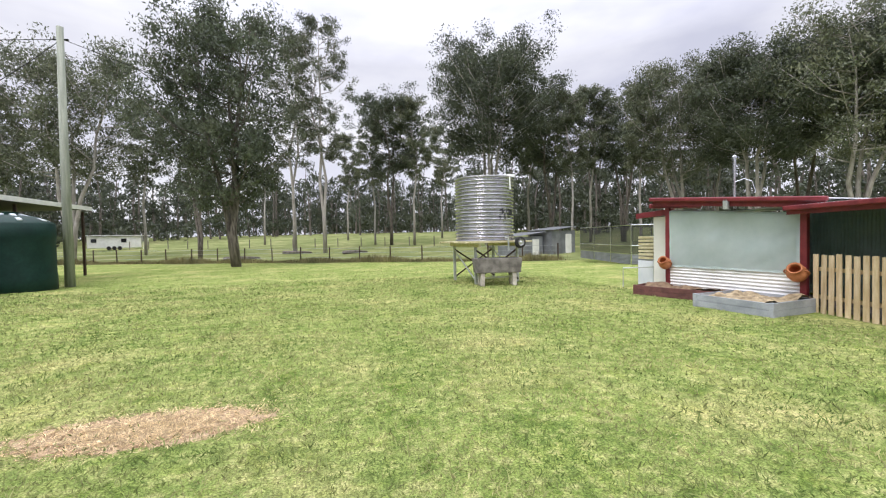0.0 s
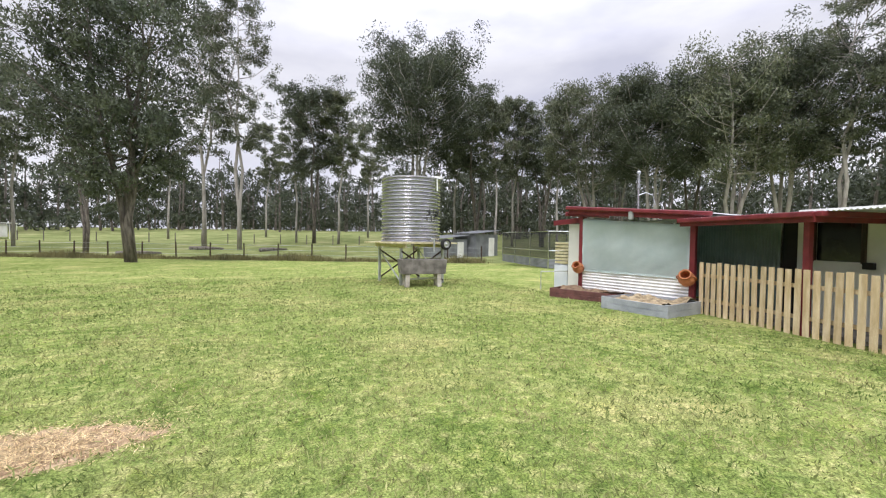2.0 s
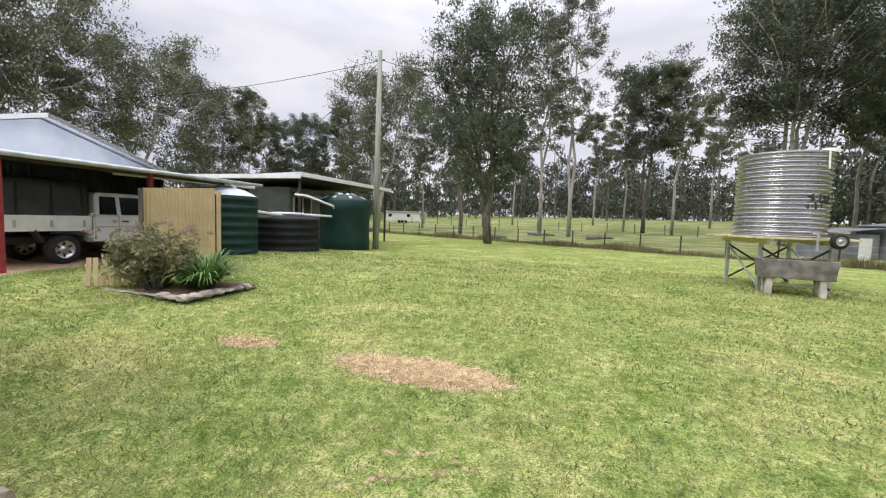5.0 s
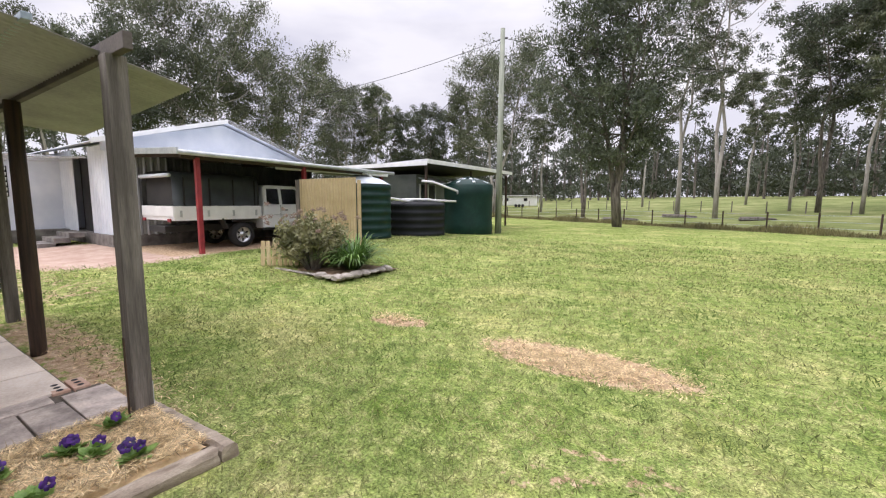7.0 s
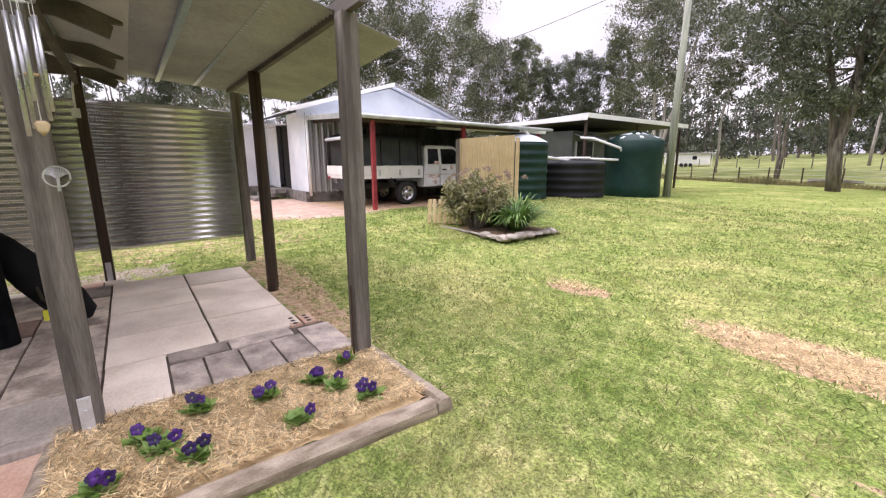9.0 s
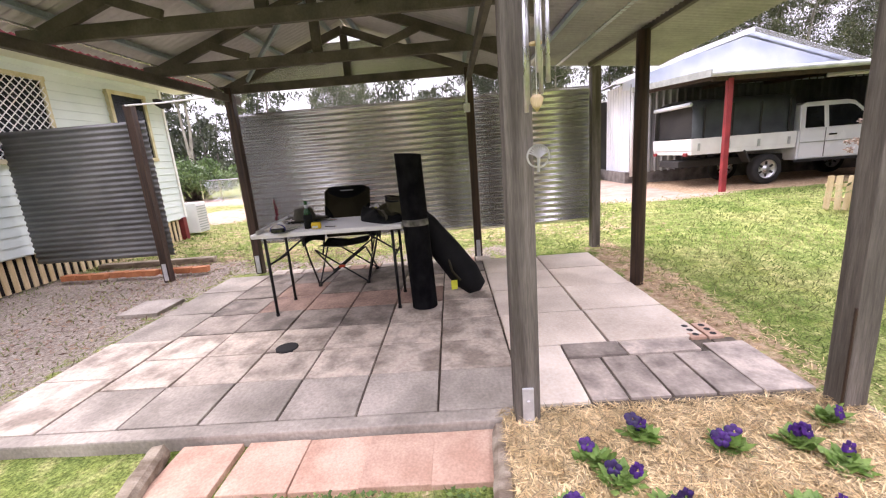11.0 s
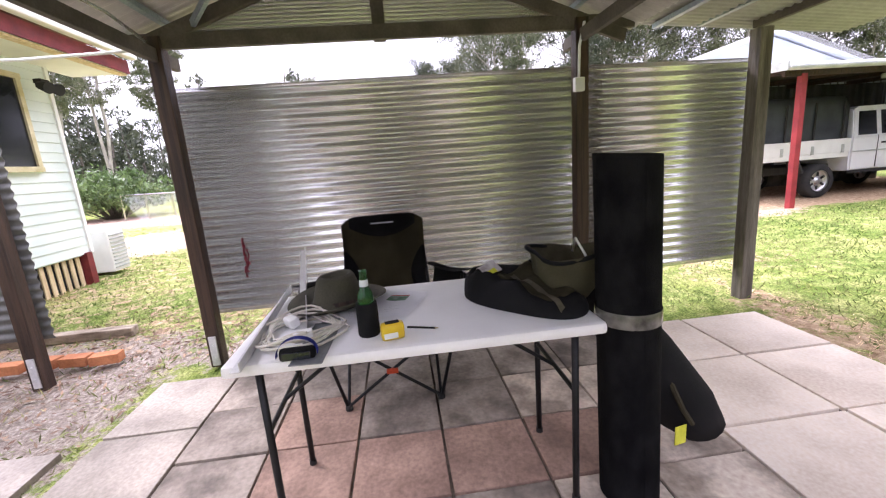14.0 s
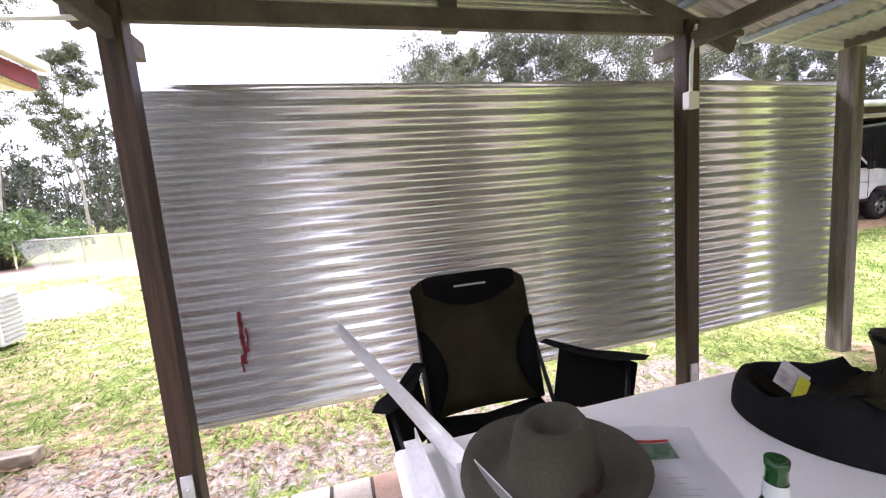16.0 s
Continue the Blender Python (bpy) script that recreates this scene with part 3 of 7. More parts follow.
for proto, full, label in KINDS.values():
    for o in list(proto.children_recursive) + [proto]:
        bpy.data.objects.remove(o)

# the far woods: hundreds of stems and crowns that nobody could count
rng = np.random.default_rng(40)
bm, clumps = bmesh.new(), []
for k in range(1050):
    az = rng.random() * 360
    d = 66 + 75 * rng.random() ** 0.8
    if -75 < (az if az < 180 else az - 360) < 25:
        d += 22
    x, y = polar(az, d)
    z, h = height(x, y), 10 + 8 * rng.random()
    tube([(x, y, z - 0.5), (x + rng.normal() * 0.3, y + rng.normal() * 0.3, z + h * 0.5), (x + rng.normal() * 0.8, y + rng.normal() * 0.8, z + h * 0.95)], [0.24, 0.17, 0.05], 5, bm)
    for g in range(12):
        u = rng.random()
        clumps.append((Vector((x + rng.normal() * 1.7, y + rng.normal() * 1.7, z + h * (0.2 + 0.78 * u))), 1.5))
    for g in range(4):
        clumps.append((Vector((x + rng.normal() * 3.0, y + rng.normal() * 3.0, z + 0.6 + 3.2 * rng.random())), 1.7))
woods = thing("far_woods", (0, 0, 0), 0, "far grey-green gum woodland behind the paddock", "woods", kind="stuff")
part("trunks", bm, BARK, woods)
ob = new("leaves", quads_mesh("leaves", *leaves(rng, clumps, 34, 0.4), LEAF))
ob.parent = woods


# ---- gazebo: posts, trusses, roof and screens of roofing iron ----
gazebo = thing("gazebo", (-5.2, -1, 0.05), 0, "open timber gazebo with corrugated iron roof and screens", "gazebo")
GO = Vector((5.2, 1, -0.05))


def gz(name, bm, mat, label="", smooth=False, parent=None):
    bmesh.ops.translate(bm, vec=GO, verts=bm.verts)
    return part(name, bm, mat, parent or gazebo, label, smooth)


def round_post(x, y, z0, z1, r, mat, label, lean=(0, 0)):
    pts = [(x + lean[0] * t, y + lean[1] * t, z0 + (z1 - z0) * t) for t in (0, 0.02, 0.35, 0.7, 1)]
    bm = tube(pts, [r * 0.96, r, r * 1.02, r * 0.97, r * 0.95], 14)
    return gz("post", bm, mat, label, True)


def square_post(x, y, z0, z1, w, mat, label):
    return gz("post", box((w, w, z1 - z0), (x, y, (z0 + z1) / 2), 0.008), mat, label)


BRIGHT_ZINC = material("bright_zinc_plate", (0.6, 0.6, 0.62), (0.72, 0.72, 0.74), 12, 0.45, 0.4, bump=0.05)


def bracket(post, x, y, z, nx, ny):
    bm = box((0.014 if nx else 0.055, 0.014 if ny else 0.055, 0.24), (x + nx * 0.006, y + ny * 0.006, z), 0.002)
    for dz in (-0.05, 0.05):
        box((0.012 + 0.01 * abs(nx), 0.012 + 0.01 * abs(ny), 0.014), (x + nx * 0.012, y + ny * 0.012, z + dz), 0.002, bm=bm)
    gz("bracket", bm, BRIGHT_ZINC, "bolted steel post bracket", parent=post)


p = square_post(-3.385, -0.158, 0.03, 2.46, 0.122, WEATHERED, "weathered grey square timber post")
bracket(p, -3.324, -0.158, 0.17, 1, 0)
p = square_post(-3.335, 1.375, 0.03, 2.36, 0.112, WEATHERED, "weathered grey square timber post")
bracket(p, -3.335, 1.431, 0.15, 0, 1)
round_post(-5.5, 1.33, 0.0, 2.36, 0.062, DARK_TIMBER, "dark round timber post")
square_post(-7.05, 1.44, 0.0, 2.36, 0.115, WEATHERED, "weathered square timber post")
for y in (-3.185, -0.16):
    p = square_post(-6.95, y, 0.03, 2.46, 0.1, DARK_TIMBER, "dark stained square timber post")
    bracket(p, -6.9, y, 0.17, 1, 0)
p = square_post(-6.95, -4.5, 0.0, 2.36, 0.1, DARK_TIMBER, "dark timber screen post")
bracket(p, -6.905, -4.5, 0.15, 1, 0)
square_post(-3.335, -3.185, 0.03, 2.46, 0.1, DARK_TIMBER, "dark stained square timber post")

RIDGE, SLOPE = 3.12, 0.37


def roof_z(y):
    return RIDGE - SLOPE * abs(y + 1.66)


for x in (-6.95, -5.75, -4.55, -3.34):
    gz("bottom_chord", bar((x, -3.36, 2.43), (x, 0.27, 2.43), 0.045, 0.1), BEAM_TIMBER)
    for end in (-3.34, 0.2):
        gz("rafter", bar((x + 0.002, -1.66, RIDGE - 0.11), (x + 0.002, end, roof_z(end) - 0.11), 0.045, 0.09), BEAM_TIMBER)
    gz("king_post", bar((x - 0.046, -1.66, 2.38), (x - 0.046, -1.66, RIDGE - 0.1), 0.045, 0.09, up=(0, 1, 0)), BEAM_TIMBER)
    if x > -6.5:
        for y0, y1 in ((-2.3, -2.66), (-1.02, -0.66)):
            gz("web", bar((x + 0.047, y0, 2.48), (x + 0.047, y1, roof_z(y1) - 0.14), 0.035, 0.07), BEAM_TIMBER)
for y in (-3.185, -0.16):
    gz("wall_plate", bar((-7.2, y, 2.335), (-3.2, y, 2.335), 0.045, 0.09), BEAM_TIMBER)
gz("wall_plate", bar((-7.05, 1.375, 2.405), (-3.1, 1.375, 2.405), 0.05, 0.1), BEAM_TIMBER)
gz("wind_brace", bar((-6.9, -2.9, 2.52), (-5.8, -1.9, 2.9), 0.03, 0.05), PURLIN)
for y in (-3.1, -2.45, -1.82, -1.5, -0.85, -0.2):
    gz("purlin", bar((-7.25, y, roof_z(y) - 0.04), (-3.15, y, roof_z(y) - 0.04), 0.045, 0.038, 0.002), PURLIN, "thin galvanised steel batten")
gz("roof_sheet", corrugated((-7.3, -3.4, roof_z(-3.4)), (-3.1, -3.4, roof_z(-3.4)), (-7.3, -1.67, RIDGE), (-3.1, -1.67, RIDGE)), ROOF_UNDER)
gz("roof_sheet", corrugated((-7.3, -1.65, RIDGE), (-3.1, -1.65, RIDGE), (-7.3, 0.3, roof_z(0.3)), (-3.1, 0.3, roof_z(0.3))), ROOF_UNDER)
gz("ridge_cap", bar((-7.32, -1.66, RIDGE + 0.035), (-3.08, -1.66, RIDGE + 0.035), 0.3, 0.012), GALV_OLD)
gz("lean_to_sheet", corrugated((-7.3, 0.12, 2.525), (-3.15, 0.12, 2.525), (-7.2, 2.3, 2.33), (-3.6, 1.95, 2.33)), LEAN_SHADED)
for y in (0.6, 1.0):
    gz("purlin", bar((-7.2, y, 2.45), (-3.3, y, 2.45), 0.045, 0.038, 0.002), PURLIN, "thin galvanised steel batten")
gz("conduit", tube([(-6.89, -3.24, 2.37), (-6.89, -4.0, 2.345), (-6.89, -4.5, 2.35)], 0.011, 6), CREAM, "thin cream conduit between the posts")
gz("conduit", tube([(-6.89, -3.24, 2.37), (-6.88, -3.21, 2.42), (-6.5, -3.2, 2.47), (-3.6, -3.2, 2.47)], 0.011, 6), GALV_OLD)
# the far gable, clad in strips of iron above the tie beam
for z0, z1, y0, y1 in ((2.48, 2.7, -3.05, -0.28), (2.7, 2.9, -2.5, -0.82)):
    gz("gable_sheet", corrugated((-7.02, y0, z0), (-7.02, y0 + 0.55, z1), (-7.02, y1, z0), (-7.02, y1 - 0.55, z1)), GALV_OLD)
# screens
for y0, y1, x1, z0, z1 in ((-3.2, -0.13, -7.06, 0.42, 2.15), (-0.125, 1.46, -7.14, 0.40, 2.155), (-6.42, -4.42, -7.06, 0.36, 2.18)):
    gz("screen", corrugated((-7.06, y0, z0), (-7.06, y0, z1), (x1, y1, z0), (x1, y1, z1), depth=0.0095, steps=12), LL_SHEET if y0 < -5 else GALV_OLD, "corrugated iron screen fixed lengthwise behind the posts", True)
for z in (0.55, 1.3, 2.05):
    gz("rail", bar((-7.11, -6.4, z), (-7.11, -4.5, z), 0.035, 0.07), DARK_TIMBER)
for y0, y1, lag in ((-3.15, -0.2, 0.0), (-0.1, 1.38, 0.08)):
    for z in (0.5, 0.96, 1.34, 1.72, 2.1):
        for y in (y0 + 0.05, (y0 + y1) / 2, y1 - 0.05):
            gz("screw", lathe([(0.0, 0.004), (0.006, 0.003), (0.007, 0.0)], 8, (-7.043 - lag * max(0.0, y + 0.125), y, z)), GALV)
gz("junction_box", box((0.05, 0.075, 0.1), (-6.88, -0.2, 1.98), 0.006), WHITE, "white electrical junction box")
gz("conduit", tube([(-6.88, -0.2, 2.03), (-6.88, -0.195, 2.25), (-6.89, -0.15, 2.42)], 0.011, 6), PVC)

# ---- paving ----
patio = thing("patio", (0, 0, 0), 0, "worn paved floor of mixed concrete pavers", "paving", kind="structure")
rng = random.Random(4)
paver_mesh = {}
JOINT_EARTH = material("sandy_joint_earth", (0.06, 0.048, 0.036), (0.17, 0.135, 0.1), 9, 0.95, fine=80, bump=0.5)
for bx0, bx1, by0, by1 in ((-6.68, -3.5, -3.46, 1.24), (-6.9, -6.69, -2.94, -0.05), (-4.18, -3.5, 1.25, 1.4)):
    part("bedding", box((bx1 - bx0, by1 - by0, 0.04), ((bx0 + bx1) / 2, (by0 + by1) / 2, 0.03), 0.004), JOINT_EARTH, patio, "sandy earth in the joints")


def paver(x0, x1, y0, y1, mat, top=0.068, name="paver"):
    gap = 0.02 if mat is SLAB else 0.014
    w, d = round(x1 - x0 - gap, 3), round(y1 - y0 - gap, 3)
    key = (w, d, mat.name)
    if key not in paver_mesh:
        bm = box((w, d, 0.05), (0, 0, -0.025), 0.005)
        me_ = bpy.data.meshes.new(name)
        bm.to_mesh(me_)
        bm.free()
        me_.materials.append(mat)
        paver_mesh[key] = me_
    ob = new(name, paver_mesh[key])
    ob.matrix_world = pose((x0 + x1) / 2, (y0 + y1) / 2, top + rng.uniform(-0.004, 0.004), rng.uniform(-0.4, 0.4), rng.uniform(-0.4, 0.4), rng.uniform(-0.5, 0.5))
    ob.parent = patio
    return ob


ROWS_Y = [-2.92, -2.44, -1.97, -1.52, -1.075, -0.62, -0.14]
ROWS_X = [-6.64, -6.17, -5.71, -5.25, -4.79, -4.36, -3.94]
for i in range(6):
    for j in range(6):
        x0, x1 = ROWS_X[i], ROWS_X[i + 1]
        pinkish = (i == 2 and j in (1, 2, 3, 4)) or (i == 1 and j == 1)
        paver(x0, x1, ROWS_Y[j], ROWS_Y[j + 1], PAVER_PINK if pinkish else PAVER_PALE if i > 3 or (j > 3 and i > 0) else PAVER)
for j in range(6):
    paver(-3.94, -3.5, ROWS_Y[j], ROWS_Y[j + 1], SLAB_GREY)
for x0, x1 in ((-6.66, -6.02), (-6.02, -5.34), (-5.34, -4.72), (-4.72, -4.1), (-4.1, -3.5)):
    paver(x0, x1, -3.47, -2.92, SLAB_GREY if x0 < -5.0 else PAVER_PALE)
for x0, x1 in ((-6.68, -6.04), (-6.04, -5.41), (-5.41, -4.78), (-4.78, -4.18)):
    paver(x0, x1, -0.14, 0.56, SLAB, 0.074)
    paver(x0, x1, 0.56, 1.23, SLAB, 0.074)
paver(-4.18, -3.5, -0.14, 0.222, SLAB, 0.07)
for y0, y1 in ((0.22, 0.62), (0.62, 1.1)):
    paver(-4.2, -4.0, y0, y1, SLATE, 0.066)
for y0, y1 in ((0.22, 0.43), (0.43, 0.66), (0.66, 0.9), (0.9, 1.14)):
    paver(-3.99, -3.52, y0, y1, SLATE, 0.066)
paver(-4.1, -3.52, 1.14, 1.42, SLATE, 0.064)
for y in (1.17, 1.29):
    cored = part("cored_brick", box((0.23, 0.105, 0.07), (-4.28, y, 0.035), 0.006), BRICK, patio, "salmon brick with round core holes")
    for dx in (-0.07, 0.0, 0.07):
        part("core_hole", lathe([(0.0, 0.0), (0.022, 0.0), (0.022, -0.01)], 12, (-4.28 + dx, y, 0.0715)), DARK, cored)
for y in np.arange(-2.95, -0.2, 0.21):
    paver(-6.9, -6.67, y, y + 0.21, BRICK if rng.random() < 0.4 else SLAB, 0.066, "brick")
kerb = box((0.1, 4.2, 0.11), (-3.45, -2.2, 0.015), 0.012)
part("kerb", kerb, SLAB_GREY, patio)
for k, y in enumerate((-1.98, -1.62, -1.29, -0.97, -0.65)):
    paver(-3.39, -3.03, y, y + 0.34, BRICK, 0.03, "brick")
part("drain", lathe([(0.0, 0.0), (0.075, 0.0), (0.085, -0.004), (0.085, -0.02)], 20, (-4.42, -1.82, 0.078)), DARK, patio, "round dark drain grate")
paver(-6.0, -5.52, -4.12, -3.66, SLAB_GREY, 0.045)


# ---- the cottage with the canvas blind ----
cottage = thing("cottage", (8.6, 3.7, 0), -14.5, "low cottage with maroon trim and a deep porch", "house")
part("wall", box((0.12, 2.0, 2.2), (1.6, -1.4, 1.1)), CREAM, cottage)
part("wall", box((0.12, 0.3, 2.2), (1.6, 1.17, 1.1)), CREAM, cottage)
part("wall", box((0.12, 1.42, 1.2), (1.6, 0.31, 0.6)), CREAM, cottage)
part("wall", box((0.12, 1.42, 0.25), (1.6, 0.31, 2.075)), CREAM, cottage)
w = part("window", box((0.05, 0.8, 0.74), (1.64, 0.62, 1.57), 0.01), GLASS, cottage, "dark porch window in a timber frame")
for y in (0.2, 1.04):
    part("window_frame", box((0.1, 0.06, 0.78), (1.55, y, 1.57), 0.006), DARK_TIMBER, w)
part("wall", box((0.1, 0.6, 0.8), (1.6, -0.1, 1.57)), CREAM, cottage)
part("wall", corrugated((1.55, 1.68, 0.1), (1.55, 4.6, 0.1), (1.55, 1.68, 2.12), (1.55, 4.6, 2.12), depth=0.014), material("green_grey_steel_cladding", (0.13, 0.18, 0.165), (0.19, 0.25, 0.235), 2, 0.5, 0.2), cottage, "grey-green corrugated porch wall")
# a flat dark panel paints the shade in the doorway
part("door", box((0.06, 0.42, 1.95), (1.66, 1.48, 1.0), 0.005), DARK, cottage, "open doorway, its shade drawn as a dark panel")
part("wall", box((4.6, 0.12, 2.3), (4.7, -2.2, 1.15)), CREAM, cottage)
part("wall", box((4.6, 0.12, 2.3), (4.7, 5.6, 1.15)), CREAM, cottage)
part("wall", box((0.12, 7.8, 2.3), (7.0, 1.7, 1.15)), CREAM, cottage)
part("porch_slab", box((1.2, 7.4, 0.06), (0.95, 1.5, 0.03)), CONCRETE, cottage)
for y in (0.03,):
    part("porch_post", box((0.095, 0.095, 1.95), (0.08, y, 0.97), 0.006), MAROON, cottage, "maroon porch post")
ROOFING = material("white_grey_roofing", (0.55, 0.56, 0.58), (0.7, 0.71, 0.73), 1.5, 0.4, 0.2)
roof = part("roof", corrugated((-0.2, -2.6, 2.03), (-0.2, 5.6, 2.03), (3.2, -2.6, 2.16), (3.2, 5.6, 2.16)), ROOFING, cottage)
part("fascia", box((0.03, 2.75, 0.16), (-0.24, 1.05, 1.94), 0.004), MAROON, roof)
part("gutter", box((0.1, 2.75, 0.09), (-0.29, 1.05, 1.985), 0.02), MAROON, roof, "maroon gutter")
part("gutter", box((3.3, 0.1, 0.09), (1.35, -0.38, 1.985), 0.02), MAROON, roof, "maroon gutter")
part("fascia", box((3.3, 0.03, 0.14), (1.35, -0.32, 1.93), 0.004), MAROON, roof)
upper = part("roof", corrugated((3.0, -2.6, 2.24), (3.0, 5.6, 2.24), (7.3, -2.6, 2.5), (7.3, 5.6, 2.5)), ROOFING, cottage)
part("fascia", box((0.04, 8.2, 0.14), (2.98, 1.5, 2.17), 0.004), MAROON, upper)
part("meter_box", box((0.08, 0.16, 0.12), (1.5, 0.1, 1.15), 0.01), DARK, cottage)

annexe = thing("annexe", (9.25, 5.93, 0), 10, "lean-to room with a canvas blind over white iron", "room")
part("corner_post", box((0.11, 0.11, 1.98), (0, 0.04, 0.99), 0.006), MAROON, annexe, "maroon corner post")
part("corner_post", box((0.1, 0.1, 2.2), (0, 2.9, 1.1), 0.006), MAROON, annexe, "maroon corner post")
part("dado", corrugated((0, 0.1, 0.02), (0, 0.1, 0.7), (0, 2.86, 0.02), (0, 2.86, 0.7), depth=0.012), WHITE, annexe, "white corrugated iron below the blind")
bm = bmesh.new()
rows_ = []
for i in range(41):
    t = i / 40
    col = []
    for j in range(21):
        s = j / 20
        top = 1.9 + 0.22 * t
        z = 0.69 + (top - 0.69) * s
        dent = 0.075 * noise.noise((t * 4, s * 2.2, 1)) * (1 - abs(2 * t - 1) ** 4) + 0.022 * noise.noise((t * 9 + s * 6, s * 3, 5))
        col.append(bm.verts.new((-0.03 + dent * 0.8, 0.1 + 2.76 * t, z)))
    rows_.append(col)
for a, b in zip(rows_, rows_[1:]):
    for j in range(20):
        bm.faces.new((a[j], b[j], b[j + 1], a[j + 1]))
bmesh.ops.solidify(bm, geom=bm.faces[:], thickness=0.006)
part("blind", bm, CANVAS_BLIND, annexe, "drawn pale green canvas blind with creases", True)
part("fascia", bar((-0.18, -0.35, 2.05), (-0.18, 3.2, 2.36), 0.04, 0.17), MAROON, annexe)
part("gutter", bar((-0.24, -0.4, 2.12), (-0.24, 3.25, 2.43), 0.1, 0.1, 0.02), MAROON, annexe, "maroon gutter")
part("downpipe", box((0.08, 0.1, 0.22), (-0.25, 1.35, 2.16), 0.01), STEEL_GREY, annexe)
part("roof", corrugated((-0.25, -0.35, 2.14), (-0.25, 3.2, 2.45), (3.4, -0.35, 2.2), (3.4, 3.2, 2.5)), ROOFING, annexe)
part("wall", box((3.3, 0.1, 2.15), (1.72, 2.92, 1.07)), CREAM, annexe)
part("end_panel", box((0.05, 0.62, 1.95), (0.4, 3.3, 1.02), 0.005), CREAM, annexe, "cream board panel beside the blind")
part("end_fascia", bar((0.3, 2.95, 2.12), (0.3, 4.1, 2.04), 0.05, 0.15), MAROON, annexe)
part("side_gutter", bar((-0.1, 3.35, 2.27), (2.0, 3.35, 2.3), 0.1, 0.12, 0.02), MAROON, annexe, "maroon gutter")
part("post", box((0.09, 0.09, 2.1), (0.45, 3.2, 1.05), 0.006), MAROON, annexe)

part("flue", tube([(0.81, 1.76, 2.1), (0.81, 1.76, 3.3)], 0.035, 10), GALV, annexe, "thin steel flue pipe")
part("flue_cap", lathe([(0.0, 0.1), (0.06, 0.05), (0.06, 0.0), (0.0, 0.0)], 12, (0.81, 1.76, 3.3)), GALV, annexe)
part("cable", tube([(0.81, 1.74, 2.75), (0.81, 1.55, 2.8), (0.81, 1.38, 2.72), (0.81, 1.3, 2.45)], 0.01, 6), GALV, annexe)


def pot(place, turn, tilt, label):
    ob = thing("terracotta_pot", place, turn, label, "pot", "wall pots")
    bm = lathe([(0.0, -0.17), (0.09, -0.165), (0.15, -0.1), (0.17, 0.0), (0.15, 0.08), (0.1, 0.13), (0.12, 0.16), (0.125, 0.18), (0.1, 0.18), (0.085, 0.14), (0.12, 0.06), (0.13, -0.05), (0, -0.12)], 24)
    bmesh.ops.rotate(bm, cent=(0, 0, 0), matrix=Matrix.Rotation(radians(tilt), 3, "Y"), verts=bm.verts)
    part("bowl", bm, TERRACOTTA, ob, smooth=True)
    for s in (1, -1):
        pts = [Vector((0.0, s * (0.12 + 0.07 * math.sin(a)), 0.02 + 0.09 * math.cos(a))) for a in np.linspace(0.1, 3.0, 7)]
        bm = tube(pts, 0.016, 6)
        bmesh.ops.rotate(bm, cent=(0, 0, 0), matrix=Matrix.Rotation(radians(tilt), 3, "Y"), verts=bm.verts)
        part("handle", bm, TERRACOTTA, ob, smooth=True)
    return ob


pot((9.02, 5.96, 0.73), 20, -55, "round terracotta pot hung sideways on the post")
pot((8.6, 8.75, 0.78), 20, -55, "round terracotta pot hung sideways on the far post").scale = (0.9, 0.9, 0.9)


def planter(place, turn, length, depth, h, mat, label, fill):
    ob = thing("planter_box", place, turn, label, "planter", "planter boxes")
    for s, (sx, sy, px, py) in enumerate(((length, 0.04, 0, 0), (length, 0.04, 0, depth), (0.04, depth, -length / 2, depth / 2), (0.04, depth, length / 2, depth / 2))):
        for k in range(2):
            part("board", box((sx, sy, h / 2 - 0.006), (px, py, h / 4 + k * h / 2), 0.005), mat, ob)
    for px in (-length / 2, length / 2):
        part("corner", box((0.07, 0.07, h + 0.02), (px, 0, h / 2), 0.006), mat, ob)
    bm = bmesh.new()
    bmesh.ops.create_grid(bm, x_segments=30, y_segments=22, size=0.5)
    for v in bm.verts:
        v.co = Vector((v.co.x * length * 0.96, depth / 2 + v.co.y * depth * 0.94, h * 0.8 + 0.2 * max(0, noise.noise((v.co.x * 4, v.co.y * 3, length))) + 0.03 * noise.noise((v.co.x * 14, v.co.y * 12, length)) ))
    part("straw_fill" if fill is MULCH else "soil", bm, fill, ob, smooth=True)
    return ob


MULCH = material("dry_mulch_heap", (0.2, 0.15, 0.085), (0.5, 0.4, 0.25), 9, 0.95, fine=45, bump=0.8, fine_mix=0.6)
SOIL = material("brown_soil", (0.12, 0.075, 0.045), (0.25, 0.17, 0.1), 12, 0.95, bump=0.6)
GREY_BOARD = material("grey_metal_board", (0.26, 0.28, 0.31), (0.4, 0.42, 0.45), 3, 0.55, bump=0.1)
RED_BOARD = material("faded_red_board", (0.09, 0.035, 0.03), (0.17, 0.07, 0.06), 5, 0.8, bump=0.3)
planter((7.78, 6.3, 0), 96, 1.45, -1.3, 0.26, GREY_BOARD, "low grey metal planter box filled with straw", MULCH)
planter((8.15, 8.0, 0), 112, 1.9, -0.85, 0.24, RED_BOARD, "low dark red planter box with dry soil", SOIL)

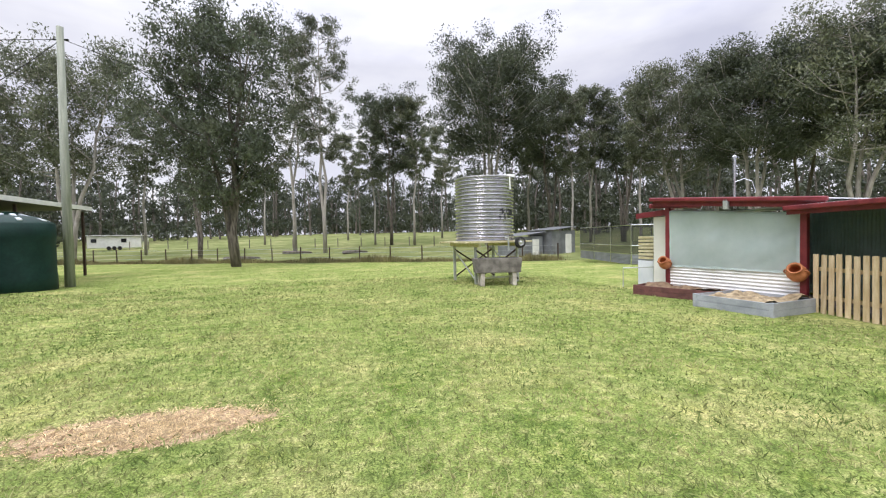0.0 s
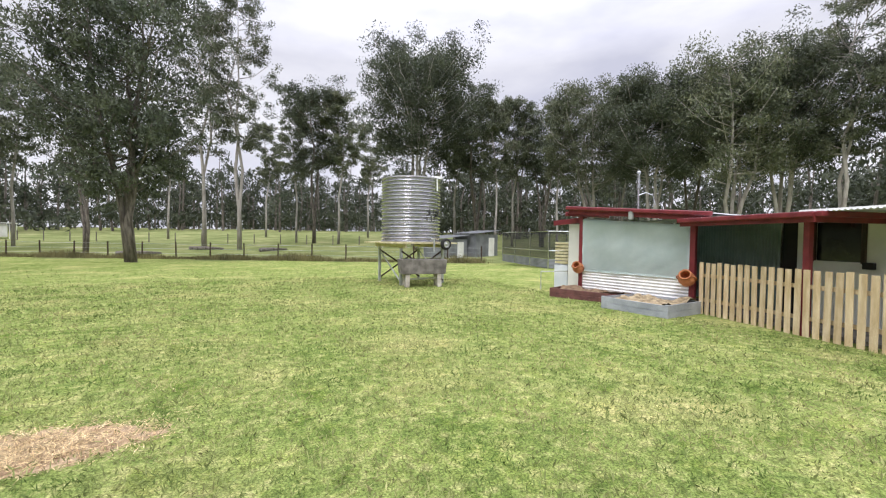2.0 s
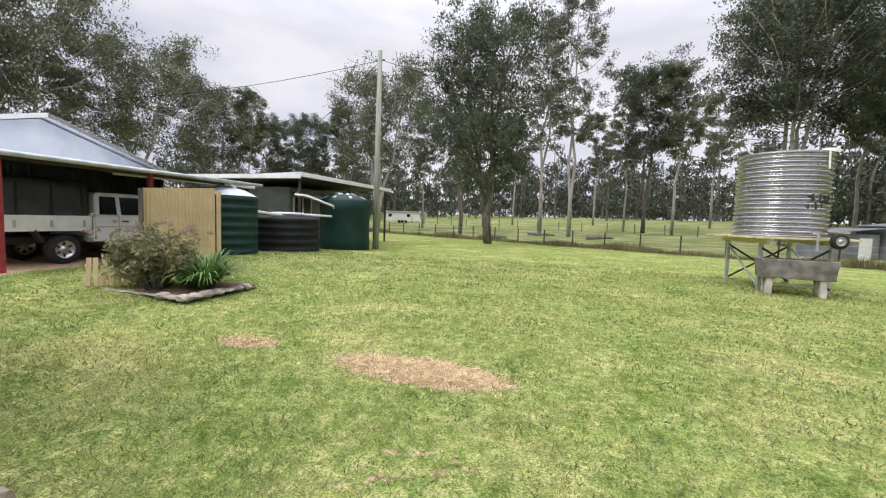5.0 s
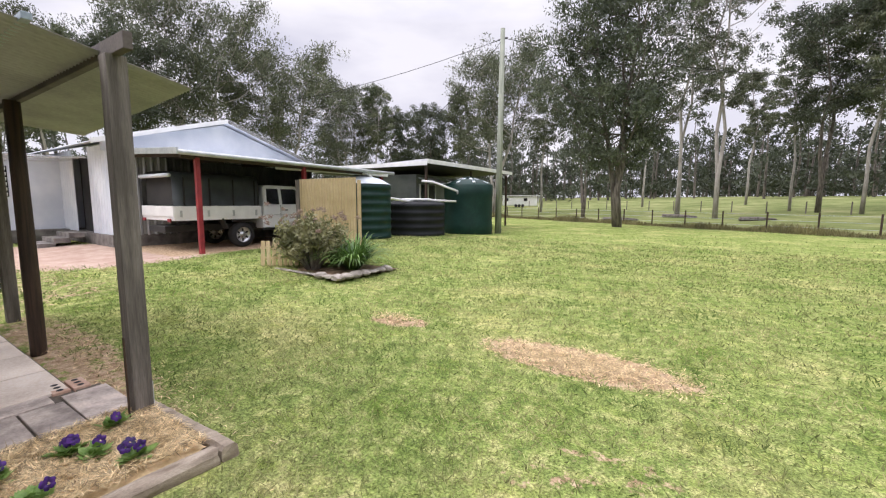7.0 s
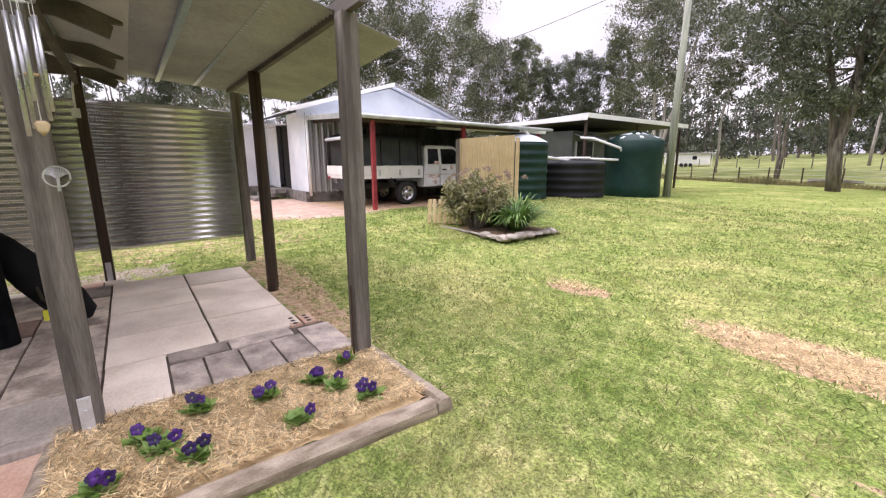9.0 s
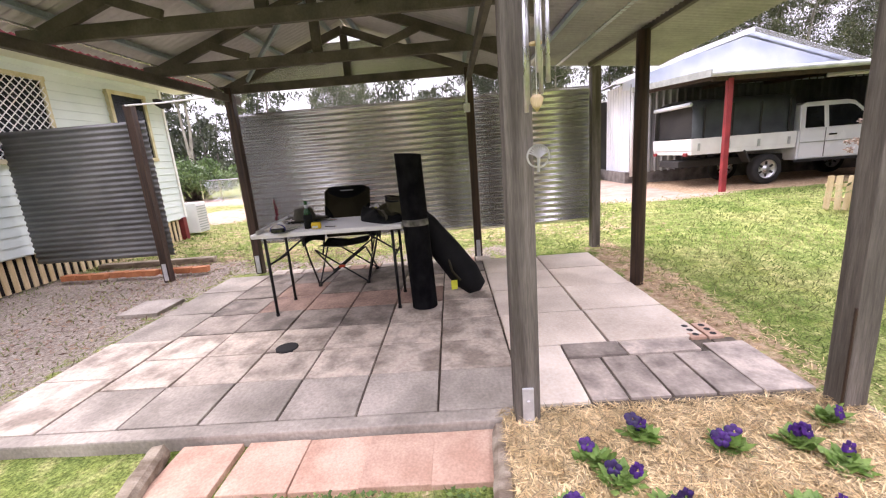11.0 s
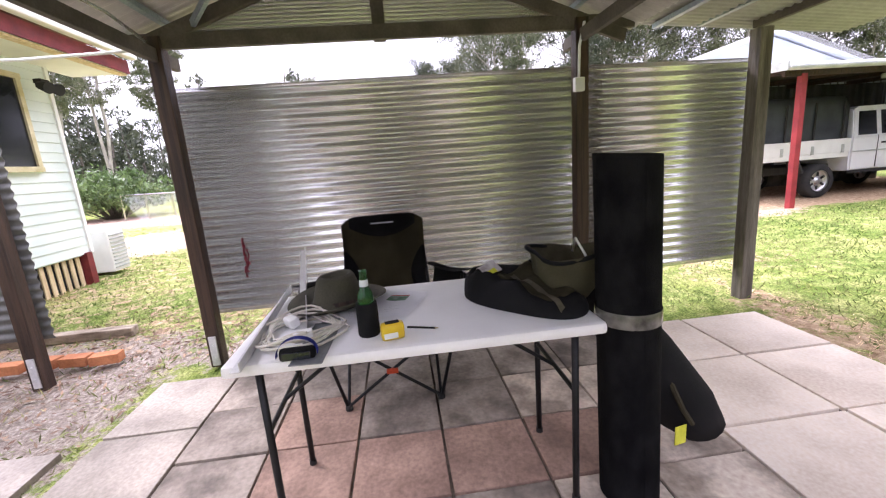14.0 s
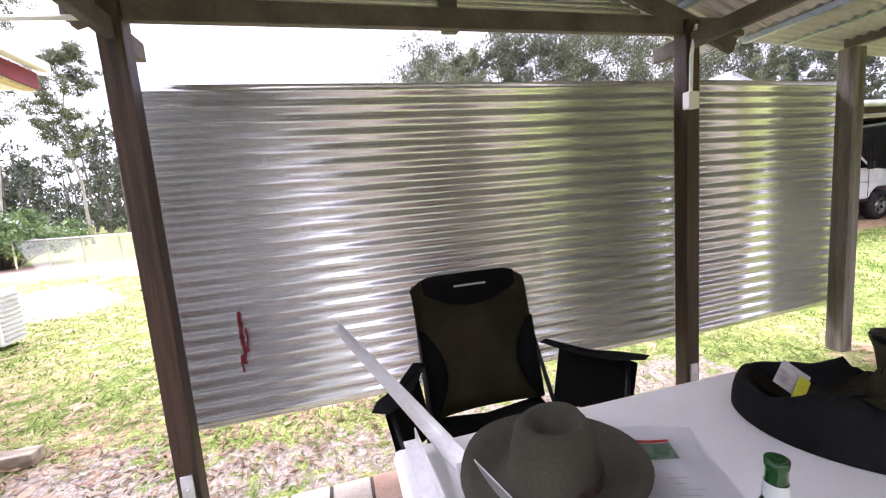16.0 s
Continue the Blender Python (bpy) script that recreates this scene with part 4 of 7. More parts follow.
# picket fence in front of the porch
fence = thing("picket_fence", (9.14, 5.75, 0), -14.5, "raw pine picket fence before the porch", "fence")
for z in (0.3, 0.82):
    part("rail", box((0.035, 4.6, 0.07), (0.05, -2.3, z), 0.004), PICKET, fence)
rngp = random.Random(9)
for k in range(31):
    y = -0.05 - k * 0.15
    h = 1.1 + rngp.uniform(-0.015, 0.015)
    b_ = box((0.02, 0.096, h), (0, 0, h / 2), 0.003)
    bmesh.ops.transform(b_, matrix=pose(0.0, y, 0.0, rngp.uniform(-0.8, 0.8), 0, 0), verts=b_.verts)
    part("picket", b_, PICKET, fence)

# bits beside the annexe: white drum, pipe rail
drum = thing("stacked_crates", (9.5, 10.2, 0), 10, "pale yellow slatted crates on a white box", "crates")
part("box", box((0.5, 0.5, 0.75), (0, 0, 0.375), 0.02), WHITE_SHEET, drum)
for k in range(7):
    part("slat", box((0.48, 0.48, 0.07), (0, 0, 0.83 + k * 0.1), 0.01), YELLOW_PAINT, drum)
rail = thing("pipe_rail", (9.1, 9.9, 0), 0, "thin steel pipe rail", "rail")
part("rail", tube([(-0.5, 0.4, 0.0), (-0.5, 0.4, 0.55), (0.6, -0.3, 0.6)], 0.018, 6), STEEL_GREY, rail)

# chook pen
pen = thing("wire_pen", (15.0, 17.5, 0), -14.5, "wire netting pen with a pipe frame", "pen")
for x in (0, 3.6):
    for y in (0, 2.4, 4.8, 7.2):
        part("post", tube([(x, y, 0), (x, y, 2.0)], 0.03, 6), GALV, pen)
for z in (0.95, 2.0):
    for x in (0, 3.6):
        part("rail", tube([(x, 0, z), (x, 7.2, z)], 0.025, 6), GALV, pen)
    part("rail", tube([(0, 0, z), (3.6, 0, z)], 0.025, 6), GALV, pen)
part("skirt", corrugated((0, 0, 0), (0, 0, 0.5), (0, 7.2, 0), (0, 7.2, 0.5)), SHED_DARK, pen, "rusty iron skirt")
part("skirt", corrugated((0, 0, 0), (0, 0, 0.5), (3.6, 0, 0), (3.6, 0, 0.5)), SHED_DARK, pen)
MESH = material("black_shade_netting", (0.02, 0.022, 0.022), (0.04, 0.042, 0.042), 4, 0.9)
nt = MESH.node_tree
tr = nt.nodes.new("ShaderNodeBsdfTransparent")
ms = nt.nodes.new("ShaderNodeMixShader")
ms.inputs[0].default_value = 0.55
nt.links.new(nt.nodes["Principled BSDF"].outputs[0], ms.inputs[1])
nt.links.new(tr.outputs[0], ms.inputs[2])
nt.links.new(ms.outputs[0], nt.nodes["Material Output"].inputs[0])
part("netting", box((0.004, 7.2, 1.45), (-0.01, 3.6, 1.25)), MESH, pen, "black netting")
part("netting", box((3.6, 0.004, 1.45), (1.8, -0.01, 1.25)), MESH, pen, "black netting")
part("netting", box((3.6, 7.2, 0.004), (1.8, 3.6, 2.01)), MESH, pen, "black netting")


def hut(place, turn, w, d, h, mat, label):
    ob = thing("garden_shed", place, turn, label, "shed")
    part("wall", box((w, d, h), (0, 0, h / 2)), mat, ob)
    part("roof", corrugated((-w / 2 - 0.2, -d / 2 - 0.2, h + 0.05), (w / 2 + 0.2, -d / 2 - 0.2, h + 0.4), (-w / 2 - 0.2, d / 2 + 0.2, h + 0.05), (w / 2 + 0.2, d / 2 + 0.2, h + 0.4)), SHED_DARK, ob)
    part("door", box((0.8, 0.05, h * 0.85), (w * 0.2, -d / 2 - 0.02, h * 0.43), 0.01), CREAM, ob, "pale shed door")
    return ob


hut((20.0, 33.5, height(20, 33.5) - 0.1), 20, 3.2, 2.5, 2.1, SHED_DARK, "small old iron garden shed")
hut((16.5, 33.0, height(16.5, 33) - 0.1), 20, 3.0, 2.5, 1.7, SHED_DARK, "low dark open-sided shelter")

# ---- rain tank on its stand ----
stand = thing("tank_stand", (5.57, 13.6, 0), 8, "old steel and timber tank stand with yellow planks", "stand")
for x in (-0.8, 0.8):
    for y in (-0.8, 0.8):
        part("leg", bar((x, y, 0), (x, y, 1.22), 0.08, 0.08, 0.003), STEEL_GREY, stand)
for y in (-0.8, 0.8):
    part("brace", bar((-0.8, y + 0.05, 0.1), (0.8, y + 0.05, 1.1), 0.03, 0.05), DARK_TIMBER, stand)
    part("brace", bar((0.8, y - 0.05, 0.1), (-0.8, y - 0.05, 1.1), 0.03, 0.05), DARK_TIMBER, stand)
for x in (-0.8, 0.8):
    part("brace", bar((x, -0.8, 0.1), (x, 0.8, 1.1), 0.05, 0.03), STEEL_GREY, stand)
    part("bearer", bar((x, -1.1, 1.27), (x, 1.1, 1.27), 0.08, 0.12), YELLOW_PAINT, stand)
for k in range(13):
    y = -1.1 + k * 0.183
    part("plank", box((2.3 + 0.1 * (k % 3), 0.16, 0.05), (-0.06 * (k % 2), y, 1.37), 0.006), YELLOW_PAINT, stand)
rain = thing("water_tank", (5.57, 13.6, 1.4), 0, "round corrugated iron rain tank with black splashed marks", "water tank")
prof = [(0.0, 0.0), (1.0, 0.0)]
for k in range(18 * 8 + 1):
    prof.append((1.005 + 0.027 * math.cos(2 * math.pi * k / 8), 0.02 + 2.1 * k / (18 * 8)))
part("body", lathe(prof + [(0.99, 2.13)], 64), TANK_IRON, rain, "ribbed galvanised tank wall", True)
part("lid", lathe([(1.03, 2.12), (1.03, 2.15), (0.6, 2.2), (0.0, 2.22)], 48), GALV_OLD, rain)
part("inlet", box((0.3, 0.18, 0.09), (0.72, -0.6, 2.2), 0.01), WHITE, rain, "white inlet box")
part("overflow", tube([(0.55, -0.93, 2.12), (0.55, -0.96, 1.7)], 0.02, 6), PVC, rain)
BLACKPAINT = material("black_paint_marks", (0.012, 0.012, 0.014), (0.03, 0.03, 0.03), 9, 0.6)
mk = random.Random(2)
for k in range(15):
    a = -1.12 + mk.uniform(-0.3, 0.3)
    z = 0.86 + mk.uniform(-0.1, 0.16)
    w, h = mk.uniform(0.02, 0.07), mk.uniform(0.05, 0.2)
    part("paint_mark", box((0.012, w, h), (1.026 * math.cos(a), 1.026 * math.sin(a), z), 0.004, (mk.uniform(-30, 30), 0, math.degrees(a))), BLACKPAINT, rain)
part("valve", tube([(0.35, -1.0, 0.1), (0.35, -1.2, 0.1), (0.35, -1.2, -0.3)], 0.03, 8), STEEL_GREY, rain, "grey outlet valve")
hub = thing("wheel", (6.28, 12.28, 1.34), 8, "small spare wheel on the tank stand", "wheel")
bm = lathe([(0.1, -0.06), (0.17, -0.065), (0.19, -0.03), (0.19, 0.03), (0.17, 0.065), (0.1, 0.06)], 28)
bmesh.ops.rotate(bm, cent=(0, 0, 0), matrix=Matrix.Rotation(radians(90), 3, "X"), verts=bm.verts)
part("tyre", bm, RUBBER, hub, smooth=True)
bm = lathe([(0.0, -0.05), (0.04, -0.055), (0.05, -0.03), (0.09, -0.03), (0.11, -0.06), (0.115, -0.02), (0.0, 0.0)], 24)
bmesh.ops.rotate(bm, cent=(0, 0, 0), matrix=Matrix.Rotation(radians(-90), 3, "X"), verts=bm.verts)
bmesh.ops.scale(bm, vec=(1, 1.2, 1), verts=bm.verts)
part("rim", bm, ALLOY, hub, smooth=True)
part("axle", tube([(0, 0, 0), (0, 0.7, 0.02)], 0.03, 8), STEEL_GREY, hub)

trough = thing("concrete_trough", (5.42, 12.2, 0), -8, "mossy concrete water trough on white legs", "trough")
bm = box((1.42, 0.5, 0.46), (0, 0, 0.64), 0.02, taper=1.06)
part("basin", bm, CONCRETE, trough)
part("water", box((1.3, 0.4, 0.01), (0, 0, 0.872)), DARK, trough)
WHITEWASH = material("worn_whitewash", (0.35, 0.31, 0.27), (0.62, 0.58, 0.52), 5, 0.85, bump=0.4)
for x in (-0.52, 0.52):
    for y in (-0.16, 0.16):
        part("leg", bar((x, y, 0), (x * 0.97, y, 0.42), 0.13, 0.12, 0.01, up=(0, 1, 0)), WHITEWASH, trough)
part("stretcher", tube([(-0.5, 0.1, 0.22), (0.5, 0.1, 0.26)], 0.03, 8), PVC, trough)


# ---- carport, shed, truck and tanks ----
GL = 0.22
shed = thing("shed", (-13.5, 7.8, GL), 0, "white iron shed with a gable end and concrete plinth", "shed")
part("plinth", box((6.0, 6.6, 0.45), (-3.0, 0, 0.1)), CONCRETE, shed)
part("side_wall", corrugated((0, -3.2, 0.3), (-1.7, -3.2, 0.3), (0, -3.2, 2.75), (-1.7, -3.2, 2.75), 0.19, 0.012, ribs=True), WHITE_SHEET, shed)
part("side_wall", corrugated((-3.0, -3.2, 0.3), (-6.0, -3.2, 0.3), (-3.0, -3.2, 2.75), (-6.0, -3.2, 2.75), 0.19, 0.012, ribs=True), WHITE_SHEET, shed)
# the carport's inner shade is put into this wall's dark colour
SHADED_IRON = material("shaded_wall_iron", (0.05, 0.052, 0.055), (0.11, 0.112, 0.115), 1.5, 0.7, 0.1, bump=0.1)
STRIPED = material("bare_zinc_strips", (0.3, 0.31, 0.33), (0.55, 0.56, 0.58), 2.5, 0.4, 0.5, stretch=(1, 6, 0.1))
part("front_wall", corrugated((0, -3.2, 0.3), (0, -1.9, 0.3), (0, -3.2, 2.7), (0, -1.9, 2.7), 0.2, 0.02, ribs=True), STRIPED, shed, "striped zinc wall behind the carport")
part("front_wall", corrugated((0, -1.9, 0.3), (0, 3.2, 0.3), (0, -1.9, 2.7), (0, 3.2, 2.7), 0.2, 0.02, ribs=True), SHADED_IRON, shed, "iron wall behind the truck, coloured dark for shade")
bm = bmesh.new()
for x in (0.02, -0.04):
    a = [bm.verts.new((x, y, z)) for y, z in ((-3.4, 2.55), (3.5, 2.4), (3.5, 2.45), (-0.2, 3.66), (-3.4, 2.78))]
    bm.faces.new(a)
part("gable", bm, WHITE_SHEET, shed, "white painted gable sheeting")
part("roof", corrugated((0.3, -3.7, 2.72), (-6.3, -3.7, 2.72), (0.3, -0.2, 3.74), (-6.3, -0.2, 3.74)), WHITE_SHEET, shed)
part("roof", corrugated((0.3, 3.7, 2.44), (-6.3, 3.7, 2.44), (0.3, -0.2, 3.74), (-6.3, -0.2, 3.74)), WHITE_SHEET, shed)
part("barge", bar((0.32, -3.7, 2.73), (0.32, -0.2, 3.75), 0.04, 0.12), WHITE, shed)
part("barge", bar((0.32, 3.7, 2.45), (0.32, -0.2, 3.75), 0.04, 0.12), GALV_OLD, shed)
part("back_wall", box((0.1, 6.4, 2.6), (-6.0, 0, 1.4)), SHED_DARK, shed)
part("end_wall", box((6.0, 0.1, 2.5), (-3.0, 3.2, 1.35)), SHED_DARK, shed)
part("awning", box((1.9, 1.3, 0.05), (-2.6, -3.9, 2.42), 0.005, (4, 0, 0)), GALV_OLD, shed, "flat awning over the doorway")
for k in range(3):
    part("step", box((1.1, 0.35, 0.14), (-2.2, -3.6 - 0.32 * k, 0.28 - 0.13 * k), 0.01), CONCRETE, shed)
# dark panel in place of the unlit space behind the opening
part("doorway", box((1.2, 0.04, 2.2), (-2.35, -3.0, 1.4)), DARK, shed, "open doorway, its shade drawn as a dark panel")
part("downpipe", tube([(0.06, -3.15, 2.6), (0.06, -3.15, 0.2)], 0.045, 8), WHITE, shed, smooth=True)

room = thing("shed_room", (-19.2, 3.6, GL), 0, "white weatherboard room with a louvre window", "room")
part("wall", box((3.0, 3.0, 2.3), (0, 0, 1.5)), WHITE_SHEET, room)
part("plinth", box((3.4, 3.2, 0.36), (0.2, -0.1, 0.17)), CONCRETE, room)
part("roof", box((3.6, 3.6, 0.07), (0, 0, 2.72), 0.01, (0, 4, 0)), GALV_OLD, room)
win = part("window", box((0.05, 0.8, 0.9), (1.52, -0.6, 1.8), 0.01), GLASS, room)
for k in range(6):
    part("louvre", box((0.02, 0.74, 0.1), (1.56, -0.6, 1.42 + k * 0.15), 0.003, (0, 25, 0)), WHITE, win)

# near-black colour of the added sheets that stand for shade under roofs
SHADE_LINING = material("roof_underside_shade", (0.03, 0.026, 0.022), (0.07, 0.06, 0.052), 2, 0.8, bump=0.2)
carport = thing("carport", (-10.15, 8.2, GL), 0, "carport with red steel posts and a zinc roof", "carport")
for y in (-3.05, -0.1, 3.2):
    part("post", box((0.1, 0.1, 2.25), (-0.05, y, 1.12), 0.006), REDPOST, carport, "red painted post")
part("beam", bar((-0.05, -3.4, 2.27), (-0.05, 3.5, 2.22), 0.06, 0.12), DARK_TIMBER, carport)
part("roof", corrugated((0.15, -3.5, 2.36), (0.15, 3.55, 2.31), (-3.4, -3.5, 2.55), (-3.4, 3.55, 2.5)), WHITE_SHEET, carport, "pale corrugated carport roof")
part("roof_lining", box((3.45, 6.9, 0.02), (-1.66, 0.02, 2.405), 0.003, (0, 3.06, 0)), SHADE_LINING, carport, "added dark sheet for the shade under the carport roof")
part("gutter", tube([(0.2, -3.55, 2.32), (0.2, 3.6, 2.27)], 0.055, 8), STEEL_GREY, carport, "half-round gutter", True)
part("side_gutter", bar((0.2, -3.56, 2.34), (-3.4, -3.56, 2.54), 0.03, 0.14), STEEL_GREY, carport)
for k in range(5):
    part("rafter", bar((0.0, -3.3 + 1.65 * k, 2.3), (-3.35, -3.3 + 1.65 * k, 2.45), 0.05, 0.1), DARK_TIMBER, carport)
part("side_sheet", corrugated((-3.2, 3.4, 0.1), (-0.4, 3.4, 0.1), (-3.2, 3.4, 2.2), (-0.4, 3.4, 2.2)), SHED_DARK, carport, "dark end sheeting")


def wheel(name, parent, at, r, w):
    """A road wheel whose axle lies along x."""
    bm = lathe([(r * 0.62, -w / 2), (r * 0.9, -w / 2), (r, -w * 0.32), (r, w * 0.32), (r * 0.9, w / 2), (r * 0.62, w / 2)], 32)
    for v in bm.verts:
        v.co = Vector((v.co.z + at[0], v.co.x + at[1], v.co.y + at[2]))
    wh = part(name, bm, RUBBER, parent, smooth=True)
    bm = lathe([(0.0, w * 0.3), (r * 0.14, w * 0.32), (r * 0.18, w * 0.2), (r * 0.56, w * 0.28), (r * 0.63, w * 0.46), (r * 0.63, -w * 0.4), (0.0, -w * 0.3)], 32)
    for v in bm.verts:
        v.co = Vector((v.co.z + at[0], v.co.x + at[1], v.co.y + at[2]))
    part("rim", bm, ALLOY, wh, "alloy rim", True)
    for k in range(6):
        a = k * math.pi / 3
        part("rim_gap", box((0.02, r * 0.13, r * 0.24), (at[0] + w * 0.27, at[1] + math.sin(a) * r * 0.4, at[2] + math.cos(a) * r * 0.4), 0.006, (-math.degrees(a), 0, 0)), DARK, wh)
    return wh


truck = thing("utility_truck", (-12.0, 6.75, GL), 0, "white dual-cab utility truck with a grey canvas tray cover", "truck")
part("chassis", box((0.9, 4.6, 0.16), (0, 0.5, 0.55), 0.02), DARK, truck)
part("tray", box((1.75, 2.3, 0.1), (0, -0.6, 0.82), 0.01), WHITE, truck)
for x in (-0.87, 0.87):
    side = part("tray_side", box((0.04, 2.3, 0.26), (x, -0.6, 1.0), 0.006), WHITE, truck, "white dropside panel")
    for k in range(4):
        part("latch", box((0.03, 0.05, 0.16), (x * 1.03, -1.6 + k * 0.66, 0.94), 0.004), STEEL_GREY, side)
part("tailgate", box((1.75, 0.04, 0.26), (0, -1.75, 1.0), 0.006), WHITE, truck)
bm = bmesh.new()
prof = [(-0.85, 1.13), (-0.84, 1.75), (-0.74, 1.93), (-0.4, 1.99), (0, 2.01), (0.4, 1.99), (0.74, 1.93), (0.84, 1.75), (0.85, 1.13)]
rings = []
for k in range(14):
    y = -1.75 + 2.25 * k / 13
    sag = 0.015 * math.sin(k * 2.4)
    rings.append([bm.verts.new((px * (1 + sag), y, pz + sag * 0.6)) for px, pz in prof])
for a, b in zip(rings, rings[1:]):
    for i in range(len(prof) - 1):
        bm.faces.new((a[i], a[i + 1], b[i + 1], b[i]))
bm.faces.new(rings[-1])
bmesh.ops.solidify(bm, geom=bm.faces[:], thickness=0.012)
cover = part("canvas_cover", bm, CANVAS_GREY, truck, "grey-green canvas tray cover", True)
for k in range(4):
    part("strap", box((0.012, 0.04, 0.75), (0.875, -1.5 + 0.62 * k, 1.46), 0.003), DARK, cover)
part("cover_roll", tube([(-0.8, -1.78, 1.88), (0.8, -1.78, 1.88)], 0.05, 8), WHITE_SHEET, cover, "rolled pale flap", True)
# dark panel that paints the shade within the tray cover
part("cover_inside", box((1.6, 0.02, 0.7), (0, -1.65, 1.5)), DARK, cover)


def cab_half(z):
    """Half the cab's width: upright to the waist, then leaning in to the roof."""
    return 0.86 - 0.16 * max(0.0, z - 1.14) if z > 1.14 else 0.86 - 0.03 * max(0.0, 0.75 - z)


def cab_shell(outline, cap=0.03):
    """The cab between its two sides, in steps of height so that the sides lean in above the waist."""
    bm = bmesh.new()
    ring = [[bm.verts.new((x * cab_half(z), y, z)) for y, z in outline] for x in (-1, 1)]
    bm.faces.new(ring[0])
    bm.faces.new(ring[1][::-1])
    for i in range(len(outline)):
        j = (i + 1) % len(outline)
        bm.faces.new((ring[0][i], ring[0][j], ring[1][j], ring[1][i]))
    bmesh.ops.bevel(bm, geom=[e for e in bm.edges if e.calc_length() > 0.15], offset=cap, segments=2, affect="EDGES")
    return bm


def cab_pane(pts, x, out):
    bm = bmesh.new()
    vs = [bm.verts.new((x * (cab_half(z) + out), y, z)) for y, z in pts]
    bm.faces.new(vs)
    bmesh.ops.solidify(bm, geom=bm.faces[:], thickness=0.01)
    return bm


part("cab", cab_shell([(0.62, 0.48), (0.62, 1.15), (2.46, 1.15), (3.28, 1.08), (3.4, 0.98), (3.42, 0.48), (3.16, 0.48), (3.1, 0.66), (2.94, 0.78), (2.56, 0.78), (2.4, 0.66), (2.34, 0.48)]), CAR_WHITE, truck, "white cab body")
part("cab_roof", cab_shell([(0.64, 1.13), (0.68, 1.68), (0.8, 1.73), (1.72, 1.73), (1.86, 1.69), (2.48, 1.13)], 0.02), CAR_WHITE, truck, "white cab roof and pillars")
for x in (-1, 1):
    for pts in (((0.74, 1.17), (1.16, 1.17), (1.16, 1.63), (0.78, 1.63)), ((1.26, 1.17), (2.3, 1.17), (1.83, 1.6), (1.72, 1.63), (1.26, 1.63))):
        part("side_window", cab_pane(pts, x, 0.006), GLASS, truck, "dark side window")
    part("waist_trim", box((0.012, 1.7, 0.02), (x * 0.862, 1.5, 0.86), 0.002), STEEL_GREY, truck)
    part("sill", box((0.05, 1.75, 0.06), (x * 0.84, 1.46, 0.46), 0.01), DARK, truck)
    part("door_seam", box((0.01, 0.012, 0.62), (x * 0.857, 2.3, 0.84)), DARK, truck)
    part("door_handle", box((0.03, 0.16, 0.035), (x * 0.866, 1.36, 1.0), 0.006), DARK, truck)
    part("mirror", box((0.12, 0.08, 0.16), (x * 0.95, 2.2, 1.22), 0.02), DARK, truck)
    part("door_seam", box((0.012, 0.012, 0.62), (x * 0.857, 1.2, 0.84)), DARK, truck)
    wheel("wheel", truck, (x * 0.74, 0.0, 0.33), 0.34, 0.24)
    wheel("wheel", truck, (x * 0.74, 2.75, 0.33), 0.34, 0.24)
    part("mudguard", box((0.26, 0.04, 0.32), (x * 0.76, -0.5, 0.66), 0.01, (30, 0, 0)), DARK, truck)
    part("tail_light", box((0.14, 0.04, 0.08), (x * 0.7, -1.79, 0.78), 0.01), REDPOST, truck, "red tail light")

screen = thing("beige_screen", (-9.2, 8.2, GL - 0.06), 0, "beige ribbed steel screen hiding a tank", "screen")
part("sheet", corrugated((-0.55, -0.62, 0), (0.38, 0.6, 0), (-0.55, -0.62, 1.92), (0.38, 0.6, 2.02), depth=0.008), BEIGE_SHEET, screen)
part("post", box((0.08, 0.08, 1.95), (0.42, 0.68, 0.97), 0.006), BEIGE_SHEET, screen)
part("post", box((0.08, 0.08, 1.9), (-0.52, -0.7, 0.95), 0.006), WEATHERED, screen)


def poly_tank(place, r, h, dome, mat, label, ribs):
    ob = thing("water_tank", place, 0, label, "water tank", "plastic rain tanks")
    prof = [(0.0, 0.0), (r - 0.03, 0.0), (r, 0.04)]
    for k in range(ribs):
        z = 0.1 + (h - 0.2) * (k + 0.5) / ribs
        d = (h - 0.2) / ribs
        prof += [(r, z - d * 0.32), (r - 0.018, z - d * 0.26), (r - 0.018, z + d * 0.26), (r, z + d * 0.32)]
    prof += [(r, h - 0.05), (r - 0.05, h)]
    part("body", lathe(prof + [(r * 0.6, h + dome * 0.7), (0.0, h + dome)], 48), mat, ob, smooth=True)
    part("lid", lathe([(0.26, h + dome * 0.85), (0.26, h + dome + 0.06), (0.0, h + dome + 0.08)], 20), mat, ob)
    return ob


t = poly_tank((-9.8, 16.95, height(-9.8, 16.9) - 0.02), 1.13, 2.28, 0.3, GREEN_TANK, "tall smooth dark green plastic water tank", 1)
# paler blue-grey for the tops of the green tanks
LIGHT_TOP = material("pale_blue_grey_plastic", (0.5, 0.55, 0.58), (0.66, 0.7, 0.72), 3, 0.5)
for k in range(8):
    a = k * math.pi / 4
    part("roof_rib", bar((1.0 * math.cos(a), 1.0 * math.sin(a), 2.34), (0.3 * math.cos(a), 0.3 * math.sin(a), 2.56), 0.12, 0.05), LIGHT_TOP, t)
poly_tank((-10.4, 13.6, height(-10.4, 13.6) - 0.02), 1.25, 1.3, 0.1, BLACK_TANK, "squat ribbed black plastic water tank", 4)
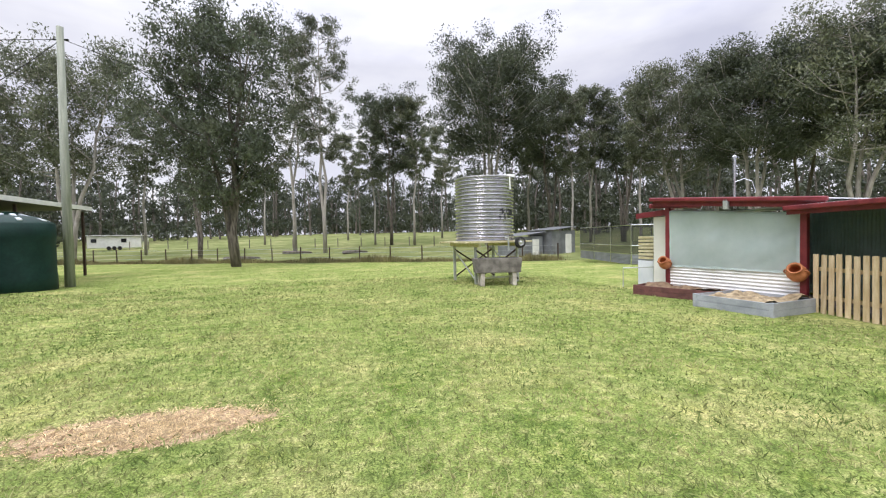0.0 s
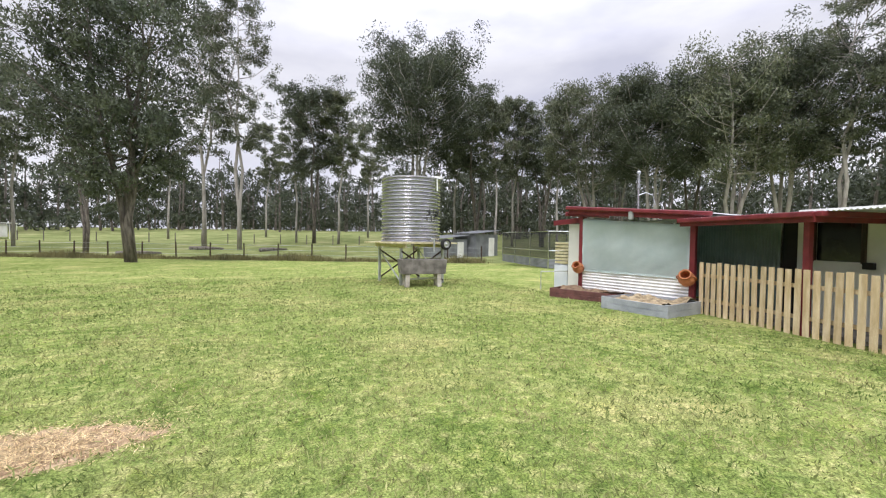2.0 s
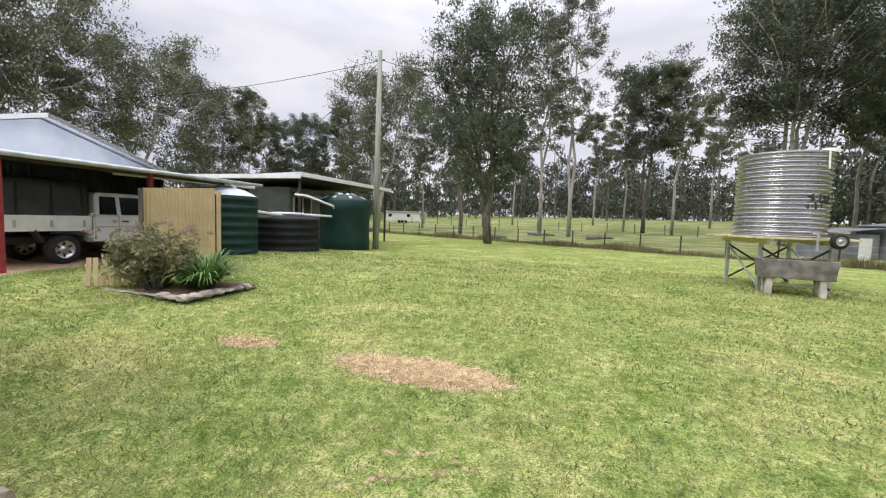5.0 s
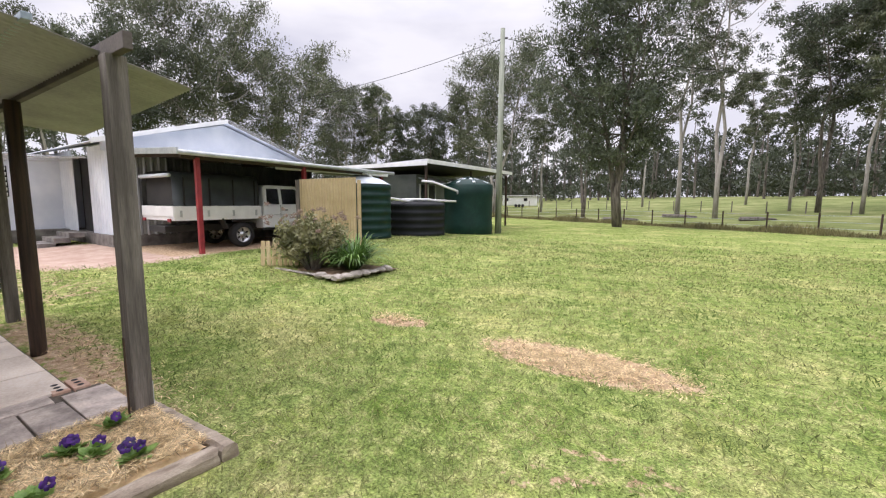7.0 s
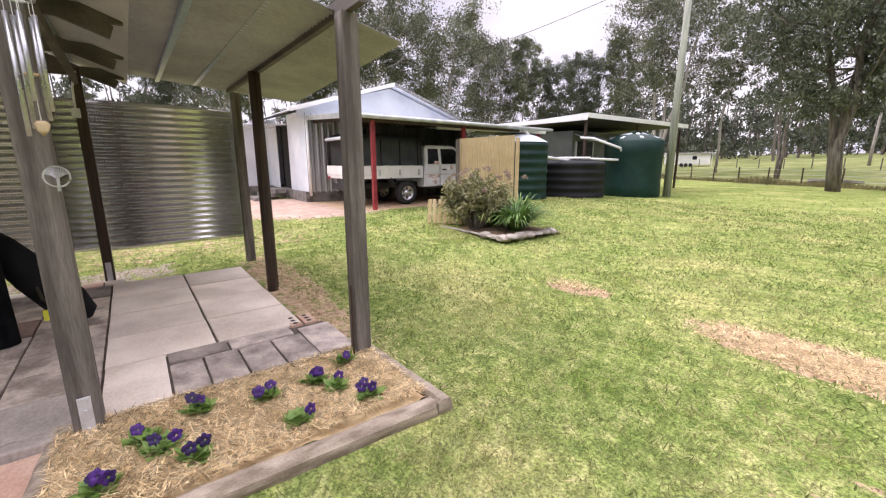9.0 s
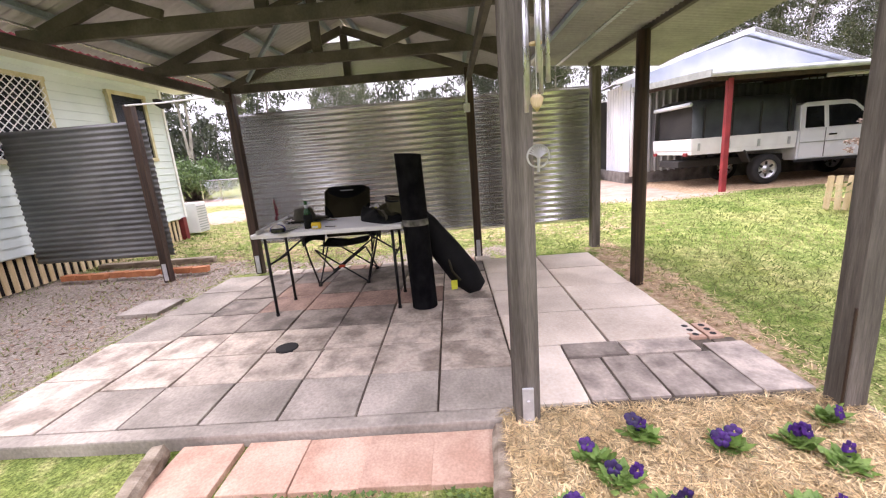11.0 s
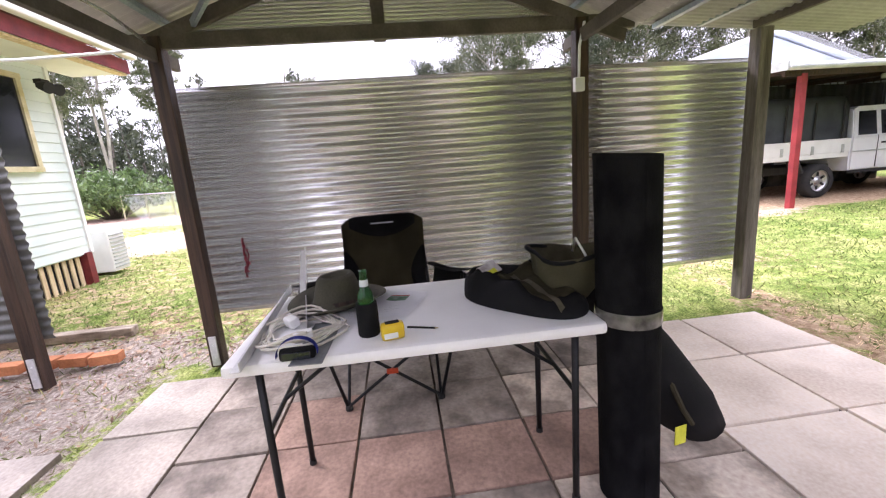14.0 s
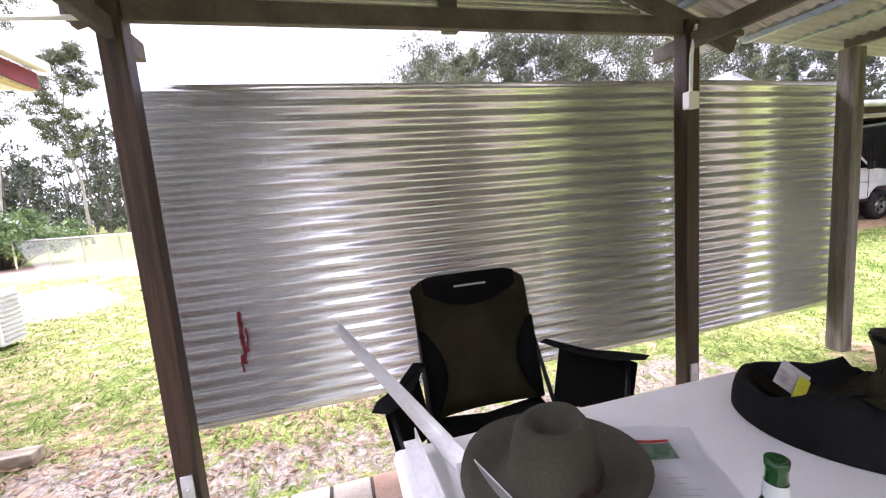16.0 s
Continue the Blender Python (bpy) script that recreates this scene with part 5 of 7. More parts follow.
t = poly_tank((-10.45, 10.7, height(-10.4, 10.7) - 0.02), 1.0, 1.85, 0.3, GREEN_TANK, "ribbed dark green plastic water tank", 6)
part("tank_top", lathe([(0.98, 1.86), (0.62, 2.06), (0.3, 2.14), (0.0, 2.15)], 32), LIGHT_TOP, t, "pale blue-grey tank top", True)
pipes = thing("downpipes", (-10.2, 12.6, GL + 1.2), 0, "white plastic rainwater pipes running to the tanks", "pipes")
for pts in (((0.0, -2.1, 1.1), (0.2, -2.05, 1.0), (0.1, -0.9, 0.2), (0.1, 0.6, 0.05)), ((-0.4, 1.8, 0.95), (0.1, 1.9, 0.9), (0.5, 3.2, 0.55), (0.4, 3.4, 0.1), (0.1, 0.9, 0.15)), ((-0.9, -4.8, 1.05), (0.3, -1.2, 0.98)), ((-0.2, 0.2, 0.16), (0.7, 0.9, 0.16))):
    part("pipe", tube(pts, 0.05, 10), PVC, pipes, smooth=True)

verandah = thing("tank_side_house", (-13.2, 18.6, 0.1), 0, "low house with a flat white-edged verandah roof", "house")
part("wall", box((5.0, 6.0, 2.7), (-1.5, 0.5, 1.35)), SHED_DARK, verandah)
part("roof", box((7.4, 8.6, 0.1), (-0.9, 0.2, 3.02), 0.01, (0, -2, 0)), ROOFING, verandah)
# added sheet: the verandah's shade as a dark surface below the roof
part("roof_lining", box((7.3, 8.5, 0.02), (-0.9, 0.2, 2.95), 0.003, (0, -2, 0)), SHADE_LINING, verandah, "added dark sheet for the shade under the verandah roof")
part("fascia", box((0.05, 8.6, 0.18), (2.82, 0.2, 3.1), 0.005), WHITE, verandah)
part("fascia", box((7.4, 0.05, 0.18), (-0.9, -4.12, 3.02), 0.005), WHITE, verandah)
for y in (-3.9, 0, 4.2):
    part("post", box((0.09, 0.09, 2.95), (2.6, y, 1.48), 0.005), DARK_TIMBER, verandah)
for y in (-1.6, 0.9):
    w = part("window", box((0.05, 1.3, 0.95), (1.02, y, 1.75), 0.01), GLASS, verandah)
    for d in (-0.65, 0.0, 0.65):
        part("window_frame", box((0.08, 0.06, 1.0), (1.04, y + d, 1.75), 0.005), WHITE, w)
    part("window_hood", box((0.8, 1.6, 0.04), (1.4, y, 2.42), 0.005, (0, 22, 0)), WHITE_SHEET, verandah, "sloping window hood")

# ---- power pole and wires ----
pole = thing("power_pole", (-8.87, 18.25, 0), 0, "grey-green timber power pole", "pole")
part("shaft", tube([(0, 0, -0.3), (0, 0, 4.5), (0.03, 0, 9.4)], [0.16, 0.135, 0.105], 14), POLE, pole, smooth=True)
part("insulator", tube([(-0.22, 0.05, 8.95), (0.25, 0.05, 8.98)], 0.035, 8), DARK, pole)
for a, b, sag in (((-8.87, 18.25, 8.95), (-34, 12, 7.5), 1.2), ((-8.87, 18.25, 9.0), (28, 33, 8.5), 2.6), ((-8.87, 18.25, 8.9), (-11.5, 13, 3.2), 0.4)):
    a, b = Vector(a), Vector(b)
    pts = [a.lerp(b, i / 16) - Vector((0, 0, 4 * sag * (i / 16) * (1 - i / 16))) for i in range(17)]
    wire = thing("power_line", (0, 0, 0), 0, "thin black overhead wire from the pole", "wire", "overhead wires")
    part("wire", tube(pts, 0.013, 5), DARK, wire)

# ---- paddock fence ----
pf = thing("paddock_fence", (0, 0, 0), 0, "wire fence with thin dark posts along the paddock", "fence")
A, B = Vector((-40, 53.0, 0)), Vector((16, 26, 0))
for k in range(26):
    p = A.lerp(B, k / 25)
    z = height(p.x, p.y)
    part("post", tube([(p.x, p.y, z - 0.2), (p.x + 0.02 * math.sin(k * 3), p.y, z + 1.25)], 0.05, 6), DARK_TIMBER, pf)
for zz in (0.4, 0.75, 1.1):
    pts = [(A.lerp(B, k / 25).x, A.lerp(B, k / 25).y, height(A.lerp(B, k / 25).x, A.lerp(B, k / 25).y) + zz) for k in range(26)]
    part("wire", tube(pts, 0.008, 4), STEEL_GREY, pf)

for k in range(20):
    p = A.lerp(B, k / 19) + Vector((9, 19, 0))
    z = height(p.x, p.y)
    part("post", tube([(p.x, p.y, z - 0.2), (p.x, p.y, z + 1.2)], 0.06, 6), WEATHERED, pf)
for k, (lx_, ly_, lt) in enumerate(((-7.5, 42, 20), (-3, 47, -15), (3, 44, 35))):
    lg = thing("fallen_log", (lx_, ly_, height(lx_, ly_)), lt, "grey fallen log lying in the paddock", "log", "fallen logs")
    part("trunk", tube([(-1.6, 0, 0.12), (0, 0.1, 0.16), (1.5, 0, 0.1)], [0.2, 0.17, 0.1], 8), BARK, lg, smooth=True)
caravan = thing("caravan", (*polar(-23.2, 78), height(*polar(-23.2, 78))), 20, "white caravan with an awning beyond the paddock", "caravan")
caravan.scale = (0.7, 0.7, 0.78)
part("body", box((9.0, 2.4, 2.2), (0, 0, 1.5), 0.15), WHITE, caravan)
part("roof", box((10.5, 3.0, 0.12), (0.6, 0, 2.75), 0.02), WHITE, caravan)
for x in (-3.4, 1.5):
    part("window", box((0.9, 0.05, 0.7), (x, -1.22, 1.8), 0.02), GLASS, caravan)
for x in (4.8, 5.7):
    part("awning_post", box((0.1, 0.1, 2.6), (x, -1.2, 1.35)), WHITE, caravan)
for k in range(3):
    part("wheel", tube([(-1 + k * 0.9, -1.25, 0.38), (-1 + k * 0.9, -1.05, 0.38)], 0.38, 14), RUBBER, caravan)

# ---- corner garden ----
garden = thing("corner_garden", (-6.6, 5.9, height(-6.6, 5.9)), 0, "stone-edged garden bed of dark soil", "garden bed")
bm = bmesh.new()
bmesh.ops.create_grid(bm, x_segments=18, y_segments=14, size=0.5)
for v in bm.verts:
    u, w = v.co.x * 2, v.co.y * 2
    v.co = Vector((u * 1.1 - 0.1, w * 0.8 + 0.1, 0.07 * (1 - max(abs(u), abs(w)) ** 3) + 0.03 * noise.noise((u * 3, w * 3, 0)) - 0.02))
part("soil", bm, SOIL, garden, smooth=True)
STONE = material("grey_brown_stone", (0.2, 0.17, 0.14), (0.42, 0.38, 0.33), 5, 0.9, bump=0.5, spread=0.15)
rs = random.Random(6)
for k in range(17):
    t = k / 16
    x, y = (-1.2 + 2.15 * min(1, t * 1.6), -0.72) if t < 0.62 else (0.95, -0.72 + (t - 0.62) / 0.38 * 1.3)
    rx, ry, rz = rs.uniform(0.09, 0.18), rs.uniform(0.08, 0.14), rs.uniform(0.03, 0.075)
    if t < 0.5:
        rz *= 0.35
        ry *= 0.5
    bm = bmesh.new()
    bmesh.ops.create_icosphere(bm, subdivisions=2, radius=1)
    for v in bm.verts:
        k_ = 1 + 0.28 * noise.noise(v.co * 1.7 + Vector((k, 0, 0)))
        v.co = Vector((v.co.x * rx * k_ + x, v.co.y * ry * k_ + y, v.co.z * rz * k_ + 0.03))
    part("stone", bm, STONE, garden)


def bush(name, place, r, h, n, size, mat, seed, label, droop=0.2, twigs=True):
    rg = np.random.default_rng(seed)
    ob = thing(name, place, 0, label, "shrub")
    bm, clumps = bmesh.new(), []
    for k in range(n):
        a, d = rg.random() * 2 * math.pi, r * rg.random() ** 0.6
        top = Vector((math.cos(a) * d, math.sin(a) * d, h * (0.45 + 0.55 * rg.random()) * (1 - 0.35 * (d / r) ** 2)))
        tube([(top.x * 0.15, top.y * 0.15, 0), top * 0.55 + Vector((0, 0, 0.05)), top], [0.012, 0.008, 0.004], 4, bm)
        clumps += [(top, 0.16 * r + 0.05), (top * 0.75, 0.16 * r + 0.05)]
    part("branch_frame", bm, BARK, ob)
    o = new("foliage", quads_mesh("foliage", *leaves(rg, clumps, 22, size, droop), mat))
    o.parent = ob
    return ob


DULL_SHRUB = material("dull_green_brown_leaves", (0.13, 0.14, 0.06), (0.29, 0.27, 0.13), 4, 0.7, bump=0, leaf=0.25)
bush("flowering_shrub", (-6.75, 5.55, 0.12), 0.72, 1.2, 90, 0.05, DULL_SHRUB, 3, "leggy shrub with faded pink flower heads")
HEADS = material("faded_pink_flower_heads", (0.24, 0.16, 0.13), (0.36, 0.28, 0.22), 12, 0.8, bump=0, leaf=0.2)
rg = np.random.default_rng(8)
heads = thing("flower_heads", (-6.75, 5.55, 1.2), 0, "faded dusty pink flower heads on the shrub", "flowers", kind="stuff")
cl = [(Vector((rg.normal() * 0.38, rg.normal() * 0.38, rg.normal() * 0.1)), 0.06) for k in range(34)]
o = new("petals", quads_mesh("petals", *leaves(rg, cl, 40, 0.022, 0), HEADS))
o.parent = heads


def strap_plant(place, n, length, mat, seed, label):
    """A clump of long arching leaves."""
    rg = random.Random(seed)
    ob = thing("agapanthus", place, 0, label, "plant", "strap-leaved plants")
    bm = bmesh.new()
    for k in range(n):
        a, L, lean = rg.uniform(0, 6.28), length * rg.uniform(0.6, 1.1), rg.uniform(0.3, 0.95)
        d, s = Vector((math.cos(a), math.sin(a), 0)), Vector((-math.sin(a), math.cos(a), 0))
        prev = None
        for i in range(7):
            t = i / 6
            p = d * (0.08 * rg.random() + L * lean * t) + Vector((0, 0, L * (1.15 * t - (0.35 + lean * 0.6) * t * t)))
            w = 0.015 * (1 - t ** 3) + 0.001
            cur = (bm.verts.new(p - s * w), bm.verts.new(p + s * w))
            if prev:
                bm.faces.new((prev[0], prev[1], cur[1], cur[0]))
            prev = cur
    part("leaves", bm, mat, ob, smooth=True)
    return ob


strap_plant((-6.1, 6.0, 0.1), 300, 1.05, SHRUB, 1, "bright green agapanthus with long arching leaves")
strap_plant((-6.5, 6.5, 0.1), 240, 1.15, SHRUB, 2, "bright green agapanthus clump")
strap_plant((-7.3, 5.75, 0.12), 150, 1.0, SHRUB, 5, "bright green agapanthus clump")
strap_plant((-6.9, 6.3, 0.12), 160, 1.2, SHRUB, 8, "bright green agapanthus clump")
lf = thing("low_picket_fence", (-7.75, 5.1, height(-7.75, 5.1)), 40, "short leaning pine picket edging", "fence")
for z in (0.15, 0.36):
    part("rail", box((0.95, 0.03, 0.05), (0.45, 0.03, z), 0.003), PICKET, lf)
for k in range(9):
    part("picket", box((0.075, 0.018, 0.5), (0.03 + k * 0.108, 0, 0.25), 0.004, (-4, rs.uniform(-3, 7), 0)), PICKET, lf)

# ---- the weatherboard house ----
house = thing("weatherboard_house", (-5.3, -6.45, 0.05), 0, "pale mint weatherboard house on low stumps", "house")
part("wall", box((10.4, 0.1, 2.9), (0, -0.12, 1.9)), MINT_BOARD, house)
part("wall", box((0.1, 6.0, 2.9), (-5.2, -3.1, 1.9)), MINT_BOARD, house)
for k in range(20):
    part("weatherboard", box((10.44, 0.03, 0.145), (0, -0.055, 0.54 + k * 0.138), 0.003, (6, 0, 0)), MINT_BOARD, house)
part("corner_board", box((0.06, 0.06, 2.85), (-5.24, -0.04, 1.9), 0.004), WHITE, house)
part("soffit", box((11.6, 0.85, 0.04), (-0.1, 0.3, 3.2)), CREAM, house)
part("fascia", box((11.6, 0.04, 0.2), (-0.1, 0.72, 3.28), 0.004), MAROON, house)
part("soffit_trim", box((11.6, 0.12, 0.03), (-0.1, 0.63, 3.175), 0.004), PICKET, house, "tan timber strip under the eave")
part("gutter", box((11.7, 0.13, 0.12), (-0.1, 0.81, 3.45), 0.03), WHITE, house, "white roof gutter")
part("roof", corrugated((-6.0, 0.8, 3.53), (5.8, 0.8, 3.53), (-6.0, -6.5, 5.2), (5.8, -6.5, 5.2)), MAROON, house)
for wx, ww in ((-4.25, 0.85), (-2.0, 1.2)):
    w = part("window", box((ww, 0.04, 1.15), (wx, -0.02, 2.35), 0.005), GLASS, house)
    for dx in (-ww / 2, ww / 2):
        part("window_frame", box((0.07, 0.08, 1.25), (wx + dx, -0.01, 2.35), 0.005), YELLOW_PAINT, w)
    for dz in (-0.6, 0.6):
        part("window_frame", box((ww + 0.1, 0.08, 0.07), (wx, -0.008, 2.35 + dz), 0.005), YELLOW_PAINT, w)
    if wx < -3:
        continue
    bm = bmesh.new()
    for k in range(-8, 9):
        x0, x1 = max(-ww / 2, k * 0.12 - 0.57), min(ww / 2, k * 0.12 + 0.57)
        for s in (1, -1):
            if x1 > x0:
                bar((wx + x0, 0.03, 2.35 + s * (x0 - k * 0.12)), (wx + x1, 0.03, 2.35 + s * (x1 - k * 0.12)), 0.008, 0.012, 0, bm)
    part("security_grille", bm, WHITE, w, "white diamond security grille")
for k in range(60):
    part("skirt_batten", box((0.07, 0.02, 0.46), (-5.15 + k * 0.13, -0.1, 0.22), 0.003), PICKET, house)
# dark sheet behind the battens, painting the shade below the floor
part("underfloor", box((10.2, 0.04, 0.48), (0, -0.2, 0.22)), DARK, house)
part("corner_stump", box((0.12, 0.12, 0.5), (-5.15, -0.06, 0.24), 0.005), MAROON, house)
lamp = thing("flood_lamp", (-10.2, -6.28, 2.9), 0, "black twin flood lamp under the eave", "lamp")
for dx in (-0.08, 0.1):
    part("head", tube([(dx, 0, 0), (dx + 0.03, 0.14, -0.05)], [0.05, 0.08], 12), DARK, lamp)
part("base", box((0.16, 0.1, 0.06), (0, -0.03, 0.06), 0.01), DARK, lamp)
ac = thing("air_conditioner", (-11.15, -6.9, 0.05), 0, "white louvred air conditioner unit on the ground", "air conditioner")
part("case", box((0.4, 0.85, 0.7), (0, 0, 0.4), 0.02), WHITE, ac)
for k in range(10):
    part("louvre", box((0.36, 0.02, 0.02), (0, 0.44, 0.12 + k * 0.06), 0.003), STEEL_GREY, ac)
gr = thing("garden_edging", (-7.3, -5.1, 0.05), 0, "old timber sleepers and bricks below the screen", "edging")
part("sleeper", box((0.12, 1.9, 0.09), (-0.55, -0.2, 0.04), 0.012), SLEEPER, gr)
for k in range(9):
    part("brick", box((0.11, 0.22, 0.08), (0.05 + 0.02 * (k % 3), -1.1 + k * 0.25, 0.04), 0.006, (0, 0, 8 * math.sin(k * 5))), TERRACOTTA, gr)
hx, hy = -24.5, -15.0
HEDGE = material("camellia_leaves", (0.07, 0.12, 0.04), (0.15, 0.22, 0.08), 2, 0.5, bump=0, leaf=0.25)
vary_islands(HEDGE, 0.6, 1.4)
bush("hedge_bush", (hx, hy, height(hx, hy)), 2.6, 2.3, 170, 0.12, HEDGE, 12, "rounded dark green camellia bush by the drive")
gate = thing("chain_wire_gate", (-22.6, -13.4, 0), 62, "low grey chain-wire gate and fence", "gate")
for k in range(5):
    part("post", tube([(k * 1.6, 0, 0), (k * 1.6, 0, 1.15)], 0.035, 8), GALV, gate)
part("rail", tube([(0, 0, 1.12), (6.4, 0, 1.12)], 0.025, 6), GALV, gate)
bm = bmesh.new()
for k in range(50):
    for s in (1, -1):
        x0 = k * 0.13
        bar((x0, 0.01 * s, 0.05 if s > 0 else 1.1), (x0 + 1.05, 0.01 * s, 1.1 if s > 0 else 0.05), 0.006, 0.006, 0, bm)
part("wire_mesh", bm, GALV, gate)


# ---- pansy bed ----
def rough_log(a, b, w, h, seed):
    """A split sleeper with worn, uneven sides and chipped ends."""
    bm = bmesh.new()
    a, b = Vector(a), Vector(b)
    d = (b - a).normalized()
    side = d.cross(Vector((0, 0, 1))).normalized()
    n, rings = 26, []
    for i in range(n + 1):
        p = a.lerp(b, i / n)
        ring = []
        for k in range(12):
            q = 2 * math.pi * k / 12
            cx, cz = math.cos(q), math.sin(q)
            m = max(abs(cx), abs(cz)) ** 0.7
            j = 1 + 0.14 * noise.noise((i * 0.35, cx * 1.5 + seed, cz * 1.5)) + 0.07 * noise.noise((i * 1.7, cx * 3, cz * 3 + seed))
            end = 0.02 * noise.noise((cx * 2, cz * 2, seed + i)) if i in (0, n) else 0
            ring.append(bm.verts.new(p + side * cx / m * w / 2 * j + Vector((0, 0, cz / m * h / 2 * j)) + d * end))
        rings.append(ring)
    for r0, r1 in zip(rings, rings[1:]):
        for k in range(12):
            bm.faces.new((r0[k], r0[(k + 1) % 12], r1[(k + 1) % 12], r1[k]))
    bm.faces.new(rings[0][::-1])
    bm.faces.new(rings[-1])
    return bm


bed = thing("flower_bed", (-2.98, 0.57, 0.0), 0, "sleeper-edged flower bed mulched with straw", "garden bed")
part("sleeper", rough_log((0.42, -0.95, 0.035), (0.47, 0.86, 0.03), 0.11, 0.11, 1), SLEEPER, bed, "split grey timber sleeper")
part("sleeper", rough_log((0.52, 0.92, 0.035), (-0.42, 0.88, 0.04), 0.1, 0.11, 2), SLEEPER, bed, "split grey timber sleeper")
part("sleeper", rough_log((0.42, -0.93, 0.03), (-0.36, -0.86, 0.035), 0.1, 0.11, 3), SLEEPER, bed, "split grey timber sleeper")
bm = bmesh.new()
bmesh.ops.create_grid(bm, x_segments=40, y_segments=70, size=0.5)
for v in bm.verts:
    x, y = v.co.x * 0.84 - 0.01, v.co.y * 1.7
    v.co = Vector((x, y, 0.085 + 0.035 * noise.noise((x * 4, y * 4, 2)) + 0.02 * noise.noise((x * 15, y * 15, 2)) - 0.02 * (x > 0.3)))
part("straw_mulch", bm, STRAW, bed, "loose golden straw mulch", True)
rg = np.random.default_rng(21)
n = 16000
c = np.stack((rg.uniform(-0.43, 0.4, n), rg.uniform(-0.86, 0.86, n), 0.1 + rg.random(n) * 0.03), 1)
a = rg.normal(size=(n, 3)) * np.array((1, 1, 0.22))
a /= np.linalg.norm(a, axis=1)[:, None]
b = np.cross(a, np.array((0, 0, 1.0)))
ob = new("straw", quads_mesh("straw", c, a * rg.uniform(0.015, 0.05, (n, 1)), b * 0.0026, STRAW))
ob.parent = bed
tagged(ob, "loose straw stalks", kind="stuff")
PETAL_DARK = material("blackish_purple_petals", (0.01, 0.004, 0.03), (0.03, 0.008, 0.09), 30, 0.6, bump=0)
PANSY_LEAF = material("pansy_leaves", (0.13, 0.24, 0.04), (0.26, 0.38, 0.1), 20, 0.55, bump=0, leaf=0.3)


def pansy(place, blooms, seed):
    rp = random.Random(seed)
    ob = thing("pansy", place, 0, "small pansy with velvety purple flowers in straw", "flower", "pansies in the bed")
    bm = bmesh.new()
    for k in range(90):
        az, el, L = rp.uniform(0, 6.28), rp.uniform(0.1, 0.9), rp.uniform(0.04, 0.085)
        d = Vector((math.cos(az) * math.cos(el), math.sin(az) * math.cos(el), math.sin(el)))
        s = Vector((-math.sin(az), math.cos(az), 0))
        p = Vector((rp.uniform(-0.03, 0.03), rp.uniform(-0.04, 0.04), rp.uniform(0, 0.03)))
        vs = [bm.verts.new(q) for q in (p, p + d * L * 0.5 + s * L * 0.28, p + d * L, p + d * L * 0.5 - s * L * 0.28)]
        bm.faces.new(vs)
    part("leaves", bm, PANSY_LEAF, ob)
    for k in range(blooms):
        f = Vector((rp.uniform(-0.045, 0.045), rp.uniform(-0.06, 0.06), rp.uniform(0.065, 0.1)))
        face = Vector((1, rp.uniform(-0.6, 0.6), rp.uniform(0.1, 0.9))).normalized()
        u = face.cross(Vector((0, 0, 1))).normalized()
        w = u.cross(face)
        bm = bmesh.new()
        for i in range(5):
            an = i * 1.2566 + 0.3
            m = f + (u * math.cos(an) + w * math.sin(an)) * 0.019
            r = 0.0145 if i else 0.019
            hub_ = bm.verts.new(m + face * (0.004 + 0.002 * i))
            ring = [bm.verts.new(m + (u * math.cos(q) + w * math.sin(q)) * r + face * (0.004 * math.sin(3 * q) + 0.001 * i)) for q in np.linspace(0, 6.28, 9)[:-1]]
            for x, y in zip(ring, ring[1:] + ring[:1]):
                bm.faces.new((hub_, x, y))
        part("bloom", bm, PURPLE if rp.random() < 0.75 else PETAL_DARK, ob, smooth=True)
        part("stalk", tube([f - face * 0.004, f * 0.5], 0.002, 4), PANSY_LEAF, ob)
    return ob


for k, (x, y, n) in enumerate(((-2.77, -0.1, 3), (-3.03, 0.06, 1), (-2.9, 0.13, 2), (-2.75, 0.25, 2), (-3.16, 0.32, 2), (-3.06, 0.64, 4), (-3.06, 0.93, 3), (-2.93, 1.0, 1), (-2.72, 0.72, 1), (-3.2, 1.18, 1), (-2.72, 1.12, 3))):
    pansy((x, y, 0.1), n, 50 + k)
edge = thing("edging_log", (-2.9, -1.98, 0.02), 0, "weathered log edging beside the clay pavers", "edging")
part("log", rough_log((-0.42, -0.08, 0.02), (0.45, 0.1, 0.0), 0.1, 0.1, 7), SLEEPER, edge)
stake = thing("rusty_stake", (-3.25, 1.28, 0.08), 0, "thin rusty iron stake beside the post", "stake")
part("rod", tube([(0, 0, 0), (0.0, 0.0, 0.55)], 0.007, 6), DARK_TIMBER, stake)

chime = thing("wind_chime", (-3.22, -0.1, 1.6), 0, "silver tube wind chime hung on the post", "wind chime")
part("ring", tube([(0.05 * math.cos(a), 0.05 * math.sin(a), 0.5) for a in np.linspace(0, 6.28, 17)], 0.006, 6), ALLOY, chime)
for k in range(5):
    a = k * 1.2566
    L = 0.34 + 0.035 * k
    part("chime_tube", tube([(0.045 * math.cos(a), 0.045 * math.sin(a), 0.44), (0.045 * math.cos(a), 0.045 * math.sin(a), 0.44 - L)], 0.009, 8), ALLOY, chime, smooth=True)
    part("string", tube([(0.045 * math.cos(a), 0.045 * math.sin(a), 0.5), (0.045 * math.cos(a), 0.045 * math.sin(a), 0.44)], 0.0015, 4), WHITE, chime)
part("striker", lathe([(0, 0.0), (0.025, 0.006), (0.025, 0.014), (0, 0.02)], 14, (0, 0, 0.2)), PICKET, chime)
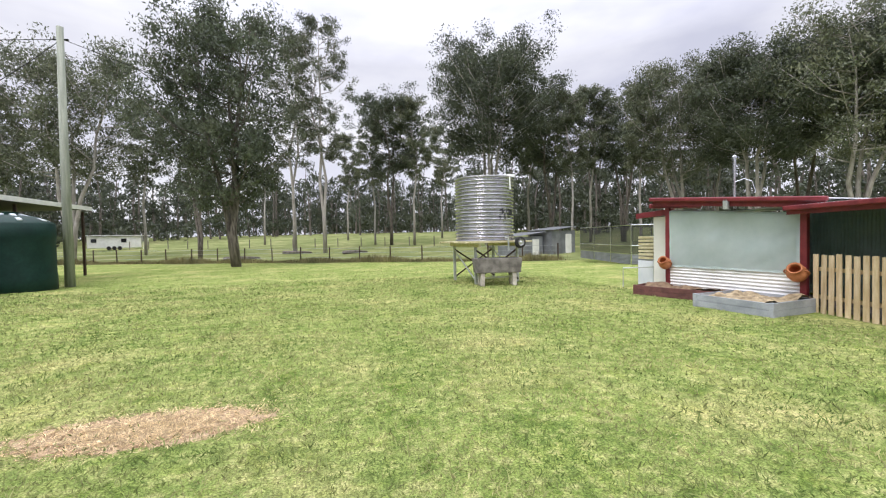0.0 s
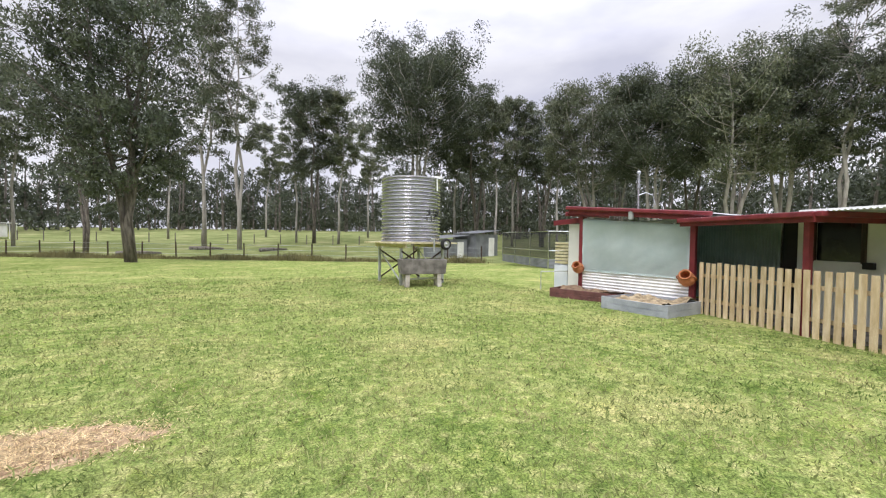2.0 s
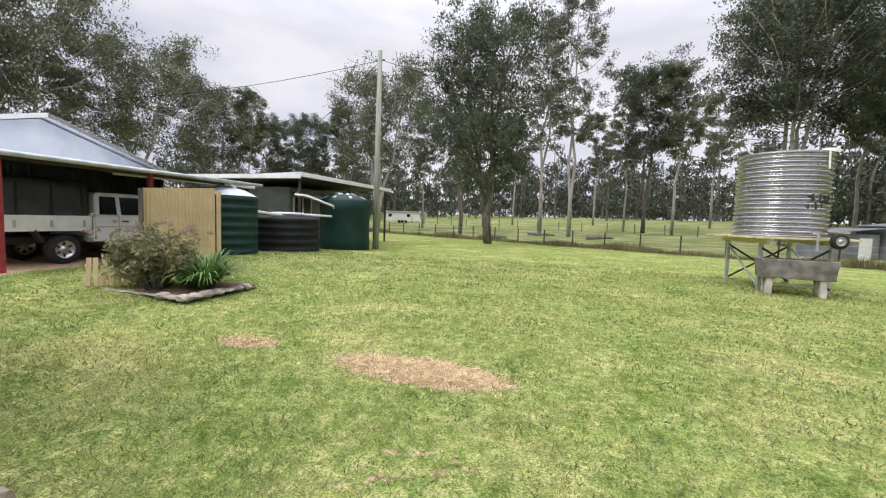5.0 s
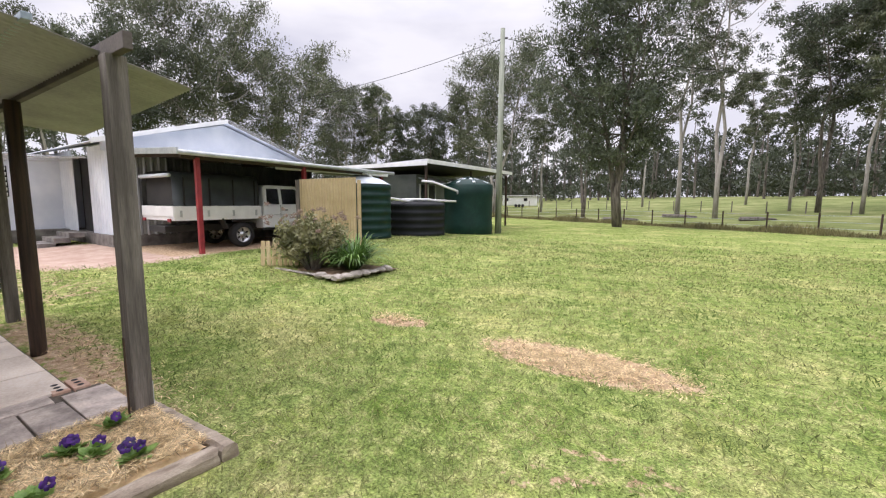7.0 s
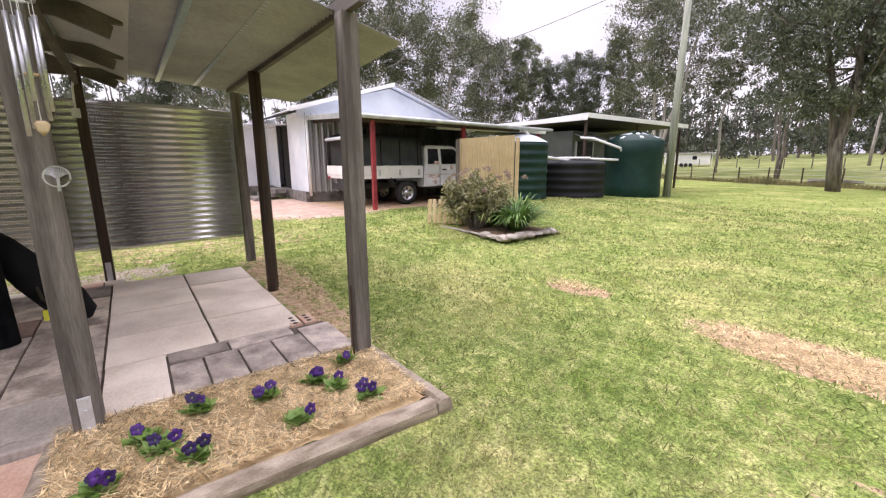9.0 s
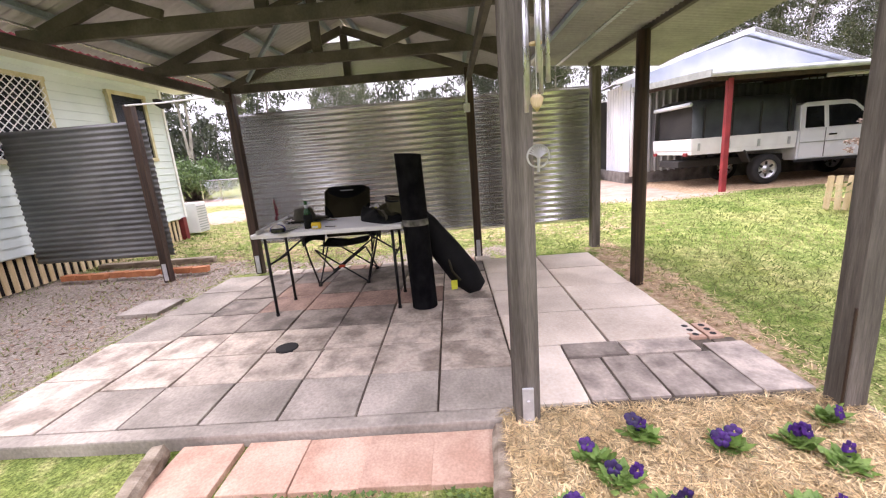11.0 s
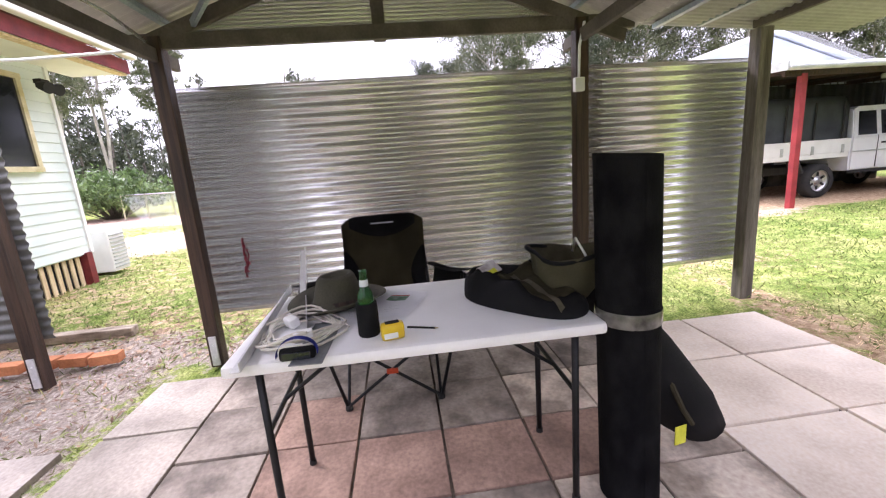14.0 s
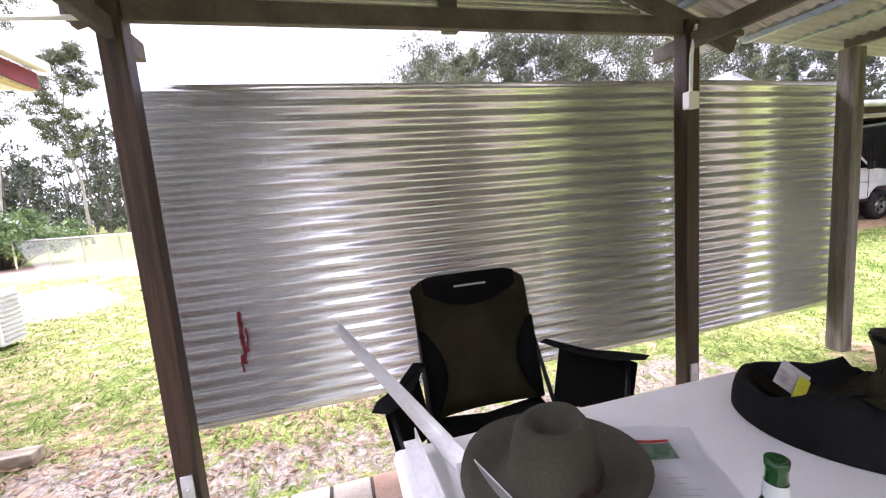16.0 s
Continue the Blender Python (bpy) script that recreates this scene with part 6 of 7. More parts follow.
bm = lathe([(0.0, -0.04), (0.02, -0.015), (0.028, 0.012), (0.014, 0.026), (0.0, 0.02)], 14)
for v in bm.verts:
    v.co.x *= 0.25
part("heart", bm, PICKET, chime, "pale wooden heart", True)
part("string", tube([(0, 0, 0.5), (0, 0, 0.0)], 0.0015, 4), WHITE, chime)
orn = thing("tree_ornament", (-3.265, -0.09, 1.39), 0, "round silver tree-of-life ornament on the post", "ornament")
part("ring", tube([(0, 0.045 * math.cos(a), 0.045 * math.sin(a)) for a in np.linspace(0, 6.28, 25)], 0.004, 6), ALLOY, orn)
part("stem", tube([(0, 0, -0.065), (0, 0.002, 0.0)], 0.006, 6), ALLOY, orn)
for k in range(11):
    a = radians(20 + 14 * k)
    part("twig", tube([(0, 0, -0.01), (0, 0.02 * math.cos(a) + 0.003, 0.02 * math.sin(a)), (0, 0.043 * math.cos(a), 0.043 * math.sin(a))], 0.0028, 4), ALLOY, orn)

# ---- folding table and what lies on it ----
TT = 0.87
PLASTIC = material("white_grey_plastic", (0.77, 0.77, 0.765), (0.84, 0.84, 0.835), 3, 0.45, bump=0.12, fine=120, fine_mix=0.12)
BLACK_STEEL = material("black_steel_tube", (0.01, 0.01, 0.011), (0.018, 0.018, 0.02), 8, 0.45, 0.2, bump=0.05, spec=0.3)
table = thing("folding_table", (-5.44, -1.6, 0.07), 0, "white plastic folding table with black steel legs", "table")
TZ = TT - 0.07
part("tabletop", box((0.77, 1.36, 0.045), (0, 0, TZ - 0.0225), 0.018), PLASTIC, table)
for s in (-1, 1):
    for x in (-0.13, 0.32):
        part("leg", tube([(x, s * 0.58, 0), (x, s * 0.58, TZ - 0.045)], 0.014, 10), BLACK_STEEL, table, smooth=True)
        part("foot", tube([(x, s * 0.58, 0), (x, s * 0.58, 0.025)], 0.017, 10), RUBBER, table)
    part("crossbar", tube([(-0.13, s * 0.58, 0.5), (0.32, s * 0.58, 0.5)], 0.01, 8), BLACK_STEEL, table)
    part("strut", tube([(0.1, s * 0.58, 0.5), (0.1, s * 0.22, TZ - 0.045)], 0.009, 8), BLACK_STEEL, table)
    part("apron", bar((-0.33, s * 0.63, TZ - 0.05), (0.33, s * 0.63, TZ - 0.05), 0.02, 0.025), BLACK_STEEL, table)

OLIVE = material("olive_canvas", (0.035, 0.031, 0.018), (0.058, 0.05, 0.03), 5, 0.85, fine=200, bump=0.3, spec=0.2)
BLACK_CLOTH = material("black_polyester", (0.006, 0.006, 0.007), (0.013, 0.013, 0.014), 5, 0.85, fine=200, bump=0.3, spec=0.2)
chair = thing("camp_chair", (-6.3, -1.77, 0.07), 0, "olive and black folding camp chair behind the table", "chair")


def cloth(pts_rows, thick=0.02):
    bm = bmesh.new()
    rows_ = [[bm.verts.new(p) for p in r] for r in pts_rows]
    for a, b in zip(rows_, rows_[1:]):
        for i in range(len(a) - 1):
            bm.faces.new((a[i], a[i + 1], b[i + 1], b[i]))
    bmesh.ops.solidify(bm, geom=bm.faces[:], thickness=thick)
    return bm


def back_at(u, s):
    """The chair's back, u across from -1 to 1 and s up from 0 to 1."""
    half = 0.29 - 0.02 * (1 - s)
    round_ = 0.05 * max(0, abs(u) - 0.75) / 0.25 * (s > 0.85)
    return Vector((-0.16 - 0.2 * s - 0.03 * (1 - u * u), u * half, 0.48 + 0.6 * s - round_ * (s - 0.85) / 0.15))


part("backrest", cloth([[back_at(u, s) for u in np.linspace(-1, 1, 13)] for s in np.linspace(0, 1, 11)]), OLIVE, chair, "olive padded back", True)
front = Vector((0.022, 0, 0.004))
part("head_panel", cloth([[back_at(u, 1 - 0.002 - k * (0.05 + 0.2 * (1 - u * u))) + front for u in np.linspace(-0.8, 0.8, 11)] for k in np.linspace(0, 1, 4)], 0.006), BLACK_CLOTH, chair, "black curved head panel", True)
for s_ in (-1, 1):
    part("side_panel", cloth([[back_at(s_ * (1 - k * (0.08 + 0.3 * math.sin(math.pi * min(1, s / 0.62)))), s) + front for k in np.linspace(0, 1, 4)] for s in np.linspace(0.02, 0.62, 8)], 0.006), BLACK_CLOTH, chair, "black side panel", True)
part("lettering", cloth([[back_at(u, s) + front * 1.6 for u in np.linspace(-0.28, 0.28, 3)] for s in (0.895, 0.91)], 0.002), WHITE_SHEET, chair, "pale unreadable lettering band")
part("seat", cloth([[(0.3 - 0.5 * k, u * 0.27, 0.44 + 0.03 * abs(u) - 0.03 * math.sin(math.pi * k)) for u in np.linspace(-1, 1, 9)] for k in np.linspace(0, 1, 7)], 0.03), BLACK_CLOTH, chair, "black padded seat", True)
for s_ in (-1, 1):
    part("back_pole", tube([(0.0, s_ * 0.3, 0.3), (-0.22, s_ * 0.28, 0.7), (-0.395, s_ * 0.265, 1.04)], 0.011, 8), BLACK_STEEL, chair, smooth=True)
    arm = [Vector((-0.2, s_ * 0.3, 0.74)), Vector((0.0, s_ * 0.4, 0.735)), Vector((0.12, s_ * 0.47, 0.75)), Vector((0.23, s_ * 0.52, 0.775))]
    part("armrest", cloth([[p + Vector((-0.6, s_ * 1.0, 0)).normalized() * w * q for q in (-1, -0.4, 0.4, 1)] for p, w in zip(arm, (0.03, 0.04, 0.055, 0.03))], 0.026), BLACK_CLOTH, chair, "black padded armrest", True)
    part("arm_pole", tube([(0.17, s_ * 0.48, 0.74), (0.26, s_ * 0.38, 0.35), (0.3, s_ * 0.28, 0.0)], 0.011, 8), BLACK_STEEL, chair, smooth=True)
    part("arm_pocket", cloth([[(0.2 - 0.3 * k, s_ * (0.5 - 0.17 * k - 0.05 * z + 0.03 * math.sin(3.1 * k)), 0.745 - (0.3 - 0.05 * math.sin(3.1 * k)) * z) for k in np.linspace(0, 1, 7)] for z in np.linspace(0, 1, 5)], 0.025), BLACK_CLOTH, chair, "black hanging side pocket", True)
    for x0, x1 in ((0.3, -0.3), (-0.3, 0.3)):
        part("cross_leg", tube([(x0, s_ * 0.28, 0.02), (x1 * 0.9, s_ * 0.29, 0.42)], 0.01, 8), BLACK_STEEL, chair)
    part("cross_leg", tube([(0.3, s_ * 0.28, 0.02), (0.28, -s_ * 0.28, 0.42)], 0.01, 8), BLACK_STEEL, chair)
    part("cross_leg", tube([(-0.3, s_ * 0.28, 0.02), (-0.28, -s_ * 0.28, 0.42)], 0.01, 8), BLACK_STEEL, chair)
    for x in (-0.3, 0.3):
        part("foot", lathe([(0.0, 0), (0.022, 0), (0.022, 0.02), (0.012, 0.03), (0, 0.03)], 10, (x, s_ * 0.28, 0)), RUBBER, chair)
part("hinge", box((0.03, 0.07, 0.03), (0.3, 0, 0.22), 0.008), material("orange_plastic", (0.5, 0.05, 0.01), (0.6, 0.08, 0.02), 5, 0.5), chair, "orange hinge block")

roll = thing("shade_cloth_roll", (-5.13, -0.785, 0.074), 0, "tall roll of black shade mesh standing on end", "roll")
MESH_BLACK = material("black_woven_mesh", (0.004, 0.004, 0.005), (0.012, 0.012, 0.013), 14, 0.8, fine=300, stretch=(1, 1, 0.6), bump=0.4, spec=0.05)
bm = bmesh.new()
lean = Vector((0.0, -0.035, 0))
turns = []
for k in range(97):
    a = 2 * math.pi * k / 32
    r = 0.117 - 0.003 * k / 32
    turns.append((r * math.cos(a), r * math.sin(a)))
lo = [bm.verts.new((x, y, 0)) for x, y in turns]
hi = [bm.verts.new((x + lean.x, y + lean.y, 1.39 - 0.01 * math.sin(i * 0.2))) for i, (x, y) in enumerate(turns)]
for i in range(len(lo) - 1):
    bm.faces.new((lo[i], lo[i + 1], hi[i + 1], hi[i]))
part("mesh_layer", bm, MESH_BLACK, roll, smooth=True)
part("core", tube([(0, 0, 0.0), (lean.x, lean.y, 1.38)], 0.103, 24), BLACK_CLOTH, roll, smooth=True)
TAPE = material("clear_packing_tape", (0.05, 0.048, 0.044), (0.2, 0.19, 0.17), 10, 0.1, 0.0, bump=0.3, fine=30)
part("tape_band", lathe([(0.1195, 0.0), (0.1205, 0.002), (0.1205, 0.055), (0.1195, 0.057)], 32, (0, -0.02, 0.77)), TAPE, roll, "shiny packing tape band", True)

sack = thing("chair_bag", (-5.37, -0.34, 0.07), 0, "long black chair bag leaning on the table", "bag")
bm = tube([(-0.06, -0.5, 0.9), (-0.05, -0.4, 0.72), (-0.02, -0.22, 0.45), (0.0, -0.04, 0.2), (0.01, 0.06, 0.08), (0.01, 0.08, 0.04)], [0.05, 0.12, 0.15, 0.15, 0.1, 0.02], 16)
for v in bm.verts:
    v.co += Vector(noise.noise_vector(v.co * 6)) * 0.015
    v.co.z = max(v.co.z, 0.004)
part("body", bm, BLACK_CLOTH, sack, smooth=True)
part("tag", box((0.004, 0.06, 0.09), (0.16, -0.16, 0.16), 0.001, (0, 0, 10)), material("yellow_tag", (0.6, 0.62, 0.03), (0.7, 0.7, 0.06), 9, 0.5), sack, "yellow swing tag")
part("strap", tube([(0.12, -0.2, 0.42), (0.18, -0.17, 0.3), (0.15, -0.1, 0.2)], 0.012, 6), OLIVE, sack)

duffel = thing("duffel_bag", (-5.39, -1.13, TT), 0, "slumped black and olive duffel bag on the table", "bag")


BAG_OLIVE = material("bag_olive_canvas", (0.055, 0.05, 0.03), (0.09, 0.08, 0.048), 5, 0.85, fine=200, bump=0.3, spec=0.2)


def duffel_top(u, v):
    """The slumped bag's height over its length u and width v, both from -1 to 1: a sunken open end with a thick rim, then a low full belly."""
    r = max(0.0, 1 - (u * u + v * v) ** 1.7) ** 0.42
    mouth = math.hypot((u + 0.5) / 0.46, v / 0.86)
    rim = 0.055 * math.exp(-((mouth - 0.95) / 0.22) ** 2) * (1.25 if u < -0.3 else 0.7)
    pit = -0.085 * max(0.0, 1 - mouth ** 2)
    crease = 0.042 * noise.noise((u * 2.6, v * 2.2, 3)) + 0.016 * noise.noise((u * 6, v * 5, 9))
    return max(0.004, (0.092 - 0.035 * u + 1.25 * rim + 1.0 * pit + crease) * r)


DUFFEL_L, DUFFEL_W, DUFFEL_TURN = 0.32, 0.195, radians(24)


def duffel_at(u, v, up=0.0):
    x, y = u * DUFFEL_L, v * DUFFEL_W * (1 - 0.1 * u) + 0.02 * math.sin(u * 3)
    return Vector((x * math.cos(DUFFEL_TURN) - y * math.sin(DUFFEL_TURN) - 0.03, x * math.sin(DUFFEL_TURN) + y * math.cos(DUFFEL_TURN) + 0.005, duffel_top(u, v) + up))


def duffel_patch(u0, u1, v0, v1, n, up, thick):
    return cloth([[duffel_at(u, v, up) for v in np.linspace(v0(u), v1(u), n)] for u in np.linspace(u0, u1, n * 2)], thick)


bm = bmesh.new()
rows_ = [[bm.verts.new(duffel_at(math.sin(u) * math.sqrt(1 - math.sin(v) ** 2 / 2), math.sin(v) * math.sqrt(1 - math.sin(u) ** 2 / 2))) for v in np.linspace(-1.571, 1.571, 33)] for u in np.linspace(-1.571, 1.571, 49)]
base = [[bm.verts.new((q.co.x, q.co.y, 0.001)) for q in r] for r in rows_]
for grid_, flip in ((rows_, False), (base, True)):
    for a, b in zip(grid_, grid_[1:]):
        for i in range(len(a) - 1):
            f = (a[i], b[i], b[i + 1], a[i + 1])
            bm.faces.new(f[::-1] if flip else f)
for top_, low_ in ((rows_[0], base[0]), (rows_[-1], base[-1]), ([r[0] for r in rows_], [r[0] for r in base]), ([r[-1] for r in rows_], [r[-1] for r in base])):
    for i in range(len(top_) - 1):
        bm.faces.new((top_[i], top_[i + 1], low_[i + 1], low_[i]))
bmesh.ops.recalc_face_normals(bm, faces=bm.faces[:])
part("body", bm, BLACK_CLOTH, duffel, "slumped black body with a thick rim", True)
part("top_panel", duffel_patch(-0.86, 0.72, lambda u: -0.12 - 0.42 * math.sqrt(1 - u * u) * (u > -0.45), lambda u: 0.06 + 0.2 * u + 0.5 * math.sqrt(1 - u * u), 14, 0.005, 0.005), BAG_OLIVE, duffel, "olive canvas panel", True)
part("inner_flap", duffel_patch(-0.62, -0.12, lambda u: -0.5, lambda u: 0.02, 8, 0.012, 0.006), BAG_OLIVE, duffel, "olive flap folded inside", True)
part("strap", duffel_patch(-0.35, 0.9, lambda u: -0.34 - 0.1 * u * u, lambda u: -0.22 - 0.1 * u * u, 6, 0.012, 0.004), material("grey_olive_webbing", (0.12, 0.105, 0.07), (0.18, 0.16, 0.11), 9, 0.8), duffel, "olive webbing strap", True)
card = part("label_card", box((0.07, 0.1, 0.003), duffel_at(-0.55, -0.15, 0.085), 0.001, (20, 35, 35)), material("printed_card", (0.45, 0.42, 0.42), (0.62, 0.6, 0.6), 22, 0.3), duffel, "printed swing card")
part("card_band", box((0.026, 0.1, 0.003), duffel_at(-0.48, -0.28, 0.069), 0.001, (20, 35, 35)), bpy.data.materials["yellow_tag"], card, "yellow band")
part("carry_ring", tube([duffel_at(-0.2, 0.0, 0.03) + Vector((0.016 * math.cos(a), 0.016 * math.sin(a), 0.006 * math.sin(a))) for a in np.linspace(0, 6.28, 15)], 0.003, 6), BLACK_STEEL, duffel, smooth=True)
pouch = thing("drawstring_bag", (-5.4, -0.94, TT), 25, "open olive drawstring bag on the table", "bag")
bm = lathe([(0.0, 0.002), (0.1, 0.002), (0.125, 0.05), (0.13, 0.11), (0.138, 0.17), (0.15, 0.205), (0.142, 0.208), (0.128, 0.17), (0.115, 0.1), (0.0, 0.06)], 40)
for v in bm.verts:
    a = math.atan2(v.co.y, v.co.x)
    rise = v.co.z / 0.2
    v.co.x *= 1 + rise * (0.06 * math.sin(5 * a + 1) + 0.03 * math.sin(11 * a))
    v.co.y *= 1.08 + rise * (0.06 * math.sin(5 * a + 1) + 0.03 * math.sin(11 * a))
    v.co += Vector(noise.noise_vector(v.co * 8)) * 0.014
    v.co.z = max(v.co.z + 0.02 * rise * math.sin(2 * a), 0.002)
part("body", bm, BAG_OLIVE, pouch, smooth=True)
part("hem", tube([((0.148 + 0.012 * math.sin(5 * a + 1)) * math.cos(a), (0.158 + 0.012 * math.sin(5 * a + 1)) * math.sin(a), 0.2 + 0.02 * math.sin(2 * a)) for a in np.linspace(0, 6.28, 40)], 0.009, 6), BLACK_CLOTH, pouch, "black gathered hem", True)
part("cord", tube([(0.13, -0.02, 0.2), (0.09, -0.02, 0.25), (0.06, 0.0, 0.262), (0.03, 0.03, 0.25), (0.0, 0.05, 0.19)], 0.005, 6), WHITE, pouch, "white draw cord", True)

bottle = thing("beer_bottle", (-5.205, -1.79, TT), 0, "green glass bottle in a black foam cooler", "bottle")
BOTTLE = material("green_glass", (0.01, 0.1, 0.02), (0.02, 0.16, 0.035), 4, 0.06, bump=0, fine_mix=0.05)
BOTTLE.node_tree.nodes["Principled BSDF"].inputs["Transmission Weight"].default_value = 0.6
part("glass", lathe([(0.0, 0.005), (0.03, 0.005), (0.031, 0.14), (0.028, 0.16), (0.015, 0.19), (0.0135, 0.235), (0.0155, 0.24), (0.0155, 0.25), (0.012, 0.25), (0.0, 0.24)], 24), BOTTLE, bottle, smooth=True)
part("cooler", lathe([(0.0, 0.0), (0.038, 0.0), (0.041, 0.006), (0.04, 0.12), (0.038, 0.128), (0.032, 0.128)], 24), BLACK_CLOTH, bottle, "black foam cooler", True)
part("neck_label", lathe([(0.0165, 0.19), (0.0153, 0.215)], 20), WHITE_SHEET, bottle, "pale neck label", True)
tape = thing("tape_measure", (-5.14, -1.70, TT), 12, "yellow tape measure lying on the table", "tape measure")
YELLOW = material("yellow_plastic", (0.68, 0.46, 0.01), (0.75, 0.53, 0.02), 6, 0.4, bump=0.03, fine_mix=0.1)
part("case", box((0.045, 0.085, 0.062), (0, 0, 0.031), 0.014), YELLOW, tape, smooth=True)
part("label", box((0.003, 0.05, 0.02), (0.0235, -0.01, 0.02)), WHITE, tape, "white printed label")
part("button", box((0.022, 0.05, 0.004), (0, 0, 0.063), 0.001), DARK, tape, "dark top panel")
pen_ = thing("pencil", (-5.2, -1.59, TT + 0.004), 70, "dark pencil lying on the table", "pencil")
part("shaft", tube([(-0.06, 0, 0), (0.05, 0, 0)], 0.0038, 6), DARK, pen_)
part("tip", tube([(0.05, 0, 0), (0.065, 0, 0)], [0.0038, 0.0005], 6), PICKET, pen_)
PAPER = material("white_paper", (0.82, 0.82, 0.84), (0.9, 0.9, 0.91), 6, 0.7, bump=0, fine_mix=0.05)


def paper_z(u, w, k):
    return 0.008 + 0.006 * noise.noise((u * 1.6, w * 1.6, k)) + 0.05 * max(0, w - 0.55) ** 2 + 0.03 * max(0, -u - 0.5) ** 2


def on_paper(u0, u1, w0, w1, k):
    """A printed patch that follows the lie of the sheet."""
    return cloth([[(0.105 * u, 0.148 * w, paper_z(u, w, k) + 0.0016) for u in np.linspace(u0, u1, 5)] for w in np.linspace(w0, w1, 5)], 0.0006)


GREEN_INK = material("printed_green", (0.02, 0.16, 0.05), (0.3, 0.38, 0.3), 40, 0.5)
RED_INK = material("printed_red", (0.5, 0.04, 0.03), (0.6, 0.08, 0.06), 40, 0.5)
GREY_INK = material("printed_grey", (0.5, 0.5, 0.52), (0.6, 0.6, 0.62), 40, 0.6)
for k, (x, y, t_) in enumerate(((-5.5, -1.69, 68), (-5.47, -1.83, 100), (-5.5, -2.07, 80))):
    p_ = thing("paper_sheet", (x, y, TT + 0.001 + 0.003 * k), t_, "white printed paper lying on the table", "paper", "papers on the table")
    part("sheet", cloth([[(0.105 * u, 0.148 * w, paper_z(u, w, k)) for u in np.linspace(-1, 1, 12)] for w in np.linspace(-1, 1, 12)], 0.0012), PAPER, p_)
    for q in range(5):
        part("text_line", on_paper(-0.7, 0.1 + 0.3 * ((q * 7) % 3) / 2, -0.7 + q * 0.12, -0.688 + q * 0.12, k), GREY_INK, p_)
    if k == 0:
        part("print_block", on_paper(-0.6, 0.3, 0.2, 0.6, k), GREEN_INK, p_, "green printed picture")
        part("print_band", on_paper(-0.6, 0.3, 0.62, 0.68, k), RED_INK, p_, "red printed band")
hat = thing("felt_hat", (-5.56, -1.95, TT + 0.018), 35, "olive felt bush hat with a wide brim", "hat")
FELT = material("olive_felt", (0.045, 0.042, 0.028), (0.074, 0.069, 0.047), 6, 0.95, fine=150, bump=0.2)
bm = lathe([(0.0, 0.092), (0.022, 0.094), (0.04, 0.106), (0.055, 0.126), (0.068, 0.13), (0.08, 0.115), (0.09, 0.07), (0.098, 0.035), (0.104, 0.012), (0.13, 0.006), (0.165, 0.014), (0.196, 0.026), (0.198, 0.021), (0.165, 0.008), (0.13, 0.001), (0.1, 0.003)], 44)
for v in bm.verts:
    v.co.y *= 1.14
    v.co.z *= 1.05
    r = math.hypot(v.co.x, v.co.y)
    if r > 0.115:
        v.co.z += 0.024 * abs(v.co.x / r) ** 3 * (r - 0.115) / 0.08
    elif v.co.z > 0.05:
        lift_ = (v.co.z - 0.05) / 0.1
        pinch = max(0.0, v.co.y / 0.1) * lift_
        v.co.x *= 1 - 0.22 * pinch
        v.co.y *= 1 - 0.08 * lift_
        v.co.z += 0.012 * pinch
    v.co += Vector(noise.noise_vector(v.co * 7)) * 0.005
    v.co.z = max(v.co.z, 0.001)
part("hat_body", bm, FELT, hat, smooth=True)
part("hat_band", lathe([(0.1065, 0.016), (0.1035, 0.034)], 36), DARK_TIMBER, hat, "dark leather band", True)
cable = thing("extension_cable", (-5.27, -2.05, TT + 0.006), 0, "coiled white extension cable on the table", "cable")
pts = []
for k in range(170):
    a = 2 * math.pi * k / 24
    r = 0.142 + 0.018 * math.sin(k * 0.37) + 0.01 * math.sin(k * 1.3)
    pts.append((r * math.cos(a) * 1.04 + 0.015 * math.sin(k * 0.11), r * math.sin(a) * 0.96 + 0.02 * math.cos(k * 0.07), 0.01 + 0.045 * (0.5 + 0.5 * math.sin(k * 0.53)) * (k / 170)))
part("cord", tube(pts, 0.0048, 6), material("cream_cable", (0.62, 0.58, 0.5), (0.7, 0.66, 0.58), 5, 0.4, bump=0), cable, smooth=True)
for x, y, t_ in ((-0.05, -0.05, 40), (0.11, 0.03, 100)):
    part("plug", box((0.07, 0.042, 0.04), (x, y, 0.035), 0.012, (10, 0, t_)), PVC, cable, "white plug")
plate = thing("dark_sheet", (-5.2, -1.975, TT + 0.002), -3, "dark steel sheet lying under the cable", "sheet")
part("sheet", box((0.4, 0.11, 0.003), (0, 0, 0.0015), 0.0008), SHED_DARK, plate)
ALU = material("bare_aluminium", (0.62, 0.62, 0.62), (0.72, 0.72, 0.72), 9, 0.35, 0.7, bump=0.03)
for a, b, lab in (((-5.0, -2.205, TT + 0.004), (-5.8, -2.235, TT + 0.03), "long aluminium angle along the table edge"), ((-5.19, -2.03, TT + 0.016), (-6.98, -2.42, TT + 0.016), "long aluminium angle reaching past the table onto the armrest")):
    a, b = Vector(a), Vector(b)
    al = thing("aluminium_angle", a, 0, lab, "metal angle", "aluminium angles")
    bm = bar((0, 0, 0), b - a, 0.035, 0.003, 0)
    bar(Vector((0, 0.016, 0.016)), b - a + Vector((0, 0.016, 0.016)), 0.003, 0.035, 0, bm)
    part("angle", bm, ALU, al)
gog = thing("goggles", (-5.06, -2.02, TT), 0, "dark safety goggles with a blue strap", "goggles")
gog.scale = (0.8, 0.8, 0.8)
